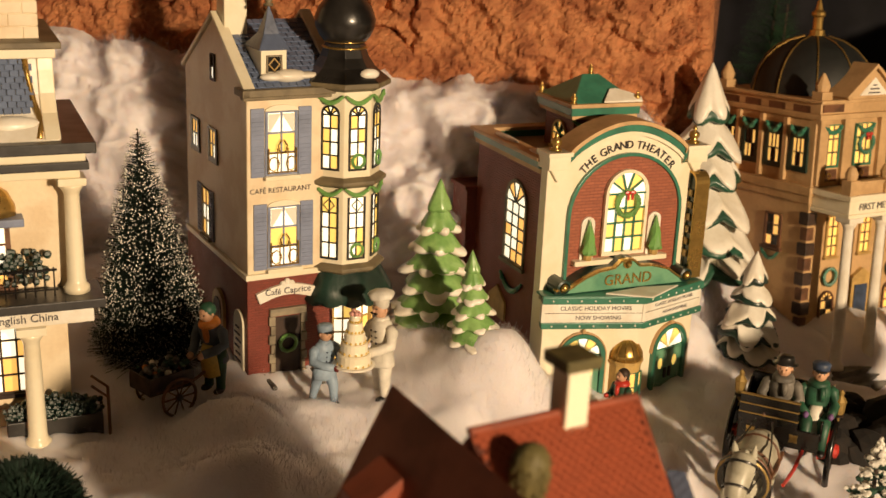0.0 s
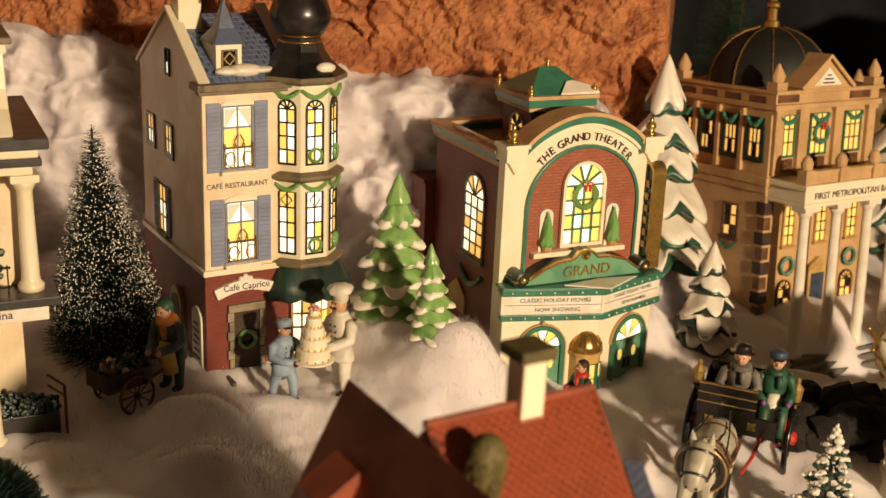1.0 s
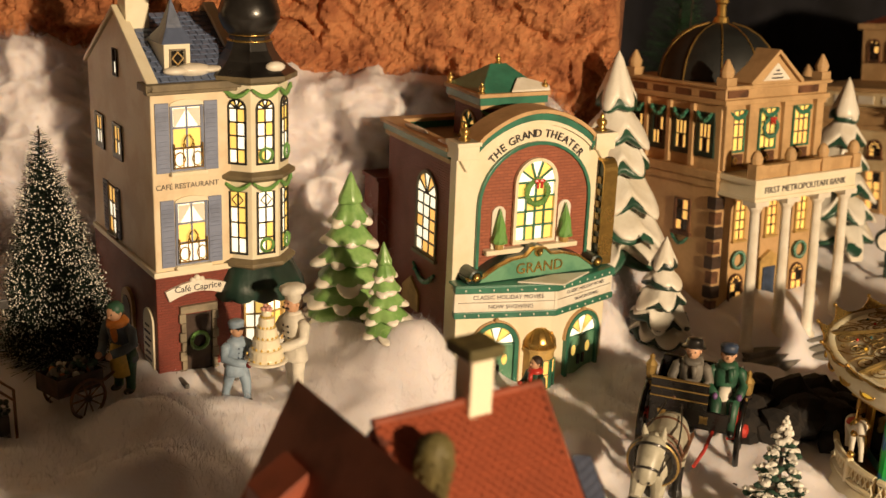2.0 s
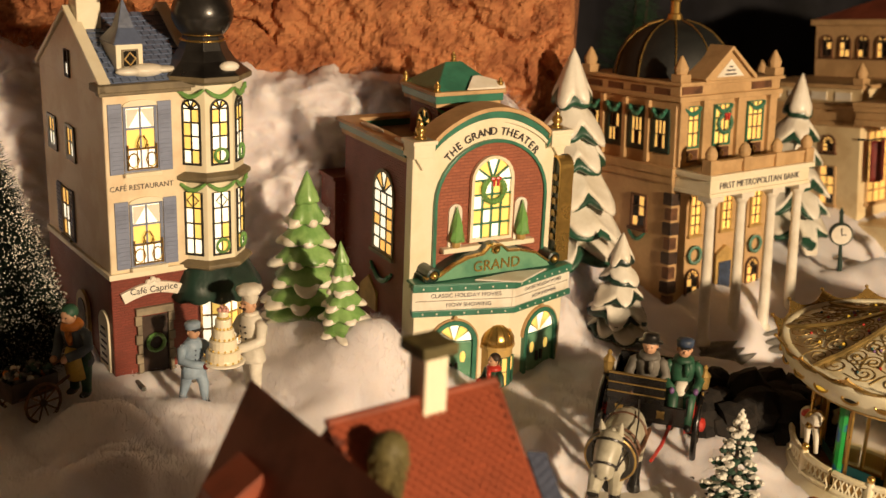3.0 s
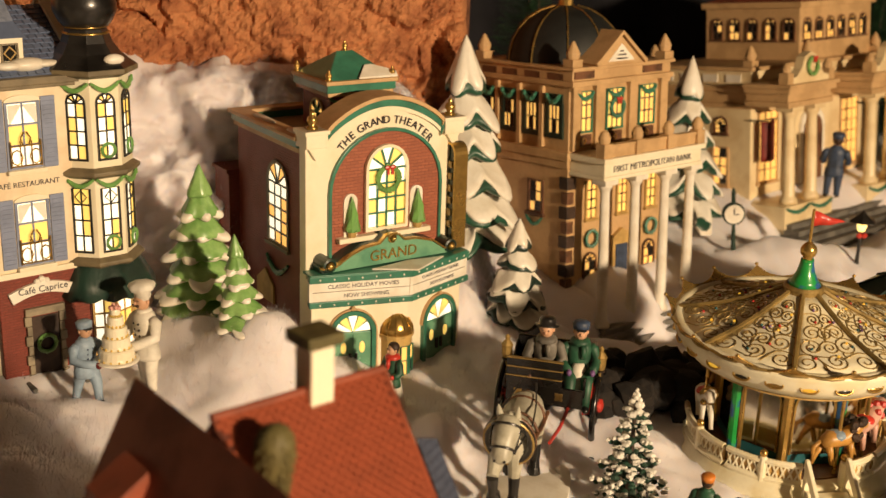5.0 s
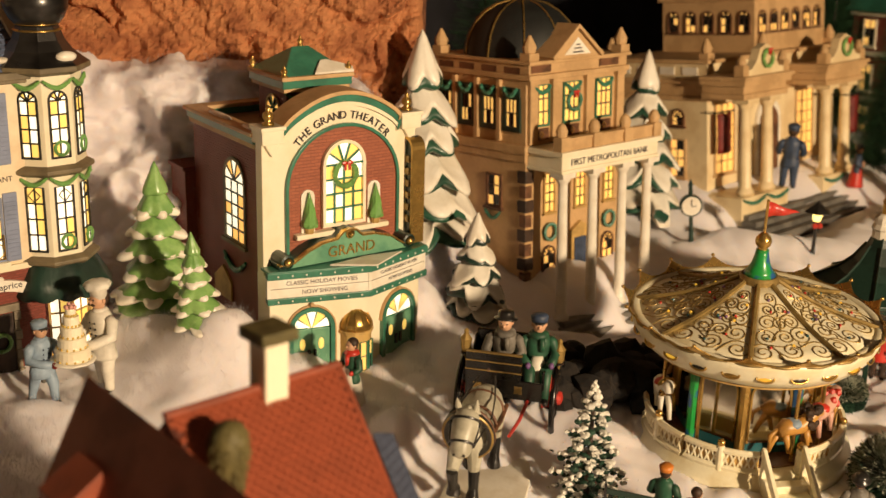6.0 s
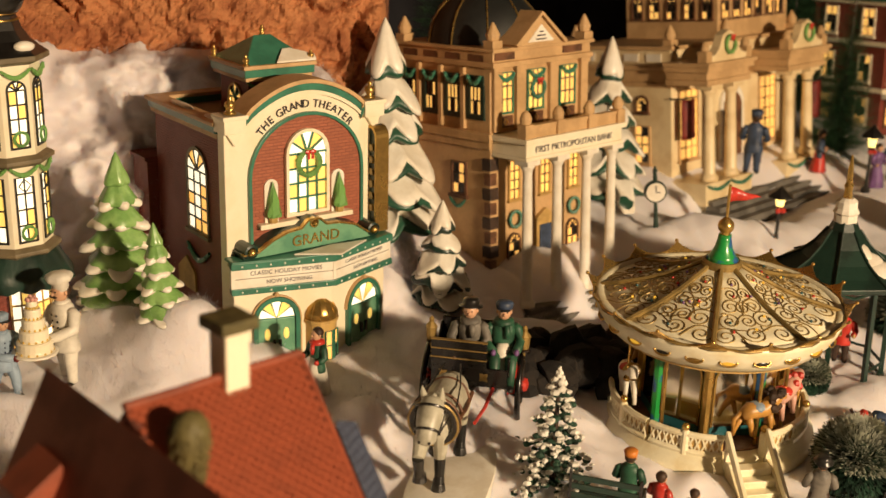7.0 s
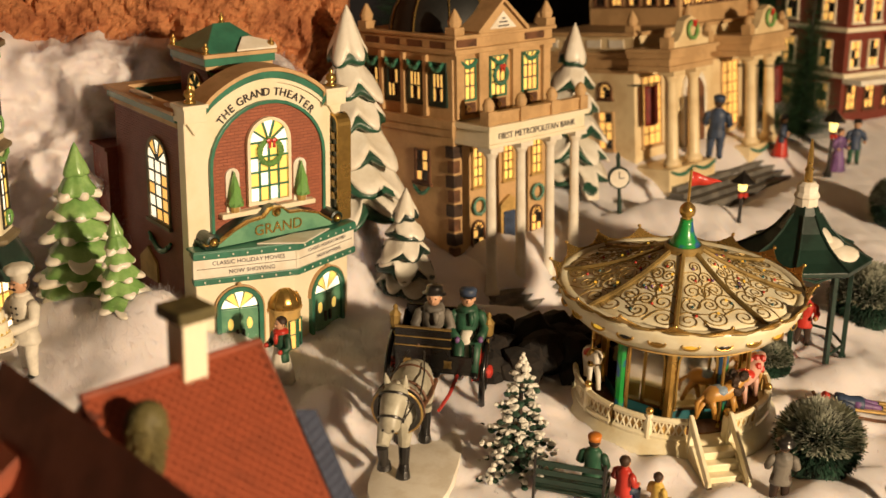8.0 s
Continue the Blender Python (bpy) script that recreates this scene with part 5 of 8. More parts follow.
def build_shop():
    t = thing("china_shop", pose(-0.258, 0.798, 0.0, 0, -1.0, 24), "pale ceramic shop with a balcony and blue mansard roof", "model building", "lit village buildings")
    bm = bm_new()
    box(bm, -0.17, -0.008, 0.010, 0.14, 0.108, 0.205)
    part("wall", bm, PLASTER, t, "warm cream upper walls", bevel=0.001)
    bm = bm_new()
    box(bm, -0.17, -0.012, 0.020, 0.14, -0.03, 0.108)
    part("lower_wall", bm, PLASTER, t, bevel=0.001)
    for z0, z1, o, mat in ((0.092, 0.105, 0.004, SNOWWHITE), (0.105, 0.112, 0.012, SOOT)):
        bm = bm_new()
        box(bm, -0.18, o, -0.014 - o, 0.02, z0, z1)
        part("balcony_floor", bm, mat, t, bevel=0.0008)
    lettering("The English China", 0.0085, t, INK, pose(-0.052, -0.0184, 0.0985))
    # balcony railing with greenery
    bm = bm_new()
    tube(bm, [(-0.17, -0.010, 0.132), (-0.020, -0.010, 0.132)], 0.0011, 6)
    tube(bm, [(-0.17, -0.010, 0.117), (-0.020, -0.010, 0.117)], 0.0008, 6)
    rl = part("balcony_railing", bm, BLACK, t, "black iron balcony railing")
    for k in range(22):
        bm = bm_new()
        tube(bm, [(-0.165 + 0.0068 * k, -0.010, 0.112), (-0.165 + 0.0068 * k, -0.010, 0.134)], 0.0006, 5)
        part("baluster", bm, BLACK, rl)
    rnd = random.Random(3)
    for cx in (-0.050, -0.110):
        bm = bm_new()
        for _ in range(90):
            a, r = rnd.uniform(0, 6.28), 0.017 * rnd.random() ** 0.5
            ball(bm, (cx + r * 1.5 * math.cos(a), -0.002 + r * 0.5 * math.sin(a), 0.122 + rnd.uniform(0, 0.022)), rnd.uniform(0.0016, 0.0034), 5)
        part("planter_greenery", bm, DARKGREEN, t, "dark green bushes on the balcony")
    column(t, pose(-0.006, -0.004, 0.112), 0.0062, 0.088, CREAM)
    column(t, pose(-0.115, -0.004, 0.112), 0.0062, 0.088, CREAM)
    column(t, pose(-0.041, -0.012, -0.006), 0.0066, 0.098, CREAM)
    column(t, pose(-0.115, -0.012, -0.006), 0.0072, 0.098, CREAM)
    for z0, z1, o, mat in ((0.200, 0.207, 0.006, CREAM), (0.207, 0.213, 0.012, SOOT), (0.213, 0.220, 0.010, CREAM), (0.220, 0.228, 0.017, SOOT)):
        bm = bm_new()
        box(bm, -0.18, -0.006 + o, -0.006 - o, 0.145, z0, z1)
        part("cornice", bm, mat, t, bevel=0.001)
    # mansard with slates
    bm = bm_new()
    prof = [(-0.012, 0.228), (-0.004, 0.234), (0.010, 0.243), (0.018, 0.256), (0.022, 0.272), (0.024, 0.284), (0.14, 0.284), (0.14, 0.228)]
    prism(bm, [(y, z) for y, z in prof], 0.012, 0.18, pose(0, 0, 0, 0, 0, 90))
    part("mansard", bm, SNOWWHITE, t, "mansard roof dusted with snow")
    up = Vector((0, 0.006, 0.03)).normalized()
    courses(t, "slate", BLUE, (-0.085, 0.0095, 0.2435), (1, 0, 0), (0, 0.30, 0.90), 9, 9, 0.0062, 0.0044, 0.0009)
    bm = bm_new()
    tube(bm, [(-0.026, -0.010, 0.229), (-0.023, 0.004, 0.238), (-0.027, 0.013, 0.252), (-0.030, 0.018, 0.270), (-0.031, 0.021, 0.283)], 0.0022, 8)
    part("gilt_hip", bm, GOLD, t, "gilt rib at the corner of the roof", smooth=True)
    bm = bm_new()
    prism(bm, [(y - 0.002, z + 0.001) for y, z in prof], 0.0115, 0.0225, pose(0, 0, 0, 0, 0, 90))
    part("corner_pilaster", bm, CREAM, t, "cream pilaster curving up the roof corner", bevel=0.0008)
    bm = bm_new()
    for cx, cz, sx, sz in ((-0.045, 0.236, 0.050, 0.014), (-0.072, 0.244, 0.040, 0.026), (-0.092, 0.256, 0.034, 0.044), (-0.110, 0.266, 0.040, 0.050)):
        ball(bm, (cx, 0.006 + (cz - 0.236) * 0.45, cz), 0.5, 12, (sx, 0.018, sz))
    part("roof_snow", bm, SNOWWHITE, t, "snow drifted over the slates", smooth=True)
    for z0, z1, o in ((0.282, 0.289, 0.004), (0.289, 0.294, 0.008)):
        bm = bm_new()
        box(bm, -0.18, -0.014 + o, 0.018 - o, 0.145, z0, z1)
        part("roof_cornice", bm, OLIVE if o > 0.005 else CREAM, t, bevel=0.001)
    bm = bm_new()
    box(bm, -0.052, -0.020, 0.03, 0.062, 0.294, 0.330)
    stack = part("chimney", bm, PLASTER, t, "cream block chimney", bevel=0.0008)
    for k in range(4):
        for c in range(2):
            bm = bm_new()
            split = -0.040 if k % 2 else -0.030
            x0, x1 = (-0.0526, split - 0.0003) if c == 0 else (split + 0.0003, -0.0194)
            box(bm, x0, x1, 0.0292, 0.0628, 0.2942 + k * 0.009, 0.2942 + k * 0.009 + 0.0085)
            part("block", bm, PLASTER, stack, bevel=0.0005)
    for z0, z1, o, mat in ((0.330, 0.335, 0.004, SOOT), (0.335, 0.342, 0.001, CREAM), (0.342, 0.346, 0.005, CREAM)):
        bm = bm_new()
        box(bm, -0.052 - o, -0.020 + o, 0.03 - o, 0.062 + o, z0, z1)
        part("chimney_cap", bm, mat, stack, bevel=0.0006)
    # gold-domed window, lower shop window, door glow
    w = window(t, pose(-0.070, 0.008, 0.118), 0.034, 0.046, 3, 3, BROWN, pane_mats=(WIN_WHITE, WIN_WHITE, WIN_AMBER), frame_w=0.004, label="lit balcony window under a gold half dome")
    bm = bm_new()
    lathe(bm, [(0.026, 0), (0.0255, 0.008), (0.021, 0.018), (0.012, 0.025), (0.002, 0.028)], 20, pose(0, 0, 0.052) @ Matrix.Diagonal((1, 0.55, 1, 1)))
    part("half_dome", bm, GOLD, w, "gold half dome", smooth=True)
    bm = bm_new()
    box(bm, -0.030, 0.030, -0.016, 0.001, 0.047, 0.053)
    part("dome_ledge", bm, SHUTTER, w, bevel=0.001)
    window(t, pose(-0.056, 0.0185, 0.028), 0.034, 0.056, 3, 4, DARKBROWN, pane_mats=(WIN_WHITE, WIN_WHITE, WIN_AMBER), frame_w=0.003, label="bright shop window")
    window(t, pose(-0.098, 0.0185, -0.008), 0.024, 0.085, 1, 3, RED, pane_mats=(WIN_AMBER, WIN_DARK), frame_w=0.004, label="red shop door with a glowing light")
    rnd = random.Random(8)
    bm = bm_new()
    box(bm, -0.062, 0.008, -0.006, 0.012, -0.012, 0.012)
    box_part = part("planter", bm, SOOT, t, "black planter box under the shop window", bevel=0.0008)
    bm = bm_new()
    for _ in range(420):
        a, r = rnd.uniform(0, 6.283), rnd.random() ** 0.5
        ball(bm, (-0.027 + 0.036 * r * math.cos(a), 0.003 + 0.011 * r * math.sin(a), 0.012 + rnd.uniform(0, 0.016) * (1.1 - r * 0.6)), rnd.uniform(0.0012, 0.0026), 5)
    part("greenery", bm, DARKGREEN, box_part, "dark low greenery")
    for x, y in ((0.012, -0.010), (0.014, 0.010)):
        bm = bm_new()
        tube(bm, [(x, y, -0.010), (x, y, 0.026), (x - 0.012, y + 0.002, 0.036)], 0.0012, 6)
        part("fence_rail", bm, BROWN, t, "dark red fence rail beside the shop")


build_shop()


# ---- the red-roofed house close to the camera ----
PORCHSLATE = brick_surface("porch_slate", (0.075, 0.09, 0.14), (0.03, 0.035, 0.06), 0.006, 0.0035)
LIT_PATCH = (-0.008, 0.462, 0.1535)
VERGE = 0.28


def courses_joined(name, mat, origin, along, up, count, rows, w, h, thick):
    """The further courses of a slope, joined in one mesh."""
    along, up, origin = Vector(along).normalized(), Vector(up).normalized(), Vector(origin)
    nrm = along.cross(up).normalized()
    verts, faces = [], []
    for j in range(rows):
        for i in range(count):
            s = (i + (0.5 if j % 2 else 0)) * w
            e = min(s + w * 0.97, count * w)
            if s < VERGE * (0.092 - j * h):
                continue
            o = origin + up * (j * h) + nrm * random.uniform(0, thick * 0.3)
            k = len(verts)
            for sx in (s + 0.05 * w, e - 0.04 * w):
                verts += [o + along * sx, o + along * sx + nrm * thick * 1.9, o + along * sx + up * h * 1.05 + nrm * thick, o + along * sx + up * h * 1.05]
            faces += [(k, k + 3, k + 7, k + 4), (k, k + 4, k + 5, k + 1), (k + 1, k + 5, k + 6, k + 2), (k, k + 1, k + 2, k + 3), (k + 4, k + 7, k + 6, k + 5)]
    me = bpy.data.meshes.new(name)
    me.from_pydata([tuple(v) for v in verts], [], faces)
    me.materials.append(mat)
    return tagged(new(name, me), kind="stuff")


def build_near_house():
    t = thing("house", pose(0, 0, 0), "house with a red tiled roof seen from above", "model building", "lit village buildings")
    zr = 0.186
    J, Rr = Vector((0.0235, 0.432, zr)), Vector((0.1065, 0.484, zr))
    along = (Rr - J).normalized()
    out = Vector((along.y, -along.x, 0))
    fall = (out * 0.62 + Vector((0, 0, -0.78))).normalized()
    ln = (Rr - J).length
    depth = 0.15
    bm = bm_new()
    back = (-out * 0.62 + Vector((0, 0, -0.78))).normalized()
    a, b = J + along * 0.004, Rr
    c, d = b + fall * depth, a + fall * depth + along * VERGE * depth
    # the unseen back slope is drawn out to widen the shadow on the left
    e, f = b + back * 0.13, a + back * 0.13
    for q in ((a, b, c, d), (b, a, f, e)):
        k = [bm.verts.new(p) for p in q] + [bm.verts.new(p - Vector((0, 0, 0.004))) for p in q]
        bm.faces.new(k[:4])
        bm.faces.new(k[7:3:-1])
        for i in range(4):
            bm.faces.new((k[i], k[(i + 1) % 4], k[4 + (i + 1) % 4], k[4 + i]))
    part("roof", bm, UNDERTILE, t, "red tiled main roof", bevel=0.0008)
    n, rows = 18, 34
    tw, th = (ln - 0.004) / n, 0.092 / rows
    courses(t, "roof_tile", TILE, a + fall * (th * 14), along, -fall, n, 14, tw, th, 0.0009, keep=lambda s, h: VERGE * (th * 14 - h) < s < ln - 0.004 - tw * 0.45, jitter=0.02)
    laid = courses_joined("lower_tiles", TILE, a + fall * 0.092, along, -fall, n, rows - 14, tw, th, 0.0009)
    laid.parent = t
    bm = bm_new()
    tube(bm, [b + Vector((0, 0, 0.001)), b + fall * 0.15 + Vector((0, 0, 0.001))], 0.0016, 6)
    part("verge", bm, TILE, t)
    bm = bm_new()
    tube(bm, [a + Vector((0, 0, 0.001)), b + Vector((0, 0, 0.001))], 0.0022, 8)
    part("ridge", bm, TILE, t)
    bm = bm_new()
    wall = [J + back * 0.115, Rr + back * 0.115, Rr + fall * 0.13, J + fall * 0.13]
    slab(bm, [(p.x, p.y) for p in (wall[3], wall[2], wall[1], wall[0])], -0.04, 0.085)
    part("wall", bm, BROWN, t, "brown lower walls")
    bm = bm_new()
    g = [bm.verts.new(p - along * 0.006) for p in (Rr + Vector((0, 0, -0.004)), Rr + fall * 0.125, Rr + fall * 0.125 + Vector((0, 0, -0.1)), Rr + back * 0.06 + Vector((0, 0, -0.1)), Rr + back * 0.06)]
    bm.faces.new(g)
    part("gable_wall", bm, BROWN, t)
    # cross wing: a steep gable whose far slope lies in shade
    ap = Vector((-0.0115, 0.4995, 0.1795))
    # near end runs on out of view, added to block lamp light from the shrub
    nr = Vector((0.134, 0.247, 0.1795))
    wd = (nr - ap).normalized()
    lft = Vector((wd.y, -wd.x, 0))
    ls = (lft * 0.45 + Vector((0, 0, -0.89))).normalized()
    rs = (-lft * 0.45 + Vector((0, 0, -0.89))).normalized()
    for nm, s, dp in (("wing_slope", ls, 0.13), ("wing_slope", rs, 0.10)):
        bm = bm_new()
        q = (ap, nr, nr + s * dp, ap + s * dp)
        k = [bm.verts.new(p) for p in q] + [bm.verts.new(p + Vector((0, 0, -0.004))) for p in q]
        bm.faces.new(k[:4])
        bm.faces.new(k[7:3:-1])
        for i in range(4):
            bm.faces.new((k[i], k[(i + 1) % 4], k[4 + (i + 1) % 4], k[4 + i]))
        part(nm, bm, TILE, t, "red tiled slope of the cross wing", bevel=0.0008)
    bm = bm_new()
    k = [bm.verts.new(p) for p in (ap + wd * 0.003, ap + ls * 0.12 + wd * 0.003, ap + rs * 0.12 + wd * 0.003)]
    bm.faces.new(k)
    part("wing_gable", bm, TILE, t)
    # slab added and tilted towards the lamp for the patch of light on the slope
    base = Vector(LIT_PATCH)
    bm = bm_new()
    o1 = lft * 0.020 + Vector((0, 0, -0.013))
    q = (base - wd * 0.013, base + wd * 0.013, base + wd * 0.013 + o1, base - wd * 0.013 + o1)
    k = [bm.verts.new(p) for p in q] + [bm.verts.new(p + Vector((0, 0, -0.012))) for p in q]
    bm.faces.new(k[:4])
    bm.faces.new(k[7:3:-1])
    for i in range(4):
        bm.faces.new((k[i], k[(i + 1) % 4], k[4 + (i + 1) % 4], k[4 + i]))
    part("dormer_roof", bm, TILE, t, "red slab tilted to the lamp, standing in for a lit patch of the wing slope", bevel=0.0006)
    # chimney, and the green topiary in front of the roof
    yaw = math.degrees(math.atan2(along.y, along.x))
    ch = thing_part("chimney", t, pose(0.0728, 0.464, 0.150, 0, 0, yaw), "pale chimney with a dark moss-green cap")
    bm = bm_new()
    box(bm, -0.0064, 0.0064, -0.0068, 0.0068, 0, 0.0595)
    part("flue", bm, CREAM, ch, bevel=0.0008)
    bm = bm_new()
    box(bm, -0.0100, 0.0100, -0.0100, 0.0100, 0.0595, 0.0655)
    part("cap", bm, MOSS, ch, bevel=0.001)
    bm = bm_new()
    q = [Rr + along * 0.004 + fall * 0.035, Rr + along * 0.020 + fall * 0.030 + Vector((0, 0, -0.01)), Rr + along * 0.020 + fall * 0.11 + Vector((0, 0, -0.01)), Rr + along * 0.004 + fall * 0.115]
    k = [bm.verts.new(p) for p in q] + [bm.verts.new(p + Vector((0, 0, -0.006))) for p in q]
    bm.faces.new(k[:4])
    bm.faces.new(k[7:3:-1])
    for i in range(4):
        bm.faces.new((k[i], k[(i + 1) % 4], k[4 + (i + 1) % 4], k[4 + i]))
    part("porch_roof", bm, PORCHSLATE, t, "blue slate porch roof with snow", bevel=0.0012)
    bm = bm_new()
    ball(bm, q[2] + Vector((-0.006, 0.01, 0.002)), 0.5, 10, (0.016, 0.016, 0.006))
    part("roof_snow", bm, SNOWWHITE, t, smooth=True)


def build_topiary():
    t = thing("topiary", pose(0.054, 0.420, 0.06), "rounded moss-green topiary before the red roof", "model shrub", "shrubs")
    rnd = random.Random(12)
    bm = bm_new()
    lathe(bm, [(0.003, -0.10), (0.003, 0.06), (0.0038, 0.085), (0.0062, 0.104), (0.0086, 0.116), (0.0085, 0.123), (0.0055, 0.1285), (0.001, 0.130)], 20, wob=lambda q, z: 1 + 0.06 * math.sin(q * 5 + z * 300))
    part("core", bm, MOSS, t, smooth=True)
    bm = bm_new()
    for _ in range(420):
        z = rnd.uniform(0.085, 0.128)
        r = (0.0040 + 0.0046 * smooth01(0.085, 0.117, z)) * math.sqrt(max(0.02, 1 - max(0, (z - 0.118) / 0.012) ** 2))
        a = rnd.uniform(0, 6.283)
        ball(bm, (r * math.cos(a), r * math.sin(a), z), rnd.uniform(0.0006, 0.0012), 4)
    tagged(part("leaves", bm, MOSS, t), kind="stuff")


MOSS = material("moss_green", (0.115, 0.095, 0.03), 0.65, 0.2, 60, 300, 0.4)
build_near_house()
build_topiary()


# ---- far street: two brick houses behind trees ----
def build_far_house(name, at, w, d, h, brick, roof, label):
    t = thing(name, at, label, "model building", "lit village buildings")
    bm = bm_new()
    box(bm, 0, w, 0, d, -0.08, h)
    part("wall", bm, brick, t, bevel=0.001)
    for z in (h * 0.36, h * 0.70, h):
        bm = bm_new()
        box(bm, -0.004, w + 0.004, -0.005, d + 0.004, z - 0.004, z + 0.003)
        part("string_course", bm, CREAM, t, bevel=0.0008)
    bm = bm_new()
    prism(bm, [(-0.01, h + 0.003), (w + 0.01, h + 0.003), (w * 0.78, h + 0.055), (w * 0.22, h + 0.055)], -0.01, d + 0.01)
    part("roof", bm, roof, t, bevel=0.001)
    n = 4
    for j, z in enumerate((0.02, h * 0.42, h * 0.76)):
        for k in range(n):
            window(t, pose(w * (k + 0.5) / n, -0.0008, z), w * 0.11, h * 0.19, 2, 3, CREAM if j else BROWN, bars=DARKBROWN, pane_mats=(WIN_AMBER, WIN_AMBER, WIN_DARK), frame_w=0.003, label="lit house window")
        side = pose(0, 0, 0, 0, 0, -90)
        for k in range(2):
            window(t, side @ pose(-d * (k + 0.5) / 2, -0.0008, z), d * 0.14, h * 0.19, 2, 3, CREAM, bars=DARKBROWN, pane_mats=(WIN_AMBER, WIN_AMBER, WIN_DARK), frame_w=0.003, label="lit house window")
    bm = bm_new()
    prism(bm, [(-0.02, 0.0), (0.02, 0.0), (0.02, 0.005), (-0.02, 0.005)], -0.03, 0.0, pose(w * 0.62, 0, h * 0.66, 28, 0, 0))
    part("awning", bm, RED, t, "orange-red awning")
    bm = bm_new()
    box(bm, 0.0, w, -0.035, 0.0, h * 0.30, h * 0.34)
    part("shop_canopy", bm, SNOWWHITE, t, bevel=0.001)
    return t


build_far_house("town_house", pose(1.075, 1.56, 0.03, -3, 0, 20), 0.17, 0.14, 0.20, DARKBRICK, GREEN, "red brick town house with a green roof")
build_far_house("corner_shop", pose(1.275, 1.60, 0.03, -3, 0, 12), 0.15, 0.14, 0.17, DARKBRICK, GREEN, "brick corner shop with lit windows and an awning")


# ---- trees ----
def bristle_tree(at, h, r, count, frost, label, seed=1, needle=None):
    """A bottle-brush tree: wire stem, thousands of stiff bristles, frosted tips."""
    rnd = random.Random(seed)
    t = thing("bottle_brush_tree", at, label, "model tree", "model trees")
    bm = bm_new()
    tube(bm, [(0, 0, -0.01), (0, 0, h * 0.97)], [0.0018, 0.0008], 6)
    part("trunk", bm, DARKBROWN, t)
    verts, faces, fv, ff = [], [], [], []
    for _ in range(count):
        q = 1 - math.sqrt(rnd.random())
        z0 = h * (0.03 + 0.95 * q)
        a = rnd.uniform(0, 6.2832)
        ln = (r * (1 - q) ** 0.85 + 0.004) * rnd.uniform(0.72, 1.08)
        d = Vector((math.cos(a), math.sin(a), rnd.uniform(-0.05, 0.35)))
        s = Vector((-math.sin(a), math.cos(a), rnd.uniform(-0.4, 0.4))) * 0.00042
        p, e = Vector((0, 0, z0)), Vector((0, 0, z0)) + d * ln
        k = len(verts)
        verts += [p - s, p + s, e + s * 0.6, e - s * 0.6]
        faces.append((k, k + 1, k + 2, k + 3))
        if rnd.random() < frost:
            g = rnd.uniform(0.0003, 0.0009)
            k = len(fv)
            o = e - d * ln * rnd.uniform(0, 0.12)
            fv += [o + Vector((g, 0, 0)), o + Vector((-g * .5, g * .8, 0)), o + Vector((-g * .5, -g * .8, 0)), o + Vector((0, 0, g * 1.3)), o - Vector((0, 0, g))]
            ff += [(k, k + 1, k + 3), (k + 1, k + 2, k + 3), (k + 2, k, k + 3), (k + 1, k, k + 4), (k + 2, k + 1, k + 4), (k, k + 2, k + 4)]
    for nm, vv, f, mat in (("bristle", verts, faces, needle or PINE), ("frost", fv, ff, FROST)):
        me = bpy.data.meshes.new(nm)
        me.from_pydata([tuple(v) for v in vv], [], f)
        me.materials.append(mat)
        ob = new(nm, me)
        ob.parent = t
        tagged(ob, kind="stuff")


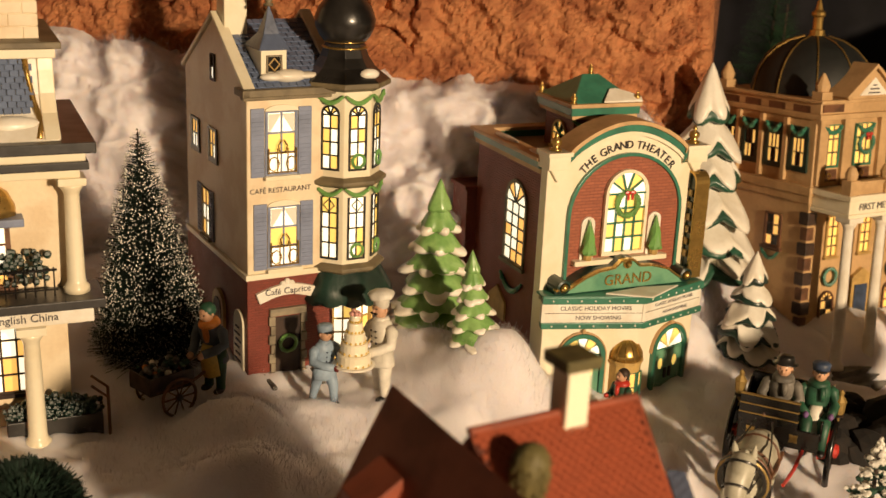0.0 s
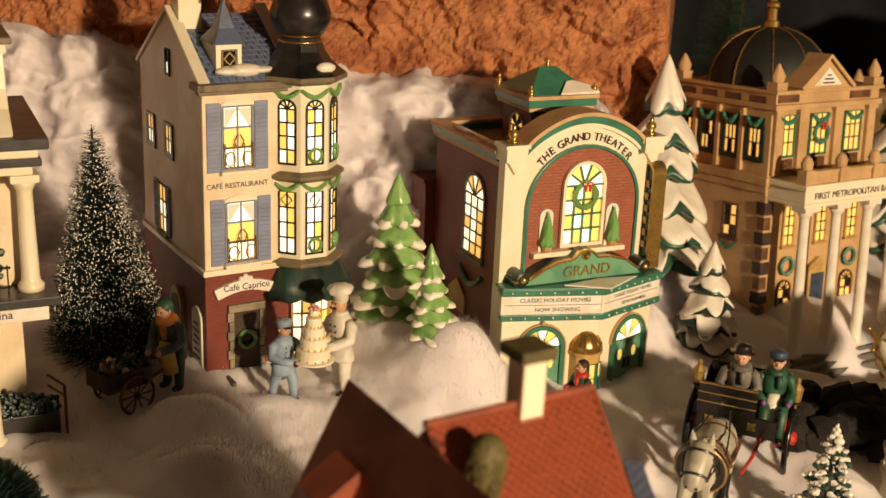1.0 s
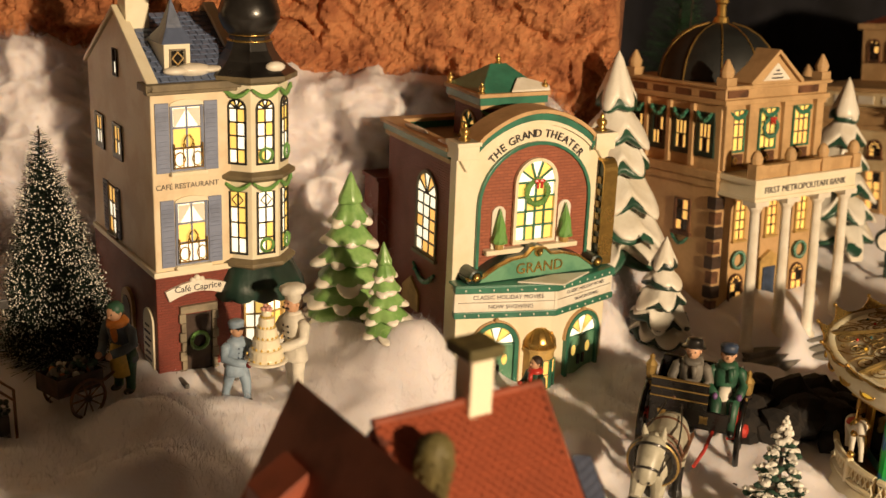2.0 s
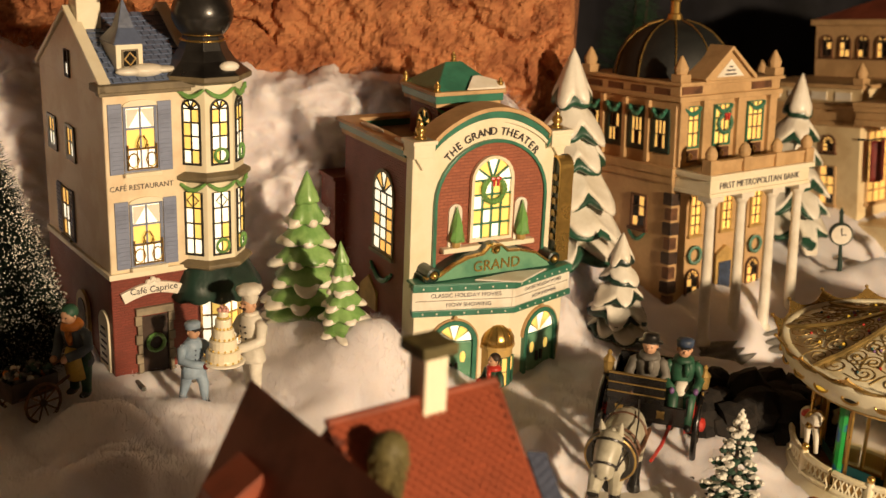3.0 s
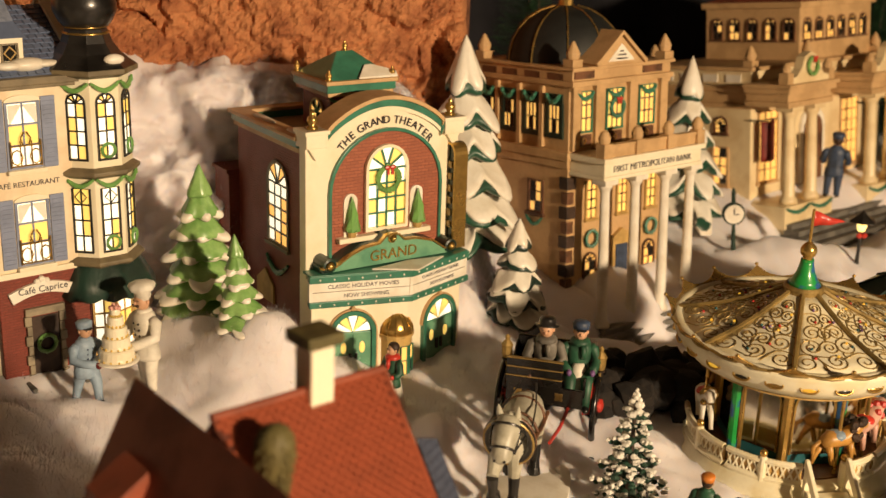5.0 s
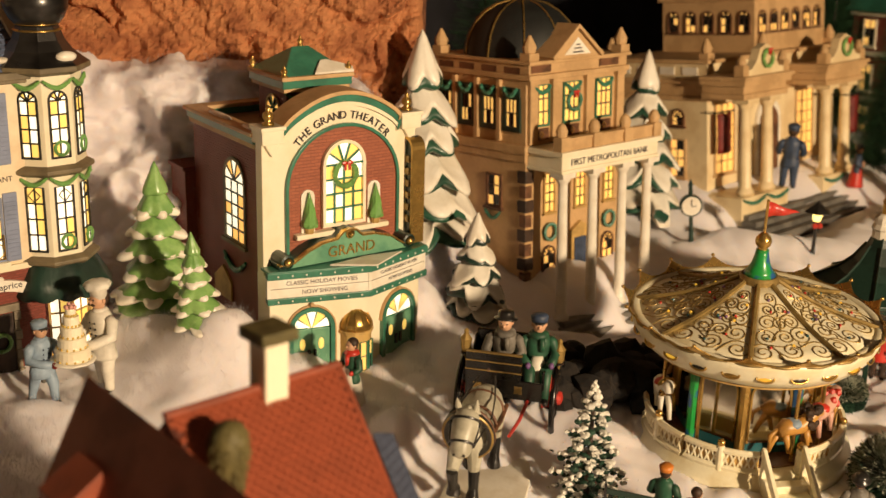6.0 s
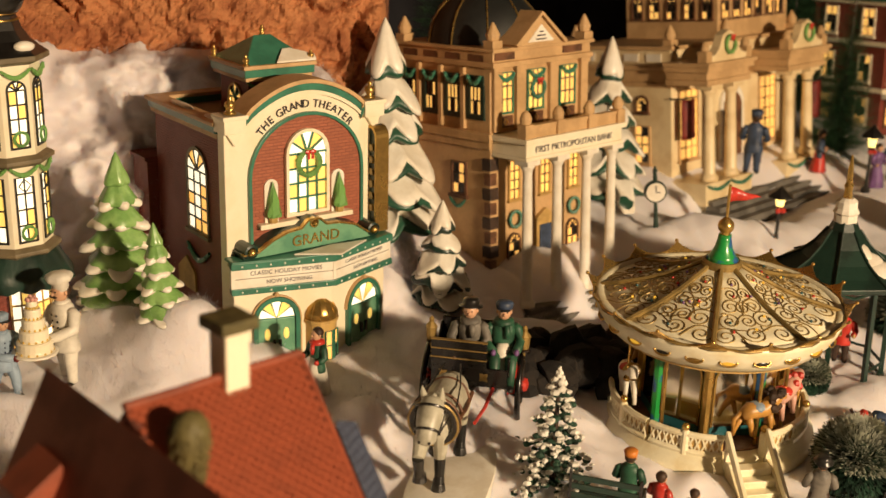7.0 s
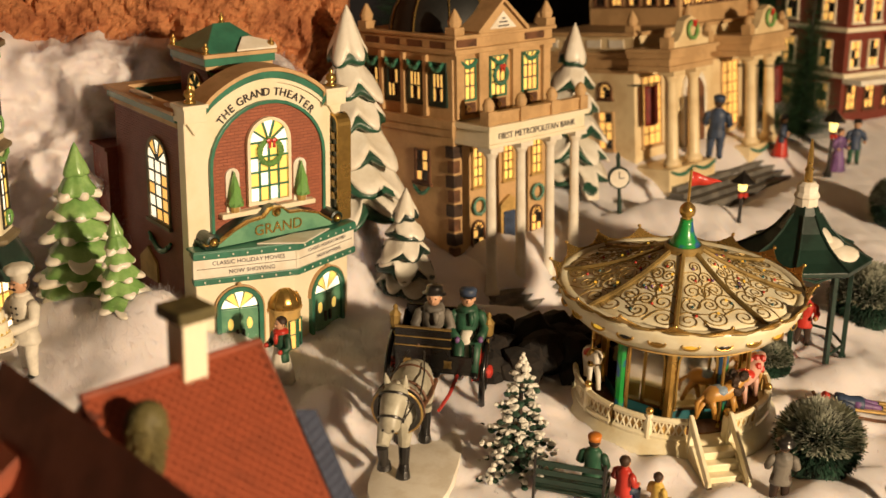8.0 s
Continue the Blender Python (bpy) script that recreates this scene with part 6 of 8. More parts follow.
def tier_tree(at, h, r, tiers, body, snow, label, trunk=0.0, lobes=9, droop=0.25, cover=0.62, seed=1, slim=0.92, rim=False):
    """A moulded tree of drooping tiers: dark boughs with a thick lobed coat of snow on each."""
    rnd = random.Random(seed)
    t = thing("ceramic_tree", at, label, "model tree", "model trees")
    bm = bm_new()
    lathe(bm, [(r * 0.22, -0.012), (r * 0.17, trunk + h * 0.1), (r * 0.1, h * 0.5)], 10, wob=lambda a, z: 1 + 0.1 * math.sin(a * 3 + z * 200))
    part("trunk", bm, BROWN, t)
    zb = trunk
    step = (h - trunk) / (tiers + 0.55)
    for k in range(tiers):
        q = k / tiers
        rr = r * (1 - q) ** slim + r * 0.08
        z0, top = zb + step * k, zb + step * k + step * 1.75
        if k == tiers - 1:
            top = h
        ph = rnd.uniform(0, 6.28)
        lb = max(5, int(lobes * (1 - 0.4 * q)))

        def wave(a, amp, p=ph, n=lb):
            return 1 + amp * (1.6 * abs(math.cos(n * a / 2 + p)) - 1) + amp * 0.7 * math.sin(2 * a + p * 2) + amp * 0.5 * math.sin(5 * a + p)

        for nm, mat, grow, lift, amp in (("bough", body, 1.0, 0.0, 0.12), ("snow_tier", snow, 1.03 if rim else cover + 0.30, step * (0.02 if rim else 0.20), 0.19)):
            if rim and mat is snow and k == tiers - 1:
                continue
            bm = bm_new()
            seg, rings = 54, []
            prof = [(0.30, 0.16), (0.86, -0.02), (1.0, 0.03), (0.99, 0.12), (0.80, 0.30), (0.52, 0.56), (0.26, 0.82), (0.02, 1.0)] if rim or k == tiers - 1 else [(0.26, 0.14), (0.84, -0.03), (1.0, 0.01), (1.0, 0.08), (0.84, 0.19), (0.60, 0.32), (0.42, 0.48), (0.30, 0.70), (0.20, 1.0)]
            if rim and mat is snow and k < tiers - 1:
                prof = [(0.80, -0.01), (0.92, -0.07), (1.0, -0.03), (1.02, 0.04), (0.97, 0.11), (0.89, 0.165), (0.80, 0.185)]
            for pr, pz in prof:
                ring = []
                for i in range(seg):
                    a = 2 * math.pi * i / seg
                    w = wave(a, amp * pr * (1.0 if mat is snow else 0.7))
                    rad = rr * grow * pr * w + 0.0006 * fbm(a * 3, pz * 5 + k)
                    z = z0 + lift + (top - z0) * pz - droop * rr * grow * pr * (w - 1) * 2.2
                    ring.append(bm.verts.new((rad * math.cos(a), rad * math.sin(a), z)))
                rings.append(ring)
            for p, qn in zip(rings, rings[1:]):
                for i in range(seg):
                    bm.faces.new((p[i], p[(i + 1) % seg], qn[(i + 1) % seg], qn[i]))
            bm.faces.new(rings[-1])
            bm.faces.new(rings[0][::-1])
            part(nm, bm, mat, t, smooth=True)


def clump_tree(at, h, r, label, seed=1):
    """A small resin fir: ragged dark boughs carrying lumps of snow."""
    rnd = random.Random(seed)
    t = thing("snowy_fir", at, label, "model tree", "model trees")
    bm = bm_new()
    tube(bm, [(0, 0, -0.012), (0, 0, h * 0.95)], [0.003, 0.0012], 7)
    part("trunk", bm, DARKBROWN, t)
    rows = 9
    for k in range(rows):
        q = k / rows
        n = max(4, int(9 * (1 - q)) + 2)
        for i in range(n):
            a = 2 * math.pi * i / n + k * 0.7 + rnd.uniform(-0.2, 0.2)
            ln = r * (1 - q) ** 0.9 * rnd.uniform(0.8, 1.12) + 0.004
            z = h * (0.08 + 0.86 * q)
            d = Vector((math.cos(a), math.sin(a), -0.22))
            bm = bm_new()
            for j in range(5):
                c = d * ln * (j + 0.6) / 5 + Vector((rnd.uniform(-1, 1), rnd.uniform(-1, 1), rnd.uniform(-0.5, 0.5))) * 0.0016 + Vector((0, 0, z))
                ball(bm, c, rnd.uniform(0.0022, 0.0036), 6, (1, 1, 0.7))
            part("bough", bm, FIRGREEN, t)
            if rnd.random() < 0.95:
                bm = bm_new()
                for j in range(rnd.randint(6, 9)):
                    c = d * ln * rnd.uniform(0.40, 1.06) + Vector((rnd.uniform(-1, 1), rnd.uniform(-1, 1), rnd.uniform(-0.3, 0.5))) * 0.0026 + Vector((0, 0, z + 0.0024))
                    ball(bm, c, rnd.uniform(0.0012, 0.0026), 5, (rnd.uniform(0.8, 1.7), rnd.uniform(0.8, 1.7), rnd.uniform(0.5, 1.0)), Matrix.Rotation(rnd.uniform(0, 3.1), 4, "Z"))
                part("snow_lump", bm, FROST, t)
    bm = bm_new()
    for k in range(14):
        a = k * 2.4
        ball(bm, (0.004 * (1 - k / 14) * math.cos(a), 0.004 * (1 - k / 14) * math.sin(a), h * 0.90 + k * h * 0.009), 0.0028 * (1 - k / 22), 6)
    part("snow_tip", bm, FROST, t)


def shrub(at, r, label, seed=1, snowy=True, flat=0.95):
    """A clipped ball of bristly greenery, snow on top."""
    rnd = random.Random(seed)
    t = thing("round_shrub", at, label, "model shrub", "shrubs")
    bm = bm_new()
    lathe(bm, [(r * 0.7, 0), (r * 0.86, r * 0.6), (r * 0.8, r * 1.2), (r * 0.3, r * 1.7)], 12)
    part("core", bm, PINE, t)
    for nm, mat, lo, hi, n in (("needles", FIRGREEN if snowy else PINE, -0.85, 0.75, 5200), ("snow_bristle", SAGE if snowy else PINE, 0.05, 1.0, 5200)):
        verts, faces = [], []
        for _ in range(n):
            zc = rnd.uniform(lo, hi)
            a = rnd.uniform(0, 6.283)
            s = math.sqrt(max(0, 1 - zc * zc))
            d = Vector((s * math.cos(a), s * math.sin(a), zc * flat))
            p = d * r * 0.72 + Vector((0, 0, r * 0.92))
            e = d * r * rnd.uniform(0.95, 1.08) + Vector((0, 0, r * 0.92)) + Vector((rnd.uniform(-1, 1), rnd.uniform(-1, 1), rnd.uniform(-1, 1))) * r * 0.08
            w = Vector((-d.y, d.x, rnd.uniform(-0.5, 0.5))) * (0.0006 if nm == "needles" else 0.0008)
            k = len(verts)
            verts += [p - w, p + w, e + w * 0.7, e - w * 0.7]
            faces.append((k, k + 1, k + 2, k + 3))
        me = bpy.data.meshes.new(nm)
        me.from_pydata([tuple(v) for v in verts], [], faces)
        me.materials.append(mat)
        ob = new(nm, me)
        ob.parent = t
        tagged(ob, kind="stuff")


PALELEAF = material("pale_leaf_glaze", (0.27, 0.46, 0.15), 0.35, 0.15, 60, 300, 0.2, coat=0.3, second=(0.17, 0.34, 0.09))
FARFIR = material("far_fir_green", (0.05, 0.14, 0.06), 0.6, 0.25, 60, 300, 0.2, island=0.6)
PINEGLAZE = material("pine_glaze", (0.020, 0.085, 0.050), 0.4, 0.2, 40, 300, 0.2, coat=0.2)
FIRGREEN = material("fir_green", (0.025, 0.075, 0.045), 0.6, 0.25, 60, 300, 0.2, island=0.6)
SAGE = material("sage_frost", (0.46, 0.48, 0.38), 0.7, 0.15, 60, 300, 0.1, island=0.5)
bristle_tree(pose(-0.240, 0.916, 0.006, 0, -3, 0), 0.208, 0.049, 17000, 0.36, "dark green bottle-brush tree with frosted tips", 2)
tier_tree(pose(-0.002, 0.985, 0.030), 0.136, 0.034, 7, PALELEAF, SNOWWHITE, "bright green ceramic tree with white tiers", lobes=9, cover=0.60, droop=0.20, seed=3, slim=0.75, rim=True)
tier_tree(pose(0.036, 0.905, 0.024, 0, -4, 0), 0.103, 0.0225, 8, PALELEAF, SNOWWHITE, "small bright green ceramic tree with white tiers", lobes=8, cover=0.60, droop=0.20, seed=4, slim=0.75, rim=True)
tier_tree(pose(0.258, 1.112, -0.004, 0, -2, 0), 0.262, 0.050, 6, PINEGLAZE, SNOWWHITE, "tall snow-laden fir with a brown trunk", trunk=0.058, lobes=8, droop=0.7, cover=0.645, seed=5, slim=0.62)
tier_tree(pose(0.294, 1.030, -0.006), 0.106, 0.031, 5, DARKGREEN, SNOWWHITE, "small snow-laden fir with dark green boughs", trunk=0.010, lobes=7, droop=0.7, cover=0.635, seed=6, slim=0.7)
tier_tree(pose(0.555, 1.315, 0.0), 0.212, 0.048, 6, PINEGLAZE, SNOWWHITE, "snow-laden fir standing behind the bank", trunk=0.03, lobes=8, droop=0.7, cover=0.645, seed=7, slim=0.7)
clump_tree(pose(0.318, 0.722, -0.046), 0.108, 0.030, "small dark fir carrying lumps of white snow", 8)
for k, (x, y, h, r) in enumerate(((0.395, 1.50, 0.36, 0.07), (0.97, 1.66, 0.30, 0.09), (1.06, 1.78, 0.34, 0.10), (1.36, 1.50, 0.22, 0.06), (0.975, 1.50, 0.24, 0.055), (0.40, 1.46, 0.27, 0.055))):
    bristle_tree(pose(x, y, ground_z(x, y) - 0.01), h, r, 5200, 0.0, "tall dark green fir at the back of the village", 20 + k, FARFIR)
shrub(pose(0.556, 0.700, -0.046), 0.0325, "round green shrub dusted with snow", 1)
shrub(pose(0.745, 0.940, -0.032), 0.036, "round green shrub dusted with snow behind the gazebo", 2)
shrub(pose(0.592, 0.850, -0.034), 0.020, "small round green shrub beside the carousel", 3)
shrub(pose(0.93, 1.17, -0.01), 0.036, "pale frosted shrub beside the street", 4)
# all-dark needles here put the house's shade into the shrub's colour
shrub(pose(-0.255, 0.640, -0.03), 0.040, "round shrub coloured dark for the shade it stands in", 5, snowy=False)


# ---- figurines: each one plain painted shape ----
def figurine(name, at, h, coat, legs, hat, label, hatkind="cap", arms=((0.16, -0.10, 0.52), (-0.16, -0.10, 0.52)), skirt=False, apron=None, trim=None, seated=False, category="figurine", scarf=None, stride=0.0, hair=None, whiskers=False, buttons=None, sleeves=None, lean=0.0):
    """A hand-painted doll of height h facing -y, one mesh."""
    mats = [coat, legs, hat, SKIN, apron or coat, trim or SKIN, scarf or coat, BLACK, hair or HAIRBROWN, buttons or BLACK, sleeves or coat]
    bm = bm_new()

    def dye(vs, i):
        for f in {f for v in vs for f in v.link_faces}:
            f.material_index = i
        return vs

    def at_h(*p):
        return tuple(c * h for c in p)
    if skirt:
        dye(lathe(bm, [(0.19 * h, 0), (0.185 * h, 0.04 * h), (0.15 * h, 0.22 * h), (0.115 * h, 0.40 * h), (0.085 * h, 0.53 * h)], 28, wob=lambda a, z: 1 + 0.07 * (1 - z / (0.55 * h)) * math.sin(a * 8)), 1)
    elif seated:
        for s in (-1, 1):
            dye(tube(bm, [at_h(s * 0.065, 0, 0.40), at_h(s * 0.085, -0.12, 0.41), at_h(s * 0.085, -0.21, 0.38), at_h(s * 0.085, -0.22, 0.20), at_h(s * 0.085, -0.23, 0.12)], [0.075 * h, 0.072 * h, 0.062 * h, 0.048 * h, 0.042 * h], 10), 1)
            dye(ball(bm, at_h(s * 0.085, -0.27, 0.12), 0.045 * h, 8, (0.9, 1.6, 0.8)), 7)
    else:
        for s in (-1, 1):
            f = s * stride
            dye(tube(bm, [at_h(s * 0.075, -f * 0.8, 0.05), at_h(s * 0.075, -f * 0.75, 0.10), at_h(s * 0.07, -f * 0.55 - abs(stride) * 0.15, 0.24), at_h(s * 0.062, -f * 0.1, 0.40), at_h(s * 0.05, 0, 0.47)], [0.046 * h, 0.044 * h, 0.058 * h, 0.075 * h, 0.07 * h], 10), 1)
            dye(ball(bm, at_h(s * 0.08, -f * 0.8 - 0.03, 0.032), 0.045 * h, 10, (0.9, 1.65, 0.75)), 7)
    up = [dye(lathe(bm, [(0.142 * h, 0.33 * h), (0.140 * h, 0.36 * h), (0.118 * h, 0.47 * h), (0.112 * h, 0.53 * h), (0.128 * h, 0.63 * h), (0.132 * h, 0.69 * h), (0.105 * h, 0.745 * h), (0.05 * h, 0.78 * h)], 20, Matrix.Diagonal((1, 0.74, 1, 1)), wob=lambda a, z: 1 + 0.025 * math.sin(a * 5 + z / h * 9)), 0)]
    up.append(dye(tube(bm, [at_h(0, -0.005, 0.76), at_h(0, -0.01, 0.82)], [0.042 * h, 0.04 * h], 8), 3))
    if apron:
        up.append(dye(tube(bm, [at_h(0, -0.075, 0.54), at_h(0, -0.082, 0.46), at_h(0, -0.075, 0.36), at_h(0, -0.07, 0.22)], [0.055 * h, 0.085 * h, 0.10 * h, 0.11 * h], 12), 4))
    if scarf:
        up.append(dye(lathe(bm, [(0.075 * h, 0.705 * h), (0.112 * h, 0.735 * h), (0.098 * h, 0.775 * h), (0.05 * h, 0.79 * h)], 14), 6))
        up.append(dye(tube(bm, [at_h(0.03, -0.10, 0.74), at_h(0.04, -0.112, 0.66), at_h(0.035, -0.108, 0.60)], [0.03 * h, 0.032 * h, 0.02 * h], 8), 6))
    else:
        up.append(dye(lathe(bm, [(0.066 * h, 0.74 * h), (0.074 * h, 0.765 * h), (0.058 * h, 0.785 * h)], 12), 0))
    if buttons:
        for k in range(4):
            for s in (-1, 1):
                up.append(dye(ball(bm, at_h(s * 0.032, -0.089 - 0.004 * (k == 3), 0.50 + 0.055 * k), 0.011 * h, 5), 9))
    for s, (ax, ay, az) in zip((1, -1), arms):
        ex, ey, ez = s * 0.185, 0.02 + ay * 0.25, 0.56
        up.append(dye(tube(bm, [at_h(s * 0.105, 0, 0.705), at_h(s * 0.145, 0.005, 0.67), at_h(ex, ey, ez), at_h((ex + ax) / 2, (ey + ay) / 2, (ez + az) / 2 - 0.012), at_h(ax, ay, az)], [0.045 * h, 0.056 * h, 0.05 * h, 0.046 * h, 0.044 * h], 10), 10))
        up.append(dye(ball(bm, at_h(ax * 1.02, ay - 0.028, az), 0.036 * h, 8, (0.85, 1.15, 1)), 5))
    up.append(dye(ball(bm, at_h(0, -0.012, 0.855), 0.076 * h, 14, (0.92, 1, 1.12)), 3))
    up.append(dye(ball(bm, at_h(0, -0.090, 0.850), 0.016 * h, 6, (0.9, 1, 1.2)), 3))
    for s in (-1, 1):
        up.append(dye(ball(bm, at_h(s * 0.028, -0.079, 0.872), 0.0085 * h, 5), 7))
        up.append(dye(ball(bm, at_h(s * 0.072, -0.005, 0.855), 0.017 * h, 6, (0.6, 1, 1.3)), 3))
    up.append(dye(ball(bm, at_h(0, 0.014, 0.868), 0.078 * h, 12, (0.97, 0.92, 1.05)), 8))
    if whiskers:
        for s in (-1, 1):
            up.append(dye(ball(bm, at_h(s * 0.022, -0.086, 0.828), 0.022 * h, 6, (1.35, 0.6, 0.55)), 8))
    top = 0.905
    if hatkind == "cap":
        up.append(dye(lathe(bm, [(0.082 * h, 0), (0.086 * h, 0.03 * h), (0.092 * h, 0.065 * h), (0.07 * h, 0.085 * h), (0.02 * h, 0.092 * h)], 16, pose(0, 0.0, (top - 0.02) * h, -6, 0, 0)), 2))
        up.append(dye(ball(bm, at_h(0, -0.075, top - 0.012), 0.05 * h, 10, (1.2, 0.9, 0.22)), 7))
    elif hatkind == "chef":
        up.append(dye(lathe(bm, [(0.074 * h, 0), (0.072 * h, 0.065 * h), (0.105 * h, 0.085 * h), (0.118 * h, 0.115 * h), (0.10 * h, 0.145 * h), (0.05 * h, 0.16 * h)], 28, pose(0, 0.0, (top - 0.03) * h, 4, 0, 0), wob=lambda a, z: 1 + (0.07 * math.sin(a * 7) if z > 0.07 * h else 0)), 2))
    elif hatkind == "brim":
        up.append(dye(lathe(bm, [(0.122 * h, 0), (0.124 * h, 0.012 * h), (0.088 * h, 0.022 * h), (0.084 * h, 0.065 * h), (0.07 * h, 0.088 * h), (0.02 * h, 0.095 * h)], 18, pose(0, 0, (top - 0.01) * h, -14, 0, 0)), 2))
    else:
        up.append(dye(ball(bm, at_h(0, 0.012, 0.885), 0.084 * h, 12, (1, 0.98, 0.92)), 2))
    if lean:
        m = Matrix.Translation((0, 0, 0.42 * h)) @ Matrix.Rotation(math.radians(lean), 4, "X") @ Matrix.Translation((0, 0, -0.42 * h))
        bmesh.ops.transform(bm, matrix=m, verts=[v for part_verts in up for v in part_verts])
    ob = part(name, bm, mats, smooth=True, at=at)
    return tagged(ob, label, category)


HAIRBROWN = material("hair_brown", (0.05, 0.025, 0.012), 0.6, 0.2, 60, 300, 0.2)
WHITECLOTH = material("white_cloth", (0.74, 0.70, 0.60), 0.5, 0.08, 60, 300, 0.15)
FOREST = material("forest_coat", (0.025, 0.10, 0.055), 0.5, 0.2, 60, 300, 0.2)
PURPLE = material("purple_cloth", (0.18, 0.09, 0.25), 0.5, 0.2, 60, 300, 0.2)
SLATECLOTH = material("slate_blue_cloth", (0.09, 0.12, 0.15), 0.55, 0.15, 80, 300, 0.2)
figurine("chef_figurine", pose(-0.040, 0.880, 0.0, 0, -3, -48), 0.092, WHITECLOTH, WHITECLOTH, WHITECLOTH, "white-clad chef figurine in a tall hat holding the cake tray", "chef", arms=((0.06, -0.25, 0.50), (-0.08, -0.26, 0.50)), trim=RED, whiskers=True, buttons=BLACK, stride=0.03)
figurine("boy_figurine", pose(-0.087, 0.866, -0.002, 0, 0, 42), 0.073, PALEBLUE, PALEBLUE, PALEBLUE, "pale blue boy figurine in a blue cap holding the cake tray", "cap", arms=((0.08, -0.24, 0.55), (-0.04, -0.26, 0.54)), trim=DEEPRED, stride=0.13, buttons=NAVY)
figurine("fruit_seller_figurine", pose(-0.176, 0.862, 0.006, 0, 0, -30), 0.084, SLATECLOTH, FOREST, FOREST, "fruit seller figurine in an orange shawl and yellow apron", "hair", apron=YELLOW, trim=SKIN, scarf=ORANGE, arms=((0.06, -0.22, 0.52), (-0.10, -0.20, 0.48)), lean=14)
figurine("lady_figurine", pose(0.157, 0.866, -0.012, 0, 0, -60), 0.060, FOREST, WHITECLOTH, HAIRBROWN, "lady figurine in a red scarf, green coat and pale skirt", "hair", skirt=True, scarf=RED, trim=RED)
figurine("policeman_figurine", pose(0.786, 1.383, 0.028, 0, 0, 150), 0.088, NAVY, NAVY, NAVY, "policeman figurine in a blue coat on the museum steps", "cap", trim=BLACK)
figurine("shopper_figurine", pose(0.505, 0.664, -0.048, 0, 0, 160), 0.058, GREY, DARKBROWN, BLACK, "grey-coated figurine in a dark hat near the shrub", "brim")
figurine("walker_figurine", pose(0.965, 1.375, ground_z(0.965, 1.375), 0, 0, 20), 0.062, PURPLE, PURPLE, HAIRBROWN, "purple-clad figurine on the far street", "hair", skirt=True)
figurine("walker_figurine", pose(0.995, 1.385, ground_z(0.995, 1.385), 0, 0, -20), 0.064, NAVY, FOREST, BLACK, "dark-coated figurine on the far street", "brim")
figurine("walker_figurine", pose(0.915, 1.44, ground_z(0.915, 1.44), 0, 0, 60), 0.060, NAVY, RED, BLACK, "figurine in navy and red on the far street", "brim", skirt=True)
figurine("musician_figurine", pose(0.624, 0.895, -0.030, 0, 0, 30), 0.064, RED, ORANGE, BLACK, "red-coated figurine standing in the gazebo", "cap", trim=ORANGE)
figurine("musician_figurine", pose(0.656, 0.905, -0.030, 0, 0, -30), 0.060, RED, DARKBROWN, BLACK, "red-coated figurine with an instrument in the gazebo", "brim", trim=OCHRE)
figurine("skater_figurine", pose(0.585, 0.640, -0.050, 0, 0, 60), 0.060, WHITECLOTH, DARKGREEN, RED, "figurine with a red and white hat", "cap")


def build_cake():
    t = thing("wedding_cake", pose(-0.0622, 0.858, 0.038) @ Matrix.Scale(0.86, 4), "tiered cream wedding cake on a white tray", "cake")
    bm = bm_new()
    lathe(bm, [(0.012, -0.003), (0.020, 0.0), (0.0205, 0.0015), (0.018, 0.002)], 22)
    part("tray", bm, SNOWWHITE, t, smooth=True)
    z = 0.002
    for r, h in ((0.0160, 0.011), (0.0128, 0.0105), (0.0100, 0.010), (0.0074, 0.0095), (0.0048, 0.007)):
        bm = bm_new()
        lathe(bm, [(r, z), (r * 1.03, z + h * 0.15), (r, z + h * 0.3), (r, z + h * 0.85), (r * 0.92, z + h)], 22)
        k = part("tier", bm, CREAM, t)
        bm = bm_new()
        for i in range(14):
            a = 2 * math.pi * i / 14
            ball(bm, (r * math.cos(a), r * math.sin(a), z + 0.0012), 0.0013, 5)
        part("icing", bm, YELLOW, k, "yellow piped icing")
        z += h
    bm = bm_new()
    for i in range(7):
        ball(bm, (0.004 * math.cos(i), 0.004 * math.sin(i), z + 0.001 + 0.0008 * (i % 3)), 0.0022, 6)
    part("sugar_flowers", bm, PINK, t, "pink sugar flowers")


PINK = material("pink_sugar", (0.72, 0.36, 0.30), 0.5, 0.1, 60, 300, 0.1)
build_cake()


# ---- fruit cart ----
def wheel(parent, at, r, spokes, rim, hub, name="wheel"):
    bm = bm_new()
    tube(bm, [(r * math.cos(2 * math.pi * i / 22), 0, r * math.sin(2 * math.pi * i / 22)) for i in range(22)], r * 0.085, 6, closed=True)
    w = part(name, bm, rim, parent, at=at, smooth=True)
    for i in range(spokes):
        a = 2 * math.pi * i / spokes
        bm = bm_new()
        tube(bm, [(0, 0, 0), (r * math.cos(a), 0, r * math.sin(a))], r * 0.045, 5)
        part("spoke", bm, rim, w)
    bm = bm_new()
    lathe(bm, [(r * 0.17, -r * 0.12), (r * 0.2, 0), (r * 0.17, r * 0.12), (r * 0.05, r * 0.16)], 10, pose(0, 0, 0, 90, 0, 0))
    part("hub", bm, hub, w)
    return w


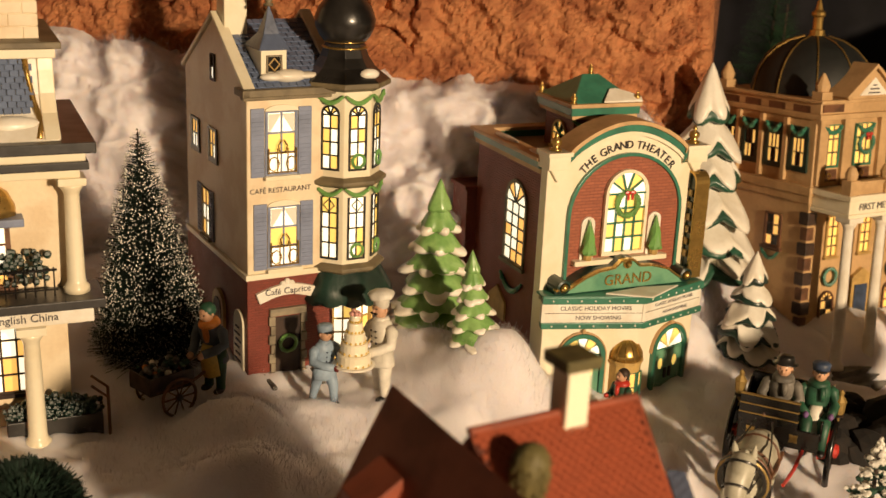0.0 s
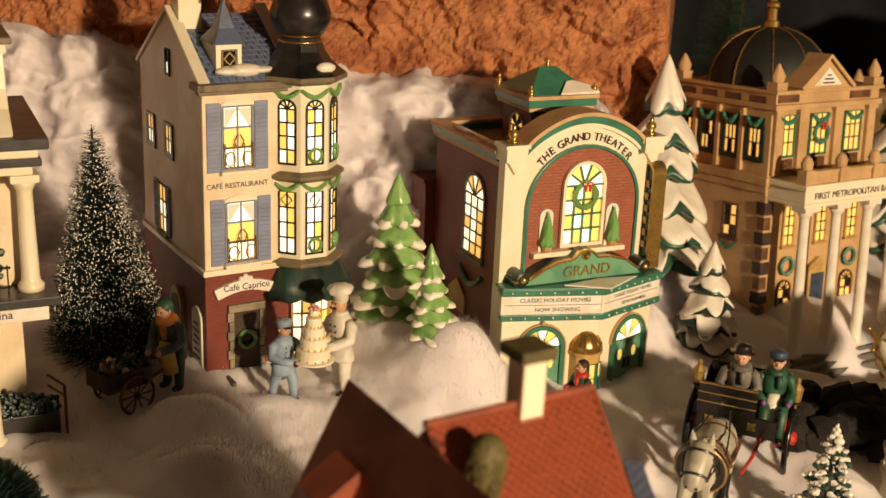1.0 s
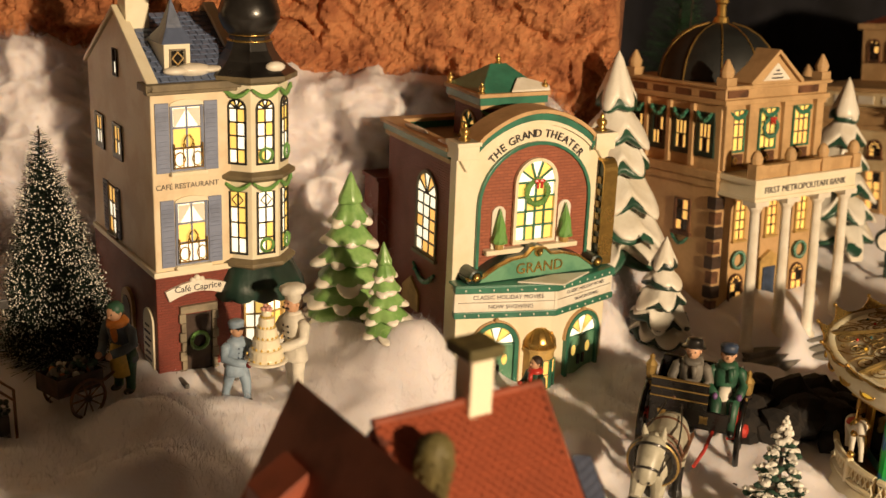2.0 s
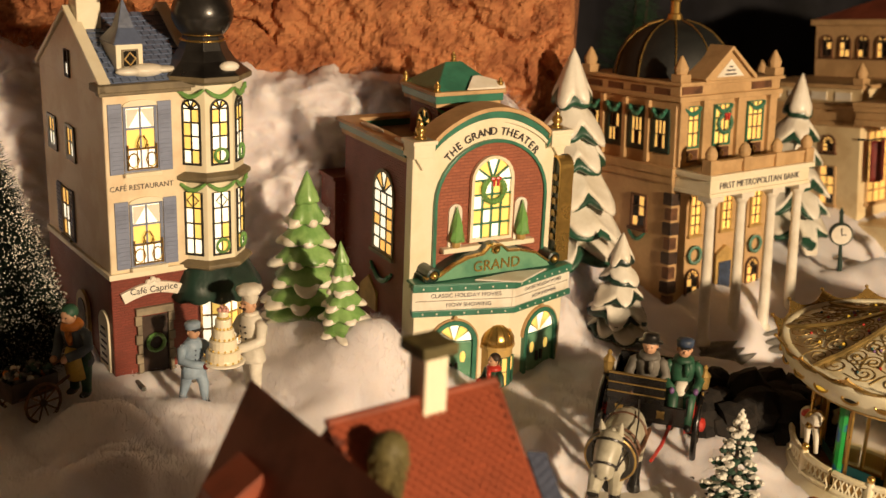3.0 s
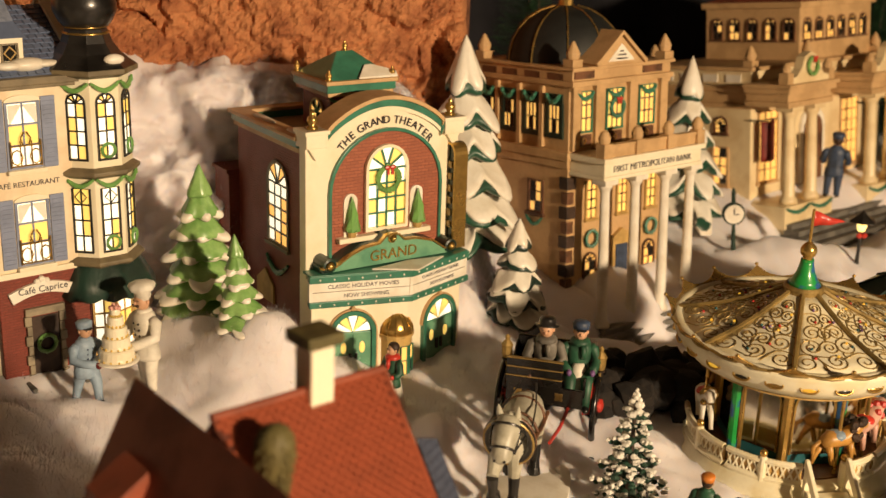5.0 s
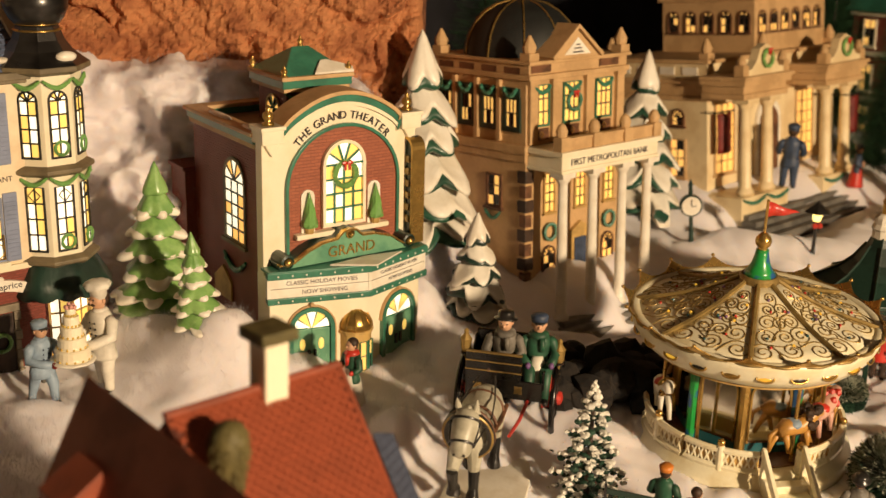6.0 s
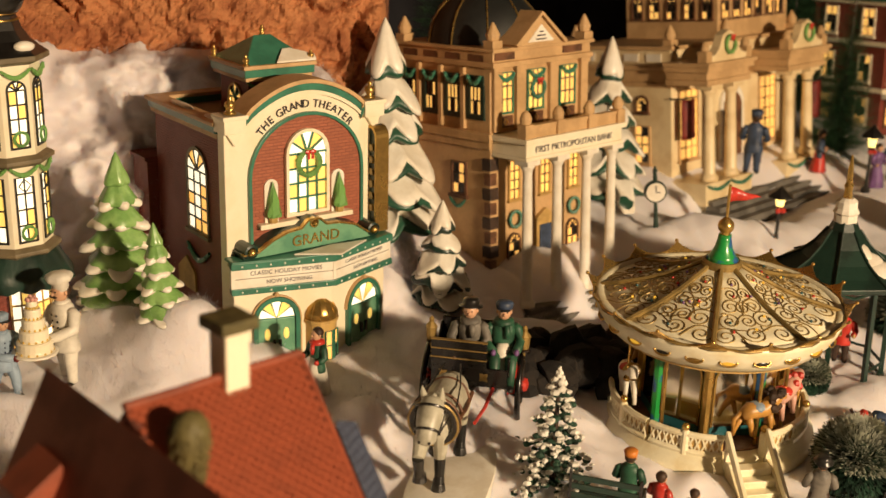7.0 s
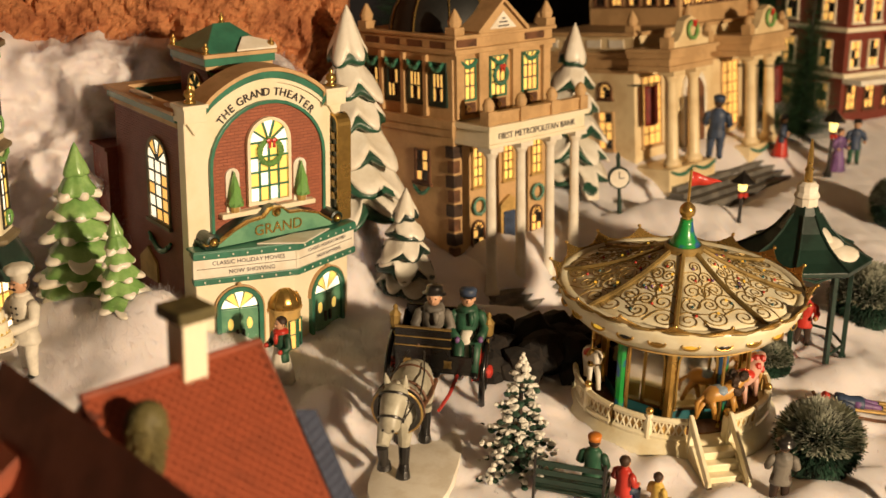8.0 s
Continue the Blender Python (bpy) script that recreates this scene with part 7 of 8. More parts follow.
def build_fruit_cart():
    t = thing("fruit_cart", pose(-0.2135, 0.838, -0.002, 0, 0, 48) @ Matrix.Scale(0.74, 4), "dark wooden hand cart piled with goods", "cart")
    bm = bm_new()
    for y in (-0.020, 0.018):
        box(bm, -0.028, 0.028, y, y + 0.002, 0.030, 0.048)
    for x in (-0.028, 0.026):
        box(bm, x, x + 0.002, -0.018, 0.018, 0.030, 0.048)
    box(bm, -0.028, 0.028, -0.020, 0.020, 0.028, 0.030)
    part("cart_box", bm, DARKBROWN, t, bevel=0.0004)
    for y in (-0.019, 0.019):
        bm = bm_new()
        tube(bm, [(-0.02, y, 0.030), (0.03, y, 0.034), (0.066, y * 0.8, 0.046)], 0.0018, 6)
        part("handle", bm, BROWN, t)
    for y in (-0.025, 0.025):
        wheel(t, pose(0.005, y, 0.021), 0.021, 10, BROWN, DARKBROWN)
    rnd = random.Random(4)
    for k, (mat, n) in enumerate(((STONE, 30), (FIRGREEN, 24), (ORANGE, 5), (SNOWWHITE, 8))):
        bm = bm_new()
        for _ in range(n):
            ball(bm, (rnd.uniform(-0.024, 0.024), rnd.uniform(-0.015, 0.015), 0.044 + rnd.uniform(0, 0.010)), rnd.uniform(0.002, 0.0045), 6)
        tagged(part("load", bm, mat, t), kind="stuff")


build_fruit_cart()


# ---- horse and carriage ----
CART = pose(0.287, 0.846, -0.032, 0, 0, -23)


def build_carriage():
    LIFT = pose(0, 0, 0.018)
    t = thing("carriage", CART, "black open two-wheeled carriage with gilt lines drawn by a horse", "carriage")
    bm = bm_new()
    box(bm, -0.030, 0.030, -0.036, 0.026, 0.026, 0.034)
    box(bm, -0.031, 0.031, 0.006, 0.009, 0.034, 0.066)
    for x in (-0.032, 0.030):
        prism(bm, [(-0.034, 0.034), (0.026, 0.034), (0.026, 0.060), (0.004, 0.062), (-0.012, 0.048), (-0.034, 0.050)], x, x + 0.002, pose(0, 0, 0, 0, 0, 90) @ Matrix.Diagonal((1, -1, 1, 1)))
    part("body", bm, LACQUER, t, "black lacquered carriage body", at=LIFT, bevel=0.0008)
    bm = bm_new()
    box(bm, -0.029, 0.029, -0.020, 0.005, 0.034, 0.043)
    part("seat", bm, DARKBROWN, t, "dark padded seat", at=LIFT, bevel=0.002)
    for z in (0.042, 0.0495, 0.057):
        bm = bm_new()
        box(bm, -0.031, 0.014, -0.0405, -0.0375, z, z + 0.0068)
        part("dash_board", bm, LACQUER, t, at=LIFT, bevel=0.0006)
        bm = bm_new()
        box(bm, -0.0312, 0.0142, -0.0412, -0.0378, z + 0.0068, z + 0.0076)
        part("gilt_line", bm, GOLDTRIM, t, at=LIFT)
    bm = bm_new()
    box(bm, -0.031, 0.031, -0.0385, -0.036, 0.026, 0.042)
    part("front_board", bm, LACQUER, t, at=LIFT, bevel=0.0006)
    for x in (-0.021, 0.012):
        bm = bm_new()
        for a in range(4):
            prism(bm, [(-0.0012, 0), (0.0012, 0), (0.0017, 0.0026), (0, 0.0046), (-0.0017, 0.0026)], -0.0007, 0.0007, pose(x, -0.0390, 0.0345, 0, 45 + 90 * a, 0))
        part("gilt_star", bm, GOLDTRIM, t, at=LIFT)
    for x in (-0.039, 0.039):
        wheel(t, pose(x, 0.002, 0.032, 0, 0, 90), 0.032, 12, LACQUER, RED)
    bm = bm_new()
    tube(bm, [(-0.040, 0.002, 0.032), (0.040, 0.002, 0.032)], 0.0016, 8)
    part("axle", bm, LACQUER, t)
    for x in (-0.037, 0.040):
        l = thing_part("lamp", t, pose(x, -0.010, 0.068), "gilt carriage lamp with a pointed cap")
        bm = bm_new()
        lathe(bm, [(0.0012, -0.010), (0.0012, 0), (0.0034, 0.001), (0.0040, 0.003), (0.0046, 0.011), (0.0052, 0.012), (0.0030, 0.015), (0.0018, 0.0165), (0.0022, 0.019), (0.0006, 0.021)], 8)
        part("lantern", bm, GOLDTRIM, l)
    for x in (-0.020, 0.020):
        bm = bm_new()
        tube(bm, [(x, -0.036, 0.044), (x * 0.95, -0.070, 0.042), (x * 0.85, -0.108, 0.046)], 0.0014, 6)
        part("shaft", bm, RED, t, "red shaft")
    for x in (-0.018, 0.018):
        bm = bm_new()
        tube(bm, [(x, -0.030, 0.043), (x, -0.012, 0.034), (x, 0.002, 0.032), (x, 0.014, 0.034), (x, 0.024, 0.043)], 0.0016, 6)
        part("leaf_spring", bm, LACQUER, t)
    bm = bm_new()
    prism(bm, [(0.030, 0.016), (0.0375, 0.018), (0.036, 0.046), (0.031, 0.048)], -0.026, -0.020)
    part("side_cloth", bm, RED, t, "red cloth hanging at the side", at=LIFT)
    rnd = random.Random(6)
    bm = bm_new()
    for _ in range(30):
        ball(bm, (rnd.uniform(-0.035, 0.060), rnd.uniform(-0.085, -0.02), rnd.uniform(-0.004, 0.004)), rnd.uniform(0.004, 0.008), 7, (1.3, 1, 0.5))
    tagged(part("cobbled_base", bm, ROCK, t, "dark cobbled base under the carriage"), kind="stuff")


def build_horse():
    """A grey-white horse on its own pale base, facing -y; one plain shape."""
    mats = [WHITEHORSE, BROWN, BLACK, SNOWWHITE, GOLDTRIM]
    bm = bm_new()

    def dye(vs, i):
        for f in {f for v in vs for f in v.link_faces}:
            f.material_index = i
        return vs
    body = [((0, 0.043, 0.050), 0.006), ((0, 0.040, 0.052), 0.0125), ((0, 0.028, 0.0535), 0.0158), ((0, 0.012, 0.0505), 0.0152), ((0, -0.006, 0.0500), 0.0150), ((0, -0.018, 0.0515), 0.0152), ((0, -0.027, 0.052), 0.0125), ((0, -0.031, 0.052), 0.007)]
    dye(tube(bm, [p for p, r in body], [r for p, r in body], 18), 0)
    neck = [((0, -0.010, 0.055), 0.0130), ((0.0003, -0.021, 0.062), 0.0115), ((0.0008, -0.030, 0.068), 0.0100), ((0.001, -0.037, 0.073), 0.0084), ((0.001, -0.040, 0.075), 0.0050)]
    dye(tube(bm, [p for p, r in neck], [r for p, r in neck], 14), 0)
    head = [((0.001, -0.036, 0.0775), 0.0045), ((0.0008, -0.0400, 0.0755), 0.0086), ((0.0004, -0.0460, 0.0700), 0.0098), ((0, -0.0515, 0.0630), 0.0086), ((0, -0.0550, 0.0590), 0.0074), ((0, -0.0575, 0.0555), 0.0072), ((0, -0.0583, 0.0535), 0.0058), ((0, -0.0583, 0.0522), 0.0025)]
    dye(tube(bm, [p for p, r in head], [r for p, r in head], 14), 0)
    for s in (-1, 1):
        dye(lathe(bm, [(0.0022, 0), (0.0026, 0.003), (0.0018, 0.007), (0.0002, 0.011)], 8, pose(s * 0.0058, -0.038, 0.0775, 12, s * 8, 0)), 0)
        dye(ball(bm, (s * 0.0090, -0.0470, 0.0715), 0.0014, 6), 2)
        dye(ball(bm, (s * 0.0036, -0.0635, 0.0560), 0.0011, 5), 2)
    for x, y, pts in ((0.004, -0.022, ((0, 0, 0.046), (0, -0.001, 0.031), (0, -0.001, 0.025), (0, 0.0, 0.010), (0, -0.003, 0.004))),
                      (-0.008, -0.022, ((0, 0, 0.046), (-0.001, -0.012, 0.033), (-0.001, -0.016, 0.030), (-0.001, -0.012, 0.018), (-0.001, -0.008, 0.012))),
                      (0.009, 0.031, ((0, 0, 0.048), (0, 0.004, 0.030), (0, 0.007, 0.025), (0, 0.006, 0.010), (0, 0.003, 0.004))),
                      (-0.009, 0.027, ((0, 0, 0.048), (0, 0.003, 0.030), (0, 0.006, 0.025), (0, 0.004, 0.010), (0, 0.001, 0.004)))):
        q = [(x + a, y + b, c) for a, b, c in pts]
        dye(tube(bm, q[:3], [0.0080, 0.0050, 0.0044], 10), 0)
        dye(tube(bm, q[2:], [0.0044, 0.0036, 0.0046], 10), 2)
        dye(lathe(bm, [(0.0056, -0.004), (0.0046, 0.002)], 10, pose(*q[-1])), 2)
    dye(tube(bm, [(0, 0.043, 0.056), (0.001, 0.052, 0.050), (0.001, 0.053, 0.030), (0, 0.051, 0.018)], [0.0035, 0.0048, 0.0045, 0.0015], 8), 0)
    for k in range(12):
        q = k / 11
        dye(ball(bm, (0.0012 * (-1) ** k, -0.039 + 0.028 * q, 0.0790 - 0.012 * q), 0.0042, 6, (0.8, 1, 1)), 0)
    ring = [(0.0162 * math.cos(a), -0.030 - 0.006 * math.sin(a), 0.056 + 0.0185 * math.sin(a)) for a in (2 * math.pi * i / 28 for i in range(28))]
    dye(tube(bm, ring, 0.0032, 8, closed=True), 2)
    dye(tube(bm, [(x * 1.10, y - 0.002, 0.058 + (z - 0.058) * 1.08) for x, y, z in ring], 0.0011, 6, closed=True), 4)
    dye(tube(bm, [(x * 1.05, y + 0.004, 0.058 + (z - 0.058) * 1.05) for x, y, z in ring], 0.0024, 6, closed=True), 1)
    for cy, cz, r in ((-0.0430, 0.0725, 0.0104), (-0.0540, 0.0602, 0.0084)):
        dye(tube(bm, [(r * math.cos(a), cy - 0.72 * r * math.sin(a), cz + 0.66 * r * math.sin(a)) for a in (2 * math.pi * i / 18 for i in range(18))], 0.0011, 5, closed=True), 2)
    for s in (-1, 1):
        dye(tube(bm, [(s * 0.0102, -0.0430, 0.0730), (s * 0.0094, -0.0495, 0.0655), (s * 0.0086, -0.0545, 0.0585)], 0.0008, 5), 2)
        dye(tube(bm, [(s * 0.0158, -0.022, 0.055), (s * 0.0168, 0.005, 0.052), (s * 0.0165, 0.035, 0.052)], 0.0017, 6), 1)
        dye(tube(bm, [(s * 0.0088, -0.053, 0.060), (s * 0.0150, -0.024, 0.068), (s * 0.0110, 0.012, 0.066), (s * 0.006, 0.04, 0.072)], 0.0007, 5), 2)
    for y in (-0.006, 0.022):
        dye(tube(bm, [(0.0163 * math.cos(a), y, 0.0515 + 0.0163 * math.sin(a)) for a in (math.pi * i / 12 for i in range(13))], 0.0012, 6), 1)
    plan = [(0.010 + 0.030 * math.copysign(abs(math.cos(a)) ** 0.7, math.cos(a)), -0.004 + 0.066 * math.copysign(abs(math.sin(a)) ** 0.6, math.sin(a))) for a in (2 * math.pi * i / 32 for i in range(32))]
    dye(slab(bm, plan, -0.014, 0.0), 3)
    ob = part("horse_figurine", bm, mats, smooth=True, at=pose(0.2340, 0.7350, -0.0225, 0, 0, -23))
    bv = ob.modifiers.new("edge", "BEVEL")
    bv.width, bv.segments, bv.limit_method = 0.0012, 2, "ANGLE"
    tagged(ob, "grey-white harnessed horse figurine on a pale base", "figurine")


LACQUER = material("black_lacquer", (0.006, 0.005, 0.005), 0.25, 0.2, 40, 250, 0.1, coat=0.3)
GOLDTRIM = material("dull_gilt", (0.42, 0.28, 0.09), 0.4, 0.15, 60, 300, 0.1, metal=0.5)
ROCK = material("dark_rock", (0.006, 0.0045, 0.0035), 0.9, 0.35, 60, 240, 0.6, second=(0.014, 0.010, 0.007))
WHITEHORSE = material("horse_grey", (0.50, 0.48, 0.38), 0.4, 0.12, 50, 300, 0.15, second=(0.36, 0.34, 0.26))
build_carriage()
build_horse()
figurine("coachman_figurine", CART @ pose(-0.004, -0.014, 0.0325), 0.080, GREY, GREY, BLACK, "grey-coated coachman figurine seated on the carriage", "brim", seated=True, arms=((0.10, -0.26, 0.47), (-0.10, -0.27, 0.47)), trim=BROWN, scarf=GREY, lean=6)
figurine("passenger_figurine", CART @ pose(0.0225, -0.012, 0.0325, 0, 0, 10), 0.079, FOREST, FOREST, NAVY, "green-coated passenger figurine with a white parcel on the carriage", "cap", seated=True, apron=WHITECLOTH, arms=((0.13, -0.20, 0.50), (-0.10, -0.22, 0.50)), trim=PURPLE, scarf=FOREST)


# ---- carousel ----
def build_carousel():
    t = thing("carousel", pose(0.478, 0.808, -0.036, 3, -1.5, 0) @ pose(0, 0, 0, 0, 0, -26) @ Matrix.Diagonal((1.055, 1.055, 1.0, 1.0)), "cream and gold carousel with a scrolled canopy and red flag", "carousel")
    R = 0.092
    bm = bm_new()
    lathe(bm, [(0.074, -0.012), (0.076, 0.002), (0.070, 0.004)], 48)
    part("foot", bm, IVORY, t, "cream foot of the carousel")
    bm = bm_new()
    lathe(bm, [(0.076, -0.006), (0.0835, -0.002), (0.085, 0.005), (0.0835, 0.010), (0.079, 0.013), (0.0785, 0.016), (0.074, 0.018)], 56)
    part("base", bm, IVORY, t, "cream round base", smooth=True)
    bm = bm_new()
    lathe(bm, [(0.069, 0.013), (0.069, 0.0195)], 48)
    part("deck", bm, BROWN, t, "brown deck")
    # lattice fence in sections
    for k in range(16):
        a0, a1 = 2 * math.pi * (k - 0.43) / 16 + 0.02, 2 * math.pi * (k + 0.57) / 16 - 0.02
        if k == 13:
            continue
        bm = bm_new()
        n = 6
        for z in (0.0185, 0.0335):
            tube(bm, [(0.0755 * math.cos(a0 + (a1 - a0) * i / n), 0.0755 * math.sin(a0 + (a1 - a0) * i / n), z) for i in range(n + 1)], 0.0026, 6)
        f = part("fence_panel", bm, IVORY, t, "cream lattice fence panel")
        bm = bm_new()
        m = 5
        for i in range(m):
            for s in (0, 1):
                b0, b1 = a0 + (a1 - a0) * (i + s) / m, a0 + (a1 - a0) * (i + 1 - s) / m
                tube(bm, [(0.0755 * math.cos(b0), 0.0755 * math.sin(b0), 0.019), (0.0755 * math.cos(b1), 0.0755 * math.sin(b1), 0.033)], 0.0009, 4)
        part("lattice", bm, IVORY, f)
        bm = bm_new()
        turns = [a0 + (a1 - a0) * i / n for i in range(n + 1)]
        slab(bm, [(0.0750 * math.cos(b), 0.0750 * math.sin(b)) for b in turns] + [(0.0735 * math.cos(b), 0.0735 * math.sin(b)) for b in turns[::-1]], 0.0175, 0.0335)
        part("backing", bm, OCHRE, f)
        if k % 2:
            continue
        bm = bm_new()
        lathe(bm, [(0.0030, 0.015), (0.0030, 0.036), (0.0022, 0.037)], 10, pose(0.0755 * math.cos(a0 - 0.02), 0.0755 * math.sin(a0 - 0.02), 0))
        post = part("fence_post", bm, IVORY, t)
        bm = bm_new()
        ball(bm, (0.0755 * math.cos(a0 - 0.02), 0.0755 * math.sin(a0 - 0.02), 0.0398), 0.0031, 10)
        part("knob", bm, GOLD, post, "gold ball", smooth=True)
    # middle drum with mirrors and green-gold pillars
    for k in range(8):
        a = 2 * math.pi * (k + 0.5) / 8
        m = Matrix.Rotation(a + math.pi / 2, 4, "Z") @ pose(0, -0.049, 0.019)
        bm = bm_new()
        box(bm, -0.0200, 0.0200, 0, 0.002, 0, 0.078)
        p = part("drum_panel", bm, TEAL, t, "dark teal panel with a gilt arch", at=m)
        bm = bm_new()
        o = arch(-0.0145, 0.0145, 0.010, 0.066, 12)
        band(bm, o[1:] + [o[0]], -0.0015, -0.0016, 0.001)
        part("gilt_arch", bm, GOLD, p)
        bm = bm_new()
        prism(bm, o, -0.0006, 0.0004)
        part("mirror", bm, MIRROR, p, "mirror")
        a = 2 * math.pi * k / 8
        bm = bm_new()
        lathe(bm, [(0.0040, 0.018), (0.0040, 0.098)], 8, pose(0.0530 * math.cos(a), 0.0530 * math.sin(a), 0))
        part("pillar", bm, EMERALD if k % 2 else GOLD, t, "bright green pillar" if k % 2 else "gold pillar")
    # outer poles and animals
    beasts = ((TANHIDE, HAIRBROWN), (WHITEHORSE, PALEBLUE), (WHITECLOTH, NAVY), (TANHIDE, HAIRBROWN), (WHITECLOTH, GOLD), (TANHIDE, HAIRBROWN), (TANHIDE, HAIRBROWN), (PINKHIDE, RED))
    for k in range(8):
        a = 2 * math.pi * (k + (0.80 if k == 6 else 0.35)) / 8
        x, y = 0.0645 * math.cos(a), 0.0645 * math.sin(a)
        bm = bm_new()
        tube(bm, [(x, y, 0.018), (x, y, 0.102)], 0.0014, 8)
        part("pole", bm, GOLD, t)
        if k == 5:
            continue
        m = pose(x, y, 0.030 + 0.006 * (k % 2), 0, 0, math.degrees(a) + 90)
        bm = bm_new()
        hide = [tube(bm, [(-0.014, 0, 0.018), (-0.008, 0, 0.021), (0.004, 0, 0.020), (0.010, 0, 0.024), (0.0155, 0, 0.030), (0.019, 0, 0.031), (0.0225, 0, 0.026)], [0.0045, 0.0068, 0.0062, 0.0062, 0.0052, 0.0046, 0.0028], 10)]
        for lx, ly, f in ((-0.011, 0.003, -0.005), (-0.010, -0.003, 0.003), (0.009, 0.003, 0.006), (0.008, -0.003, 0.002)):
            hide.append(tube(bm, [(lx, ly, 0.017), (lx + f, ly, 0.008), (lx + f * 1.6, ly, 0.0)], [0.0032, 0.0022, 0.0018], 6))
        hide.append(tube(bm, [(-0.015, 0, 0.021), (-0.021, 0, 0.016), (-0.021, 0, 0.006)], [0.0014, 0.002, 0.0008], 6))
        an = part("carousel_animal", bm, beasts[k][0], t, "painted carousel animal on a gold pole", at=m, smooth=True)
        bm = bm_new()
        for i in range(26 if k == 6 else 0):
            ball(bm, (0.013 + 0.006 * math.cos(i * 1.7), 0.0062 * math.sin(i * 2.3), 0.028 + 0.0065 * math.sin(i * 1.1)), 0.0034, 6)
        for i in range(10):
            ball(bm, (0.0135 + 0.0045 * math.cos(i * 0.63), 0.004 * math.sin(i * 2.1), 0.0275 + 0.005 * math.sin(i * 0.63)), 0.0032, 6)
        part("mane", bm, beasts[k][1], an, "dark shaggy mane" if k == 6 else "")
        bm = bm_new()
        ball(bm, (-0.002, 0, 0.0235), 0.0062, 10, (1.05, 1.15, 0.65))
        part("saddle", bm, RED if k % 3 else PALEBLUE, an, smooth=True)
    # canopy
    zc, zr = 0.148, 0.118
    for k in range(8):
        a0, a1 = 2 * math.pi * k / 8, 2 * math.pi * (k + 1) / 8
        bm = bm_new()
        n, m = 8, 6
        grid = []
        for j in range(m + 1):
            q = j / m
            r = 0.012 + (R - 0.004 - 0.012) * q
            z = zc - (zc - zr) * q - 0.004 * math.sin(math.pi * q)
            grid.append([bm.verts.new((r * math.cos(a0 + (a1 - a0) * i / n), r * math.sin(a0 + (a1 - a0) * i / n), z)) for i in range(n + 1)])
        for j in range(m):
            for i in range(n):
                bm.faces.new((grid[j][i], grid[j][i + 1], grid[j + 1][i + 1], grid[j + 1][i]))
        p = part("canopy_panel", bm, IVORY, t, "cream canopy panel with gold scrollwork", smooth=True)
        ob = p.modifiers.new("thick", "SOLIDIFY")
        ob.thickness = 0.0012

        def on(r, a, lift=0.0002):
            q = (r - 0.012) / (R - 0.016)
            return (r * math.cos(a), r * math.sin(a), zc - (zc - zr) * q - 0.004 * math.sin(math.pi * min(1, max(0, q))) + lift)
        rnd = random.Random(100 + k % 2)
        mid = (a0 + a1) / 2
        bm = bm_new()
        for cr, ca, sz, turn, ph in ((0.077, -0.62, 0.0090, 1, 0.5), (0.077, 0.62, 0.0090, -1, 2.6), (0.074, 0.0, 0.0078, 1, 4.0), (0.060, -0.48, 0.0080, -1, 5.0), (0.060, 0.46, 0.0080, 1, 1.2), (0.060, 0.0, 0.0062, -1, 3.0),
                                     (0.046, -0.40, 0.0066, 1, 0.2), (0.046, 0.42, 0.0066, -1, 3.4), (0.047, 0.02, 0.0052, 1, 1.0), (0.034, -0.28, 0.0050, -1, 2.0), (0.034, 0.30, 0.0050, 1, 5.5), (0.024, 0.0, 0.0040, 1, 0.0)):
            c = Vector((cr * math.cos(mid + ca * math.pi / 8 * 1.15), cr * math.sin(mid + ca * math.pi / 8 * 1.15)))
            pts = []
            for i in range(24):
                th = ph + turn * i * 0.50
                rr = sz * 1.14 * (1 - i / 27)
                p2 = c + Vector((rr * math.cos(th), rr * math.sin(th)))
                pts.append(on(p2.length, math.atan2(p2.y, p2.x)))
            d = Vector((math.cos(ph), math.sin(ph)))
            tail = c + d * sz * 1.25 + Vector((-d.y, d.x)) * sz * 1.2 * -turn
            pts.insert(0, on(tail.length, math.atan2(tail.y, tail.x)))
            tube(bm, pts, [0.00056] * len(pts), 5)
        for i in range(6):
            cr, ca, q0 = rnd.uniform(0.030, 0.084), mid + rnd.uniform(-0.33, 0.33), rnd.uniform(0, 6.28)
            c = Vector((cr * math.cos(ca), cr * math.sin(ca)))
            arc = [c + Vector((math.cos(q0 + j * 0.5), math.sin(q0 + j * 0.5))) * 0.0034 * (1 - j * 0.07) for j in range(7)]
            tube(bm, [on(v.length, math.atan2(v.y, v.x)) for v in arc], 0.0005, 5)
        part("scrollwork", bm, GOLDDARK, p, "raised antique gold scrolls")
        for i in range(9):
            bm = bm_new()
            ball(bm, on(rnd.uniform(0.026, 0.082), mid + rnd.uniform(-0.30, 0.30), 0.0008), 0.0012, 6)
            part("jewel", bm, (RED, TEAL, PURPLE, DARKAMBER)[i % 4], p, smooth=True)
        bm = bm_new()
        tube(bm, [on(0.012 + (R - 0.014) * j / 8, a0, 0.001) for j in range(9)], 0.0020, 6)
        part("canopy_rib", bm, GOLDDARK, t, "gold rib")
    # rim, ovals, crown points
    bm = bm_new()
    lathe(bm, [(0.076, 0.094), (0.084, 0.096), (0.0905, 0.104), (0.094, 0.114), (0.0945, 0.118), (0.091, 0.1195), (0.086, 0.118), (0.080, 0.100)], 72)
    part("rim", bm, IVORY, t, "cream canopy rim", smooth=True)
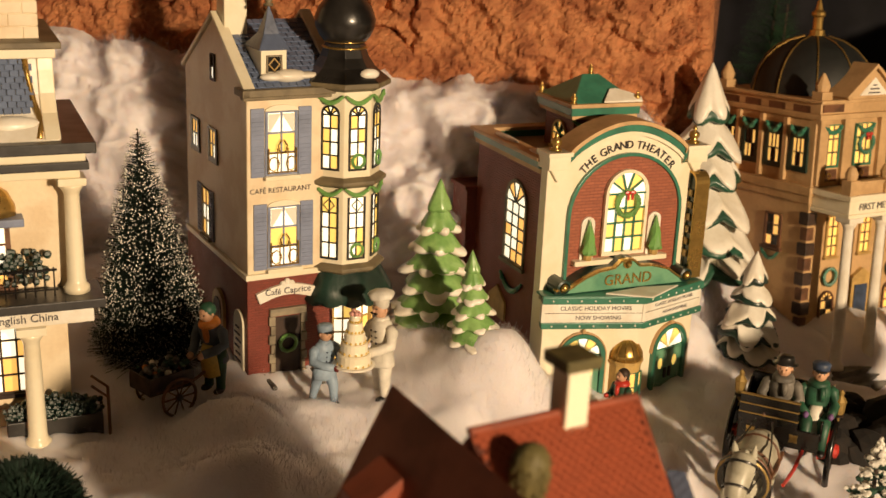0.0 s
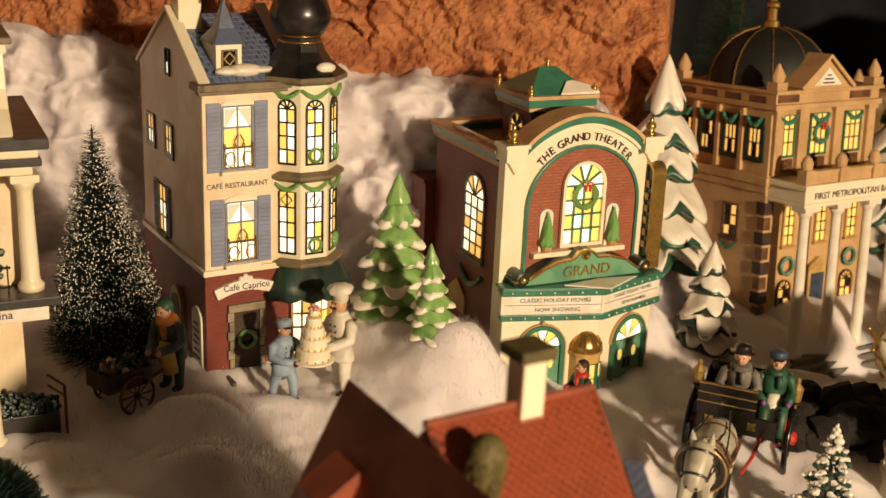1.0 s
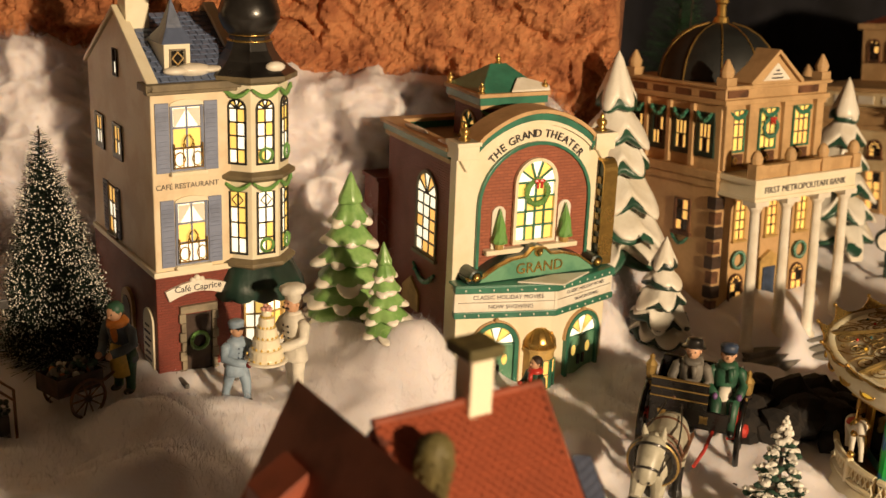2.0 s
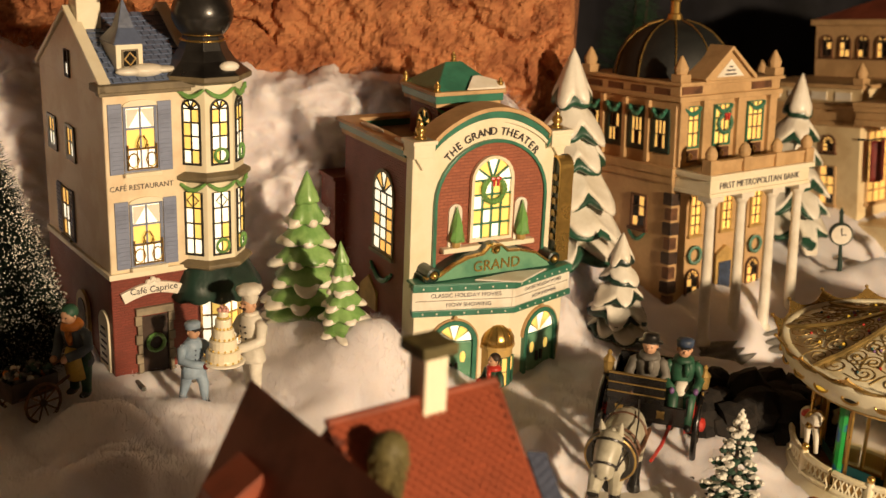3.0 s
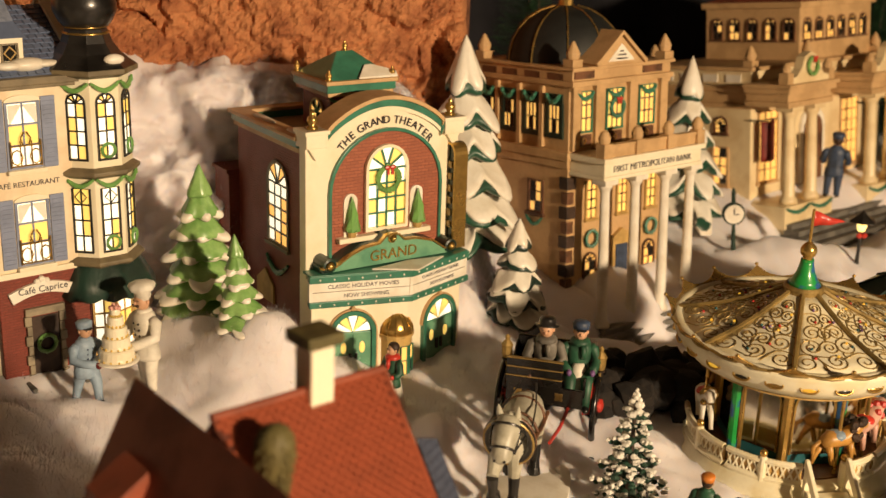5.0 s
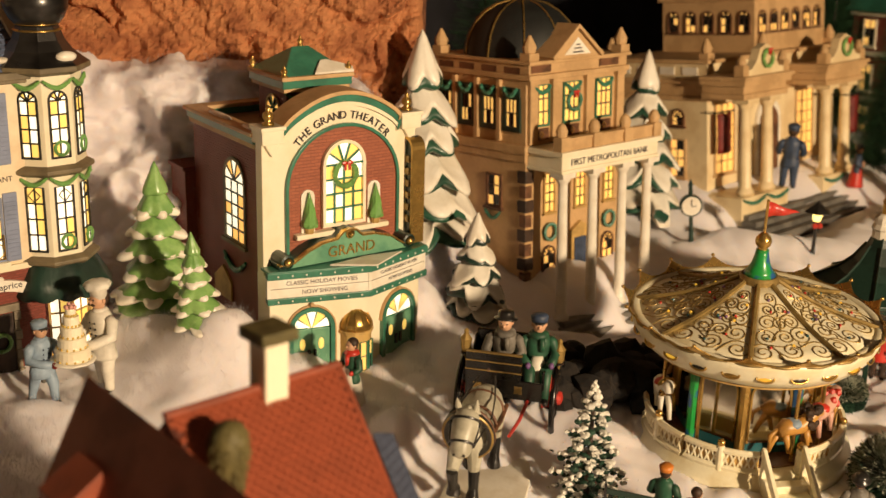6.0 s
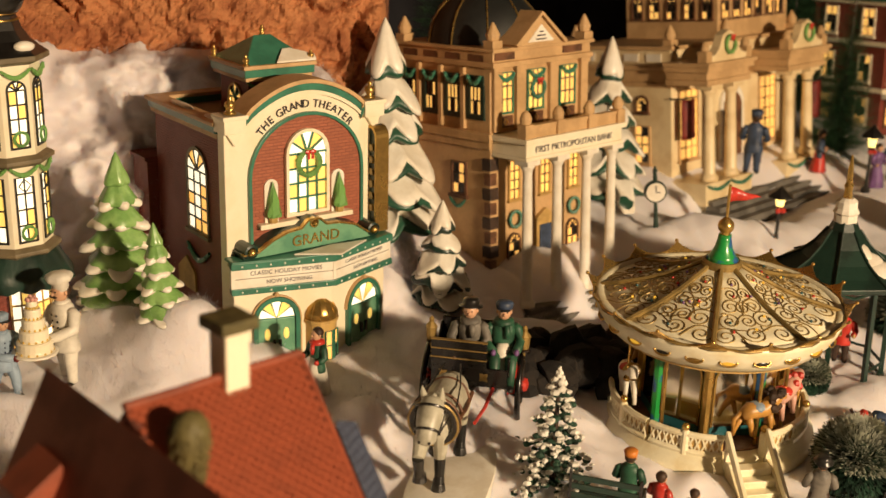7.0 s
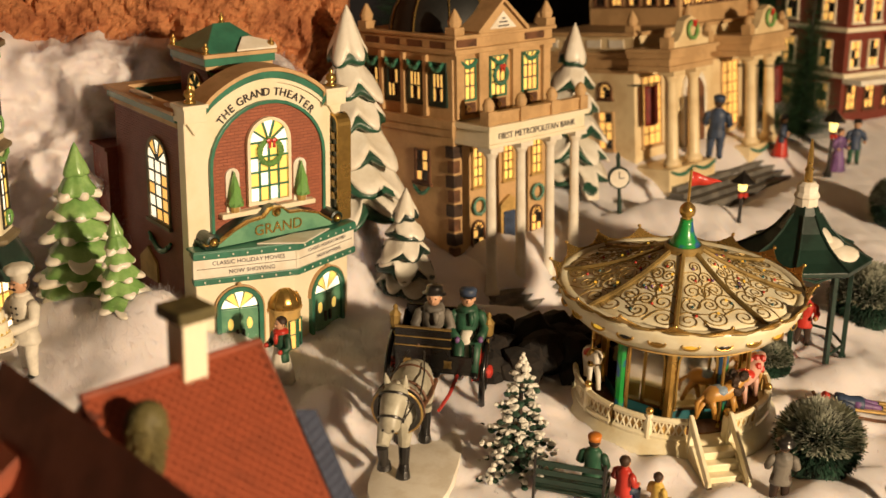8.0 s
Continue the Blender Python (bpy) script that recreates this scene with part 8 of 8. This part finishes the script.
    for r, z, w in ((0.0785, 0.0945, 0.0022), (0.0940, 0.1180, 0.0014)):
        bm = bm_new()
        tube(bm, [((r + (0.0012 * math.cos(24 * a) if r > 0.09 else 0)) * math.cos(a), (r + (0.0012 * math.cos(24 * a) if r > 0.09 else 0)) * math.sin(a), z) for a in (2 * math.pi * i / 96 for i in range(96))], w, 6, closed=True)
        part("rim_bead", bm, GOLDDARK, t, "gold bead along the rim", smooth=True)
    for k in range(24):
        a = 2 * math.pi * (k + 0.5) / 24
        m = pose(0.0905 * math.cos(a), 0.0905 * math.sin(a), 0.1065, 0, 0, math.degrees(a) + 90) @ pose(0, 0, 0, -22, 0, 0)
        bm = bm_new()
        tube(bm, [(0.0062 * math.cos(b), -0.0008, 0.0030 * math.sin(b)) for b in (2 * math.pi * i / 16 for i in range(16))], 0.0009, 5, closed=True)
        o = part("rim_oval", bm, GOLD, t, "gold oval with a coloured light", at=m, smooth=True)
        bm = bm_new()
        ball(bm, (0, 0, 0), 0.5, 10, (0.0108, 0.0028, 0.0050))
        part("light", bm, (DARKAMBER, BLACK, GOLD)[k % 3], o, smooth=True)
    for k in range(16):
        a = 2 * math.pi * k / 16
        m = pose(0.0935 * math.cos(a), 0.0935 * math.sin(a), 0.1185, 0, 0, math.degrees(a) + 90) @ pose(0, 0, 0, 42, 0, 0)
        bm = bm_new()
        w = 0.0178
        prism(bm, [(-w, 0), (w, 0), (w * 0.55, 0.0022), (w * 0.22, 0.0065), (0, 0.0105), (-w * 0.22, 0.0065), (-w * 0.55, 0.0022)], -0.0006, 0.0006)
        c = part("crown_point", bm, GOLD, t, "gold crown point", at=m)
        bm = bm_new()
        ball(bm, (0, 0, 0.0115), 0.0016, 8)
        part("bead", bm, GOLD, c, smooth=True)
    bm = bm_new()
    lathe(bm, [(0.080, 0.092), (0.080, 0.096), (0.01, 0.100)], 48)
    part("soffit", bm, OCHRE, t)
    # finial and flag
    bm = bm_new()
    lathe(bm, [(0.0150, 0.146), (0.0150, 0.150), (0.0135, 0.152)], 24)
    part("finial_collar", bm, GOLDDARK, t)
    bm = bm_new()
    lathe(bm, [(0.0130, 0.151), (0.0095, 0.156), (0.0068, 0.162), (0.0052, 0.169), (0.0048, 0.173)], 20)
    part("finial_bell", bm, EMERALD, t, "green and blue painted bell", smooth=True)
    bm = bm_new()
    lathe(bm, [(0.0050, 0.172), (0.0030, 0.174), (0.0056, 0.177), (0.0062, 0.180), (0.0056, 0.183), (0.0030, 0.186), (0.0012, 0.1875)], 18)
    part("finial_ball", bm, GOLD, t, smooth=True)
    bm = bm_new()
    tube(bm, [(0, 0, 0.187), (0.0, 0.0, 0.214)], 0.0011, 8)
    part("flag_pole", bm, GOLD, t)
    bm = bm_new()
    n = 10
    rows = [[bm.verts.new((x * math.cos(0.45), x * math.sin(0.45) + 0.0015 * math.sin(i * 0.9), 0.2125 - 0.004 * i / n - (0.5 - s) * 0.013 * (1 - i / n) - 0.006)) for i in range(n + 1) for x in [0.026 * i / n]] for s in (0, 1)]
    for i in range(n):
        bm.faces.new((rows[0][i], rows[0][i + 1], rows[1][i + 1], rows[1][i]))
    fl = part("flag", bm, RED, t, "red pennant", smooth=True)
    md = fl.modifiers.new("thick", "SOLIDIFY")
    md.thickness = 0.0008
    # steps at the gate
    st = thing_part("stairs", t, Matrix.Rotation(2 * math.pi * 13.07 / 16, 4, "Z") @ pose(0.080, 0, -0.002) @ Matrix.Scale(1.3, 4))
    for k in range(4):
        bm = bm_new()
        box(bm, 0.004 + 0.006 * k, 0.011 + 0.006 * k, -0.011, 0.011, -0.004, 0.015 - 0.0045 * k)
        part("step", bm, IVORY, st, bevel=0.0005)
    for s in (-1, 1):
        bm = bm_new()
        prism(bm, [(-0.002, 0.028), (0.028, 0.004), (0.031, 0.004), (0.031, 0.008), (0.0, 0.034), (-0.002, 0.034)], s * 0.012 - 0.0012, s * 0.012 + 0.0012)
        part("stair_rail", bm, IVORY, st, bevel=0.0004)
        bm = bm_new()
        prism(bm, [(0.002, -0.004), (0.031, -0.004), (0.031, -0.001), (0.006, 0.016), (0.002, 0.016)], s * 0.012 - 0.0010, s * 0.012 + 0.0010)
        part("stringer", bm, IVORY, st, bevel=0.0004)
        for x, z in ((0.001, 0.031), (0.030, 0.006)):
            bm = bm_new()
            box(bm, x - 0.0014, x + 0.0014, s * 0.012 - 0.0014, s * 0.012 + 0.0014, -0.004, z)
            part("newel", bm, IVORY, st, bevel=0.0003)


IVORY = material("ivory_paint", (0.84, 0.79, 0.58), 0.35, 0.06, 50, 300, 0.1, coat=0.3, second=(0.78, 0.69, 0.44))
GOLDDARK = material("antique_gold", (0.36, 0.25, 0.085), 0.45, 0.2, 60, 300, 0.15, metal=0.45)
TEAL = material("teal_paint", (0.02, 0.11, 0.13), 0.35, 0.15, 60, 300, 0.1, coat=0.3)
EMERALD = material("emerald_paint", (0.02, 0.30, 0.06), 0.3, 0.15, 60, 300, 0.1, coat=0.3, second=(0.02, 0.10, 0.28), mix=(0.5, 0.56))
MIRROR = material("mirror_glass", (0.7, 0.66, 0.55), 0.06, 0.02, 60, 300, 0, metal=1.0)
PINKHIDE = material("pink_hide", (0.62, 0.36, 0.28), 0.4, 0.1, 60, 300, 0.1)
TANHIDE = material("tan_hide", (0.50, 0.26, 0.06), 0.4, 0.12, 60, 300, 0.1)
DARKAMBER = material("amber_light", (0.45, 0.20, 0.03), 0.2, 0.1, 60, 300, 0, glow=(1.0, 0.55, 0.05), strength=0.6)
build_carousel()


# ---- gazebo ----
def build_gazebo():
    t = thing("gazebo", pose(0.639, 0.893, -0.036, 0, -2, 12), "dark green gazebo with a pointed roof and snow patch", "gazebo")
    R = 0.056
    bm = bm_new()
    lathe(bm, [(R * 0.98, -0.012), (R * 0.98, 0.003), (R * 0.9, 0.005)], 8)
    part("floor_base", bm, STONE, t, bevel=0.0008)
    for k in range(8):
        a = 2 * math.pi * k / 8
        x, y = 0.046 * math.cos(a), 0.046 * math.sin(a)
        bm = bm_new()
        box(bm, -0.0022, 0.0022, -0.0022, 0.0022, 0.004, 0.104)
        box(bm, -0.0032, 0.0032, -0.0032, 0.0032, 0.004, 0.010)
        part("post", bm, DARKGREEN, t, at=pose(x, y, 0, 0, 0, math.degrees(a)), bevel=0.0004)
        b = 2 * math.pi * (k + 1) / 8
        x2, y2 = 0.046 * math.cos(b), 0.046 * math.sin(b)
        if k not in (5,):
            bm = bm_new()
            tube(bm, [(x, y, 0.020), (x2, y2, 0.020)], 0.0014, 6)
            tube(bm, [(x, y, 0.008), (x2, y2, 0.008)], 0.0016, 6)
            part("rail", bm, DARKGREEN, t)
        bm = bm_new()
        tube(bm, [(x, y, 0.098), ((x + x2) / 2, (y + y2) / 2, 0.092), (x2, y2, 0.098)], 0.0016, 6)
        part("bracket", bm, DARKGREEN, t)
    bm = bm_new()
    lathe(bm, [(0.058, 0.100), (0.062, 0.102), (0.062, 0.106), (0.050, 0.111), (0.036, 0.119), (0.024, 0.130), (0.014, 0.144), (0.010, 0.153)], 8)
    part("roof", bm, DARKGREEN, t, "dark green concave eight-sided roof", bevel=0.0006)
    for k in range(8):
        a = 2 * math.pi * k / 8
        bm = bm_new()
        tube(bm, [(r * math.cos(a), r * math.sin(a), z) for r, z in ((0.0625, 0.106), (0.050, 0.1118), (0.036, 0.1198), (0.024, 0.1308), (0.014, 0.1448))], 0.0012, 6)
        part("hip", bm, DARKGREEN, t)
    bm = bm_new()
    lathe(bm, [(0.0105, 0.151), (0.0105, 0.158), (0.0118, 0.160), (0.0095, 0.164), (0.0095, 0.170), (0.006, 0.173)], 12)
    part("collar", bm, SNOWWHITE, t, "pale fluted collar")
    bm = bm_new()
    lathe(bm, [(0.0040, 0.171), (0.0036, 0.182), (0.0044, 0.184), (0.0028, 0.187), (0.0024, 0.199), (0.0008, 0.212)], 10)
    part("spire", bm, GOLD, t, "gilt spire")
    bm = bm_new()
    for (x, y, z, s) in ((0.013, -0.040, 0.1145, (0.034, 0.020, 0.005)), (0.009, -0.031, 0.1205, (0.022, 0.022, 0.005)), (0.005, -0.023, 0.1285, (0.012, 0.020, 0.005))):
        ball(bm, (x, y, z), 0.5, 12, s, Matrix.Rotation(0.62, 4, "X"))
    part("roof_snow", bm, SNOWWHITE, t, "patch of white snow on the roof", smooth=True)


build_gazebo()


# ---- street furniture and clutter ----
def street_lamp(at, h, label):
    t = thing("street_lamp", at, label, "lamp", "street lamps")
    bm = bm_new()
    lathe(bm, [(0.006, -0.004), (0.006, 0.004), (0.003, 0.010), (0.0022, 0.014), (0.0018, h * 0.62), (0.004, h * 0.64), (0.004, h * 0.67)], 10)
    part("post", bm, BLACK, t)
    bm = bm_new()
    lathe(bm, [(0.0042, h * 0.67), (0.006, h * 0.80), (0.0055, h * 0.83)], 10)
    part("globe", bm, LAMPGLOW, t, "small glowing yellow light")
    bm = bm_new()
    lathe(bm, [(0.017, h * 0.82), (0.016, h * 0.835), (0.009, h * 0.90), (0.003, h * 0.96), (0.001, h)], 6)
    part("hood", bm, BLACK, t, "black pointed hood", bevel=0.0004)
    bm = bm_new()
    for s in (-1, 1):
        ball(bm, (s * 0.003, -0.003, h * 0.60), 0.0035, 6)
    part("bow", bm, RED, t)


LAMPGLOW = material("lamp_glow", (0.8, 0.6, 0.2), 0.3, 0.05, 60, 200, 0, glow=(1.0, 0.72, 0.2), strength=2.2)
street_lamp(pose(0.716, 1.165, 0.0), 0.072, "black street lamp with a hood in the snow")
street_lamp(pose(0.938, 1.352, ground_z(0.938, 1.352)), 0.092, "black street lamp with a hood on the far street")


def build_clock():
    t = thing("street_clock", pose(0.582, 1.195, 0.008, 0, -6, -10), "dark green street clock with a white face", "clock")
    bm = bm_new()
    lathe(bm, [(0.006, -0.004), (0.006, 0.003), (0.003, 0.007), (0.002, 0.040)], 10)
    part("post", bm, DARKGREEN, t)
    bm = bm_new()
    lathe(bm, [(0.0125, -0.004), (0.0130, 0), (0.0125, 0.004)], 24, pose(0, 0, 0.052, 90, 0, 0))
    part("case", bm, DARKGREEN, t, smooth=False)
    bm = bm_new()
    lathe(bm, [(0.0110, 0), (0.0108, 0.0006)], 24, pose(0, -0.0038, 0.052, 90, 0, 0))
    f = part("face", bm, SNOWWHITE, t, "white round face")
    bm = bm_new()
    box(bm, -0.0004, 0.0004, -0.0052, -0.0044, 0.052, 0.060)
    box(bm, 0, 0.005, -0.0052, -0.0044, 0.0516, 0.0524)
    part("dial_pointers", bm, INK, f)
    bm = bm_new()
    lathe(bm, [(0.0026, 0.064), (0.0022, 0.074), (0.003, 0.076), (0.0006, 0.082)], 8)
    part("finial", bm, DARKGREEN, t)


build_clock()


def build_rocks():
    rnd = random.Random(9)
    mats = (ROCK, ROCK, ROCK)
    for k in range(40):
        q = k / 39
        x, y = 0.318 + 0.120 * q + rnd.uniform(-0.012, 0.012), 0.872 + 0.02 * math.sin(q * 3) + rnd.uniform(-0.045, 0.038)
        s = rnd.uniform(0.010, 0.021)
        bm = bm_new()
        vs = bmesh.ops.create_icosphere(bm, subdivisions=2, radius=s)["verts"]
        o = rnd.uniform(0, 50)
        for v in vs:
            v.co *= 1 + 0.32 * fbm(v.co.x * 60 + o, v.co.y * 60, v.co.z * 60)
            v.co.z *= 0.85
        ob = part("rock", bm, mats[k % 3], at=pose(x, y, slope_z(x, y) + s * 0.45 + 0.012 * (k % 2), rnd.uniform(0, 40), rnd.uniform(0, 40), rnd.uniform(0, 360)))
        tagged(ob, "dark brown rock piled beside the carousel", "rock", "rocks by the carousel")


build_rocks()


def build_bench():
    t = thing("park_bench", pose(0.345, 0.676, -0.040, 0, 0, 150), "dark green slatted park bench", "bench")
    for k in range(4):
        bm = bm_new()
        box(bm, -0.026, 0.026, -0.012 + 0.006 * k, -0.008 + 0.006 * k, 0.016, 0.0176)
        part("seat_slat", bm, DARKGREEN, t)
    for k in range(3):
        bm = bm_new()
        box(bm, -0.026, 0.026, 0.013, 0.0145, 0.024 + 0.007 * k, 0.028 + 0.007 * k)
        part("back_slat", bm, DARKGREEN, t)
    for x in (-0.026, 0.024):
        bm = bm_new()
        box(bm, x, x + 0.002, -0.012, 0.014, 0.012, 0.0155)
        box(bm, x, x + 0.002, -0.012, -0.010, -0.004, 0.028)
        box(bm, x, x + 0.002, 0.013, 0.015, -0.004, 0.046)
        box(bm, x, x + 0.002, -0.012, 0.014, 0.026, 0.028)
        part("bench_end", bm, BLACK, t, bevel=0.0004)


build_bench()
figurine("bench_figurine", pose(0.360, 0.676, -0.036, 0, 0, 140), 0.056, FOREST, GREY, ORANGE, "seated figurine in an orange striped hat on the bench", "cap", seated=True)
figurine("bench_figurine", pose(0.378, 0.660, -0.040, 0, 0, 120), 0.050, RED, NAVY, HAIRBROWN, "seated figurine in red beside the bench", "hair", seated=True, apron=PURPLE)
figurine("bench_figurine", pose(0.398, 0.646, -0.042, 0, 0, 110), 0.044, YELLOW, NAVY, HAIRBROWN, "small figurine in yellow and blue beside the bench", "hair", seated=True)


def build_sled():
    t = thing("sled", pose(0.648, 0.765, -0.036, 0, 4, -18), "yellow slatted wooden sled on the snow", "sled")
    for k in range(4):
        bm = bm_new()
        box(bm, -0.045, 0.045, -0.012 + 0.0065 * k, -0.0075 + 0.0065 * k, 0.008, 0.010)
        part("slat", bm, OCHRE, t, bevel=0.0004)
    for y in (-0.010, 0.010):
        bm = bm_new()
        tube(bm, [(-0.052, y, 0.012), (-0.046, y, 0.003), (0.0, y, 0.001), (0.046, y, 0.002)], 0.0015, 6)
        part("runner", bm, BROWN, t)


build_sled()
figurine("sledding_figurine", pose(0.652, 0.763, -0.026, 80, 0, -100), 0.055, NAVY, PURPLE, RED, "child figurine in a red hat lying on the sled", "cap")
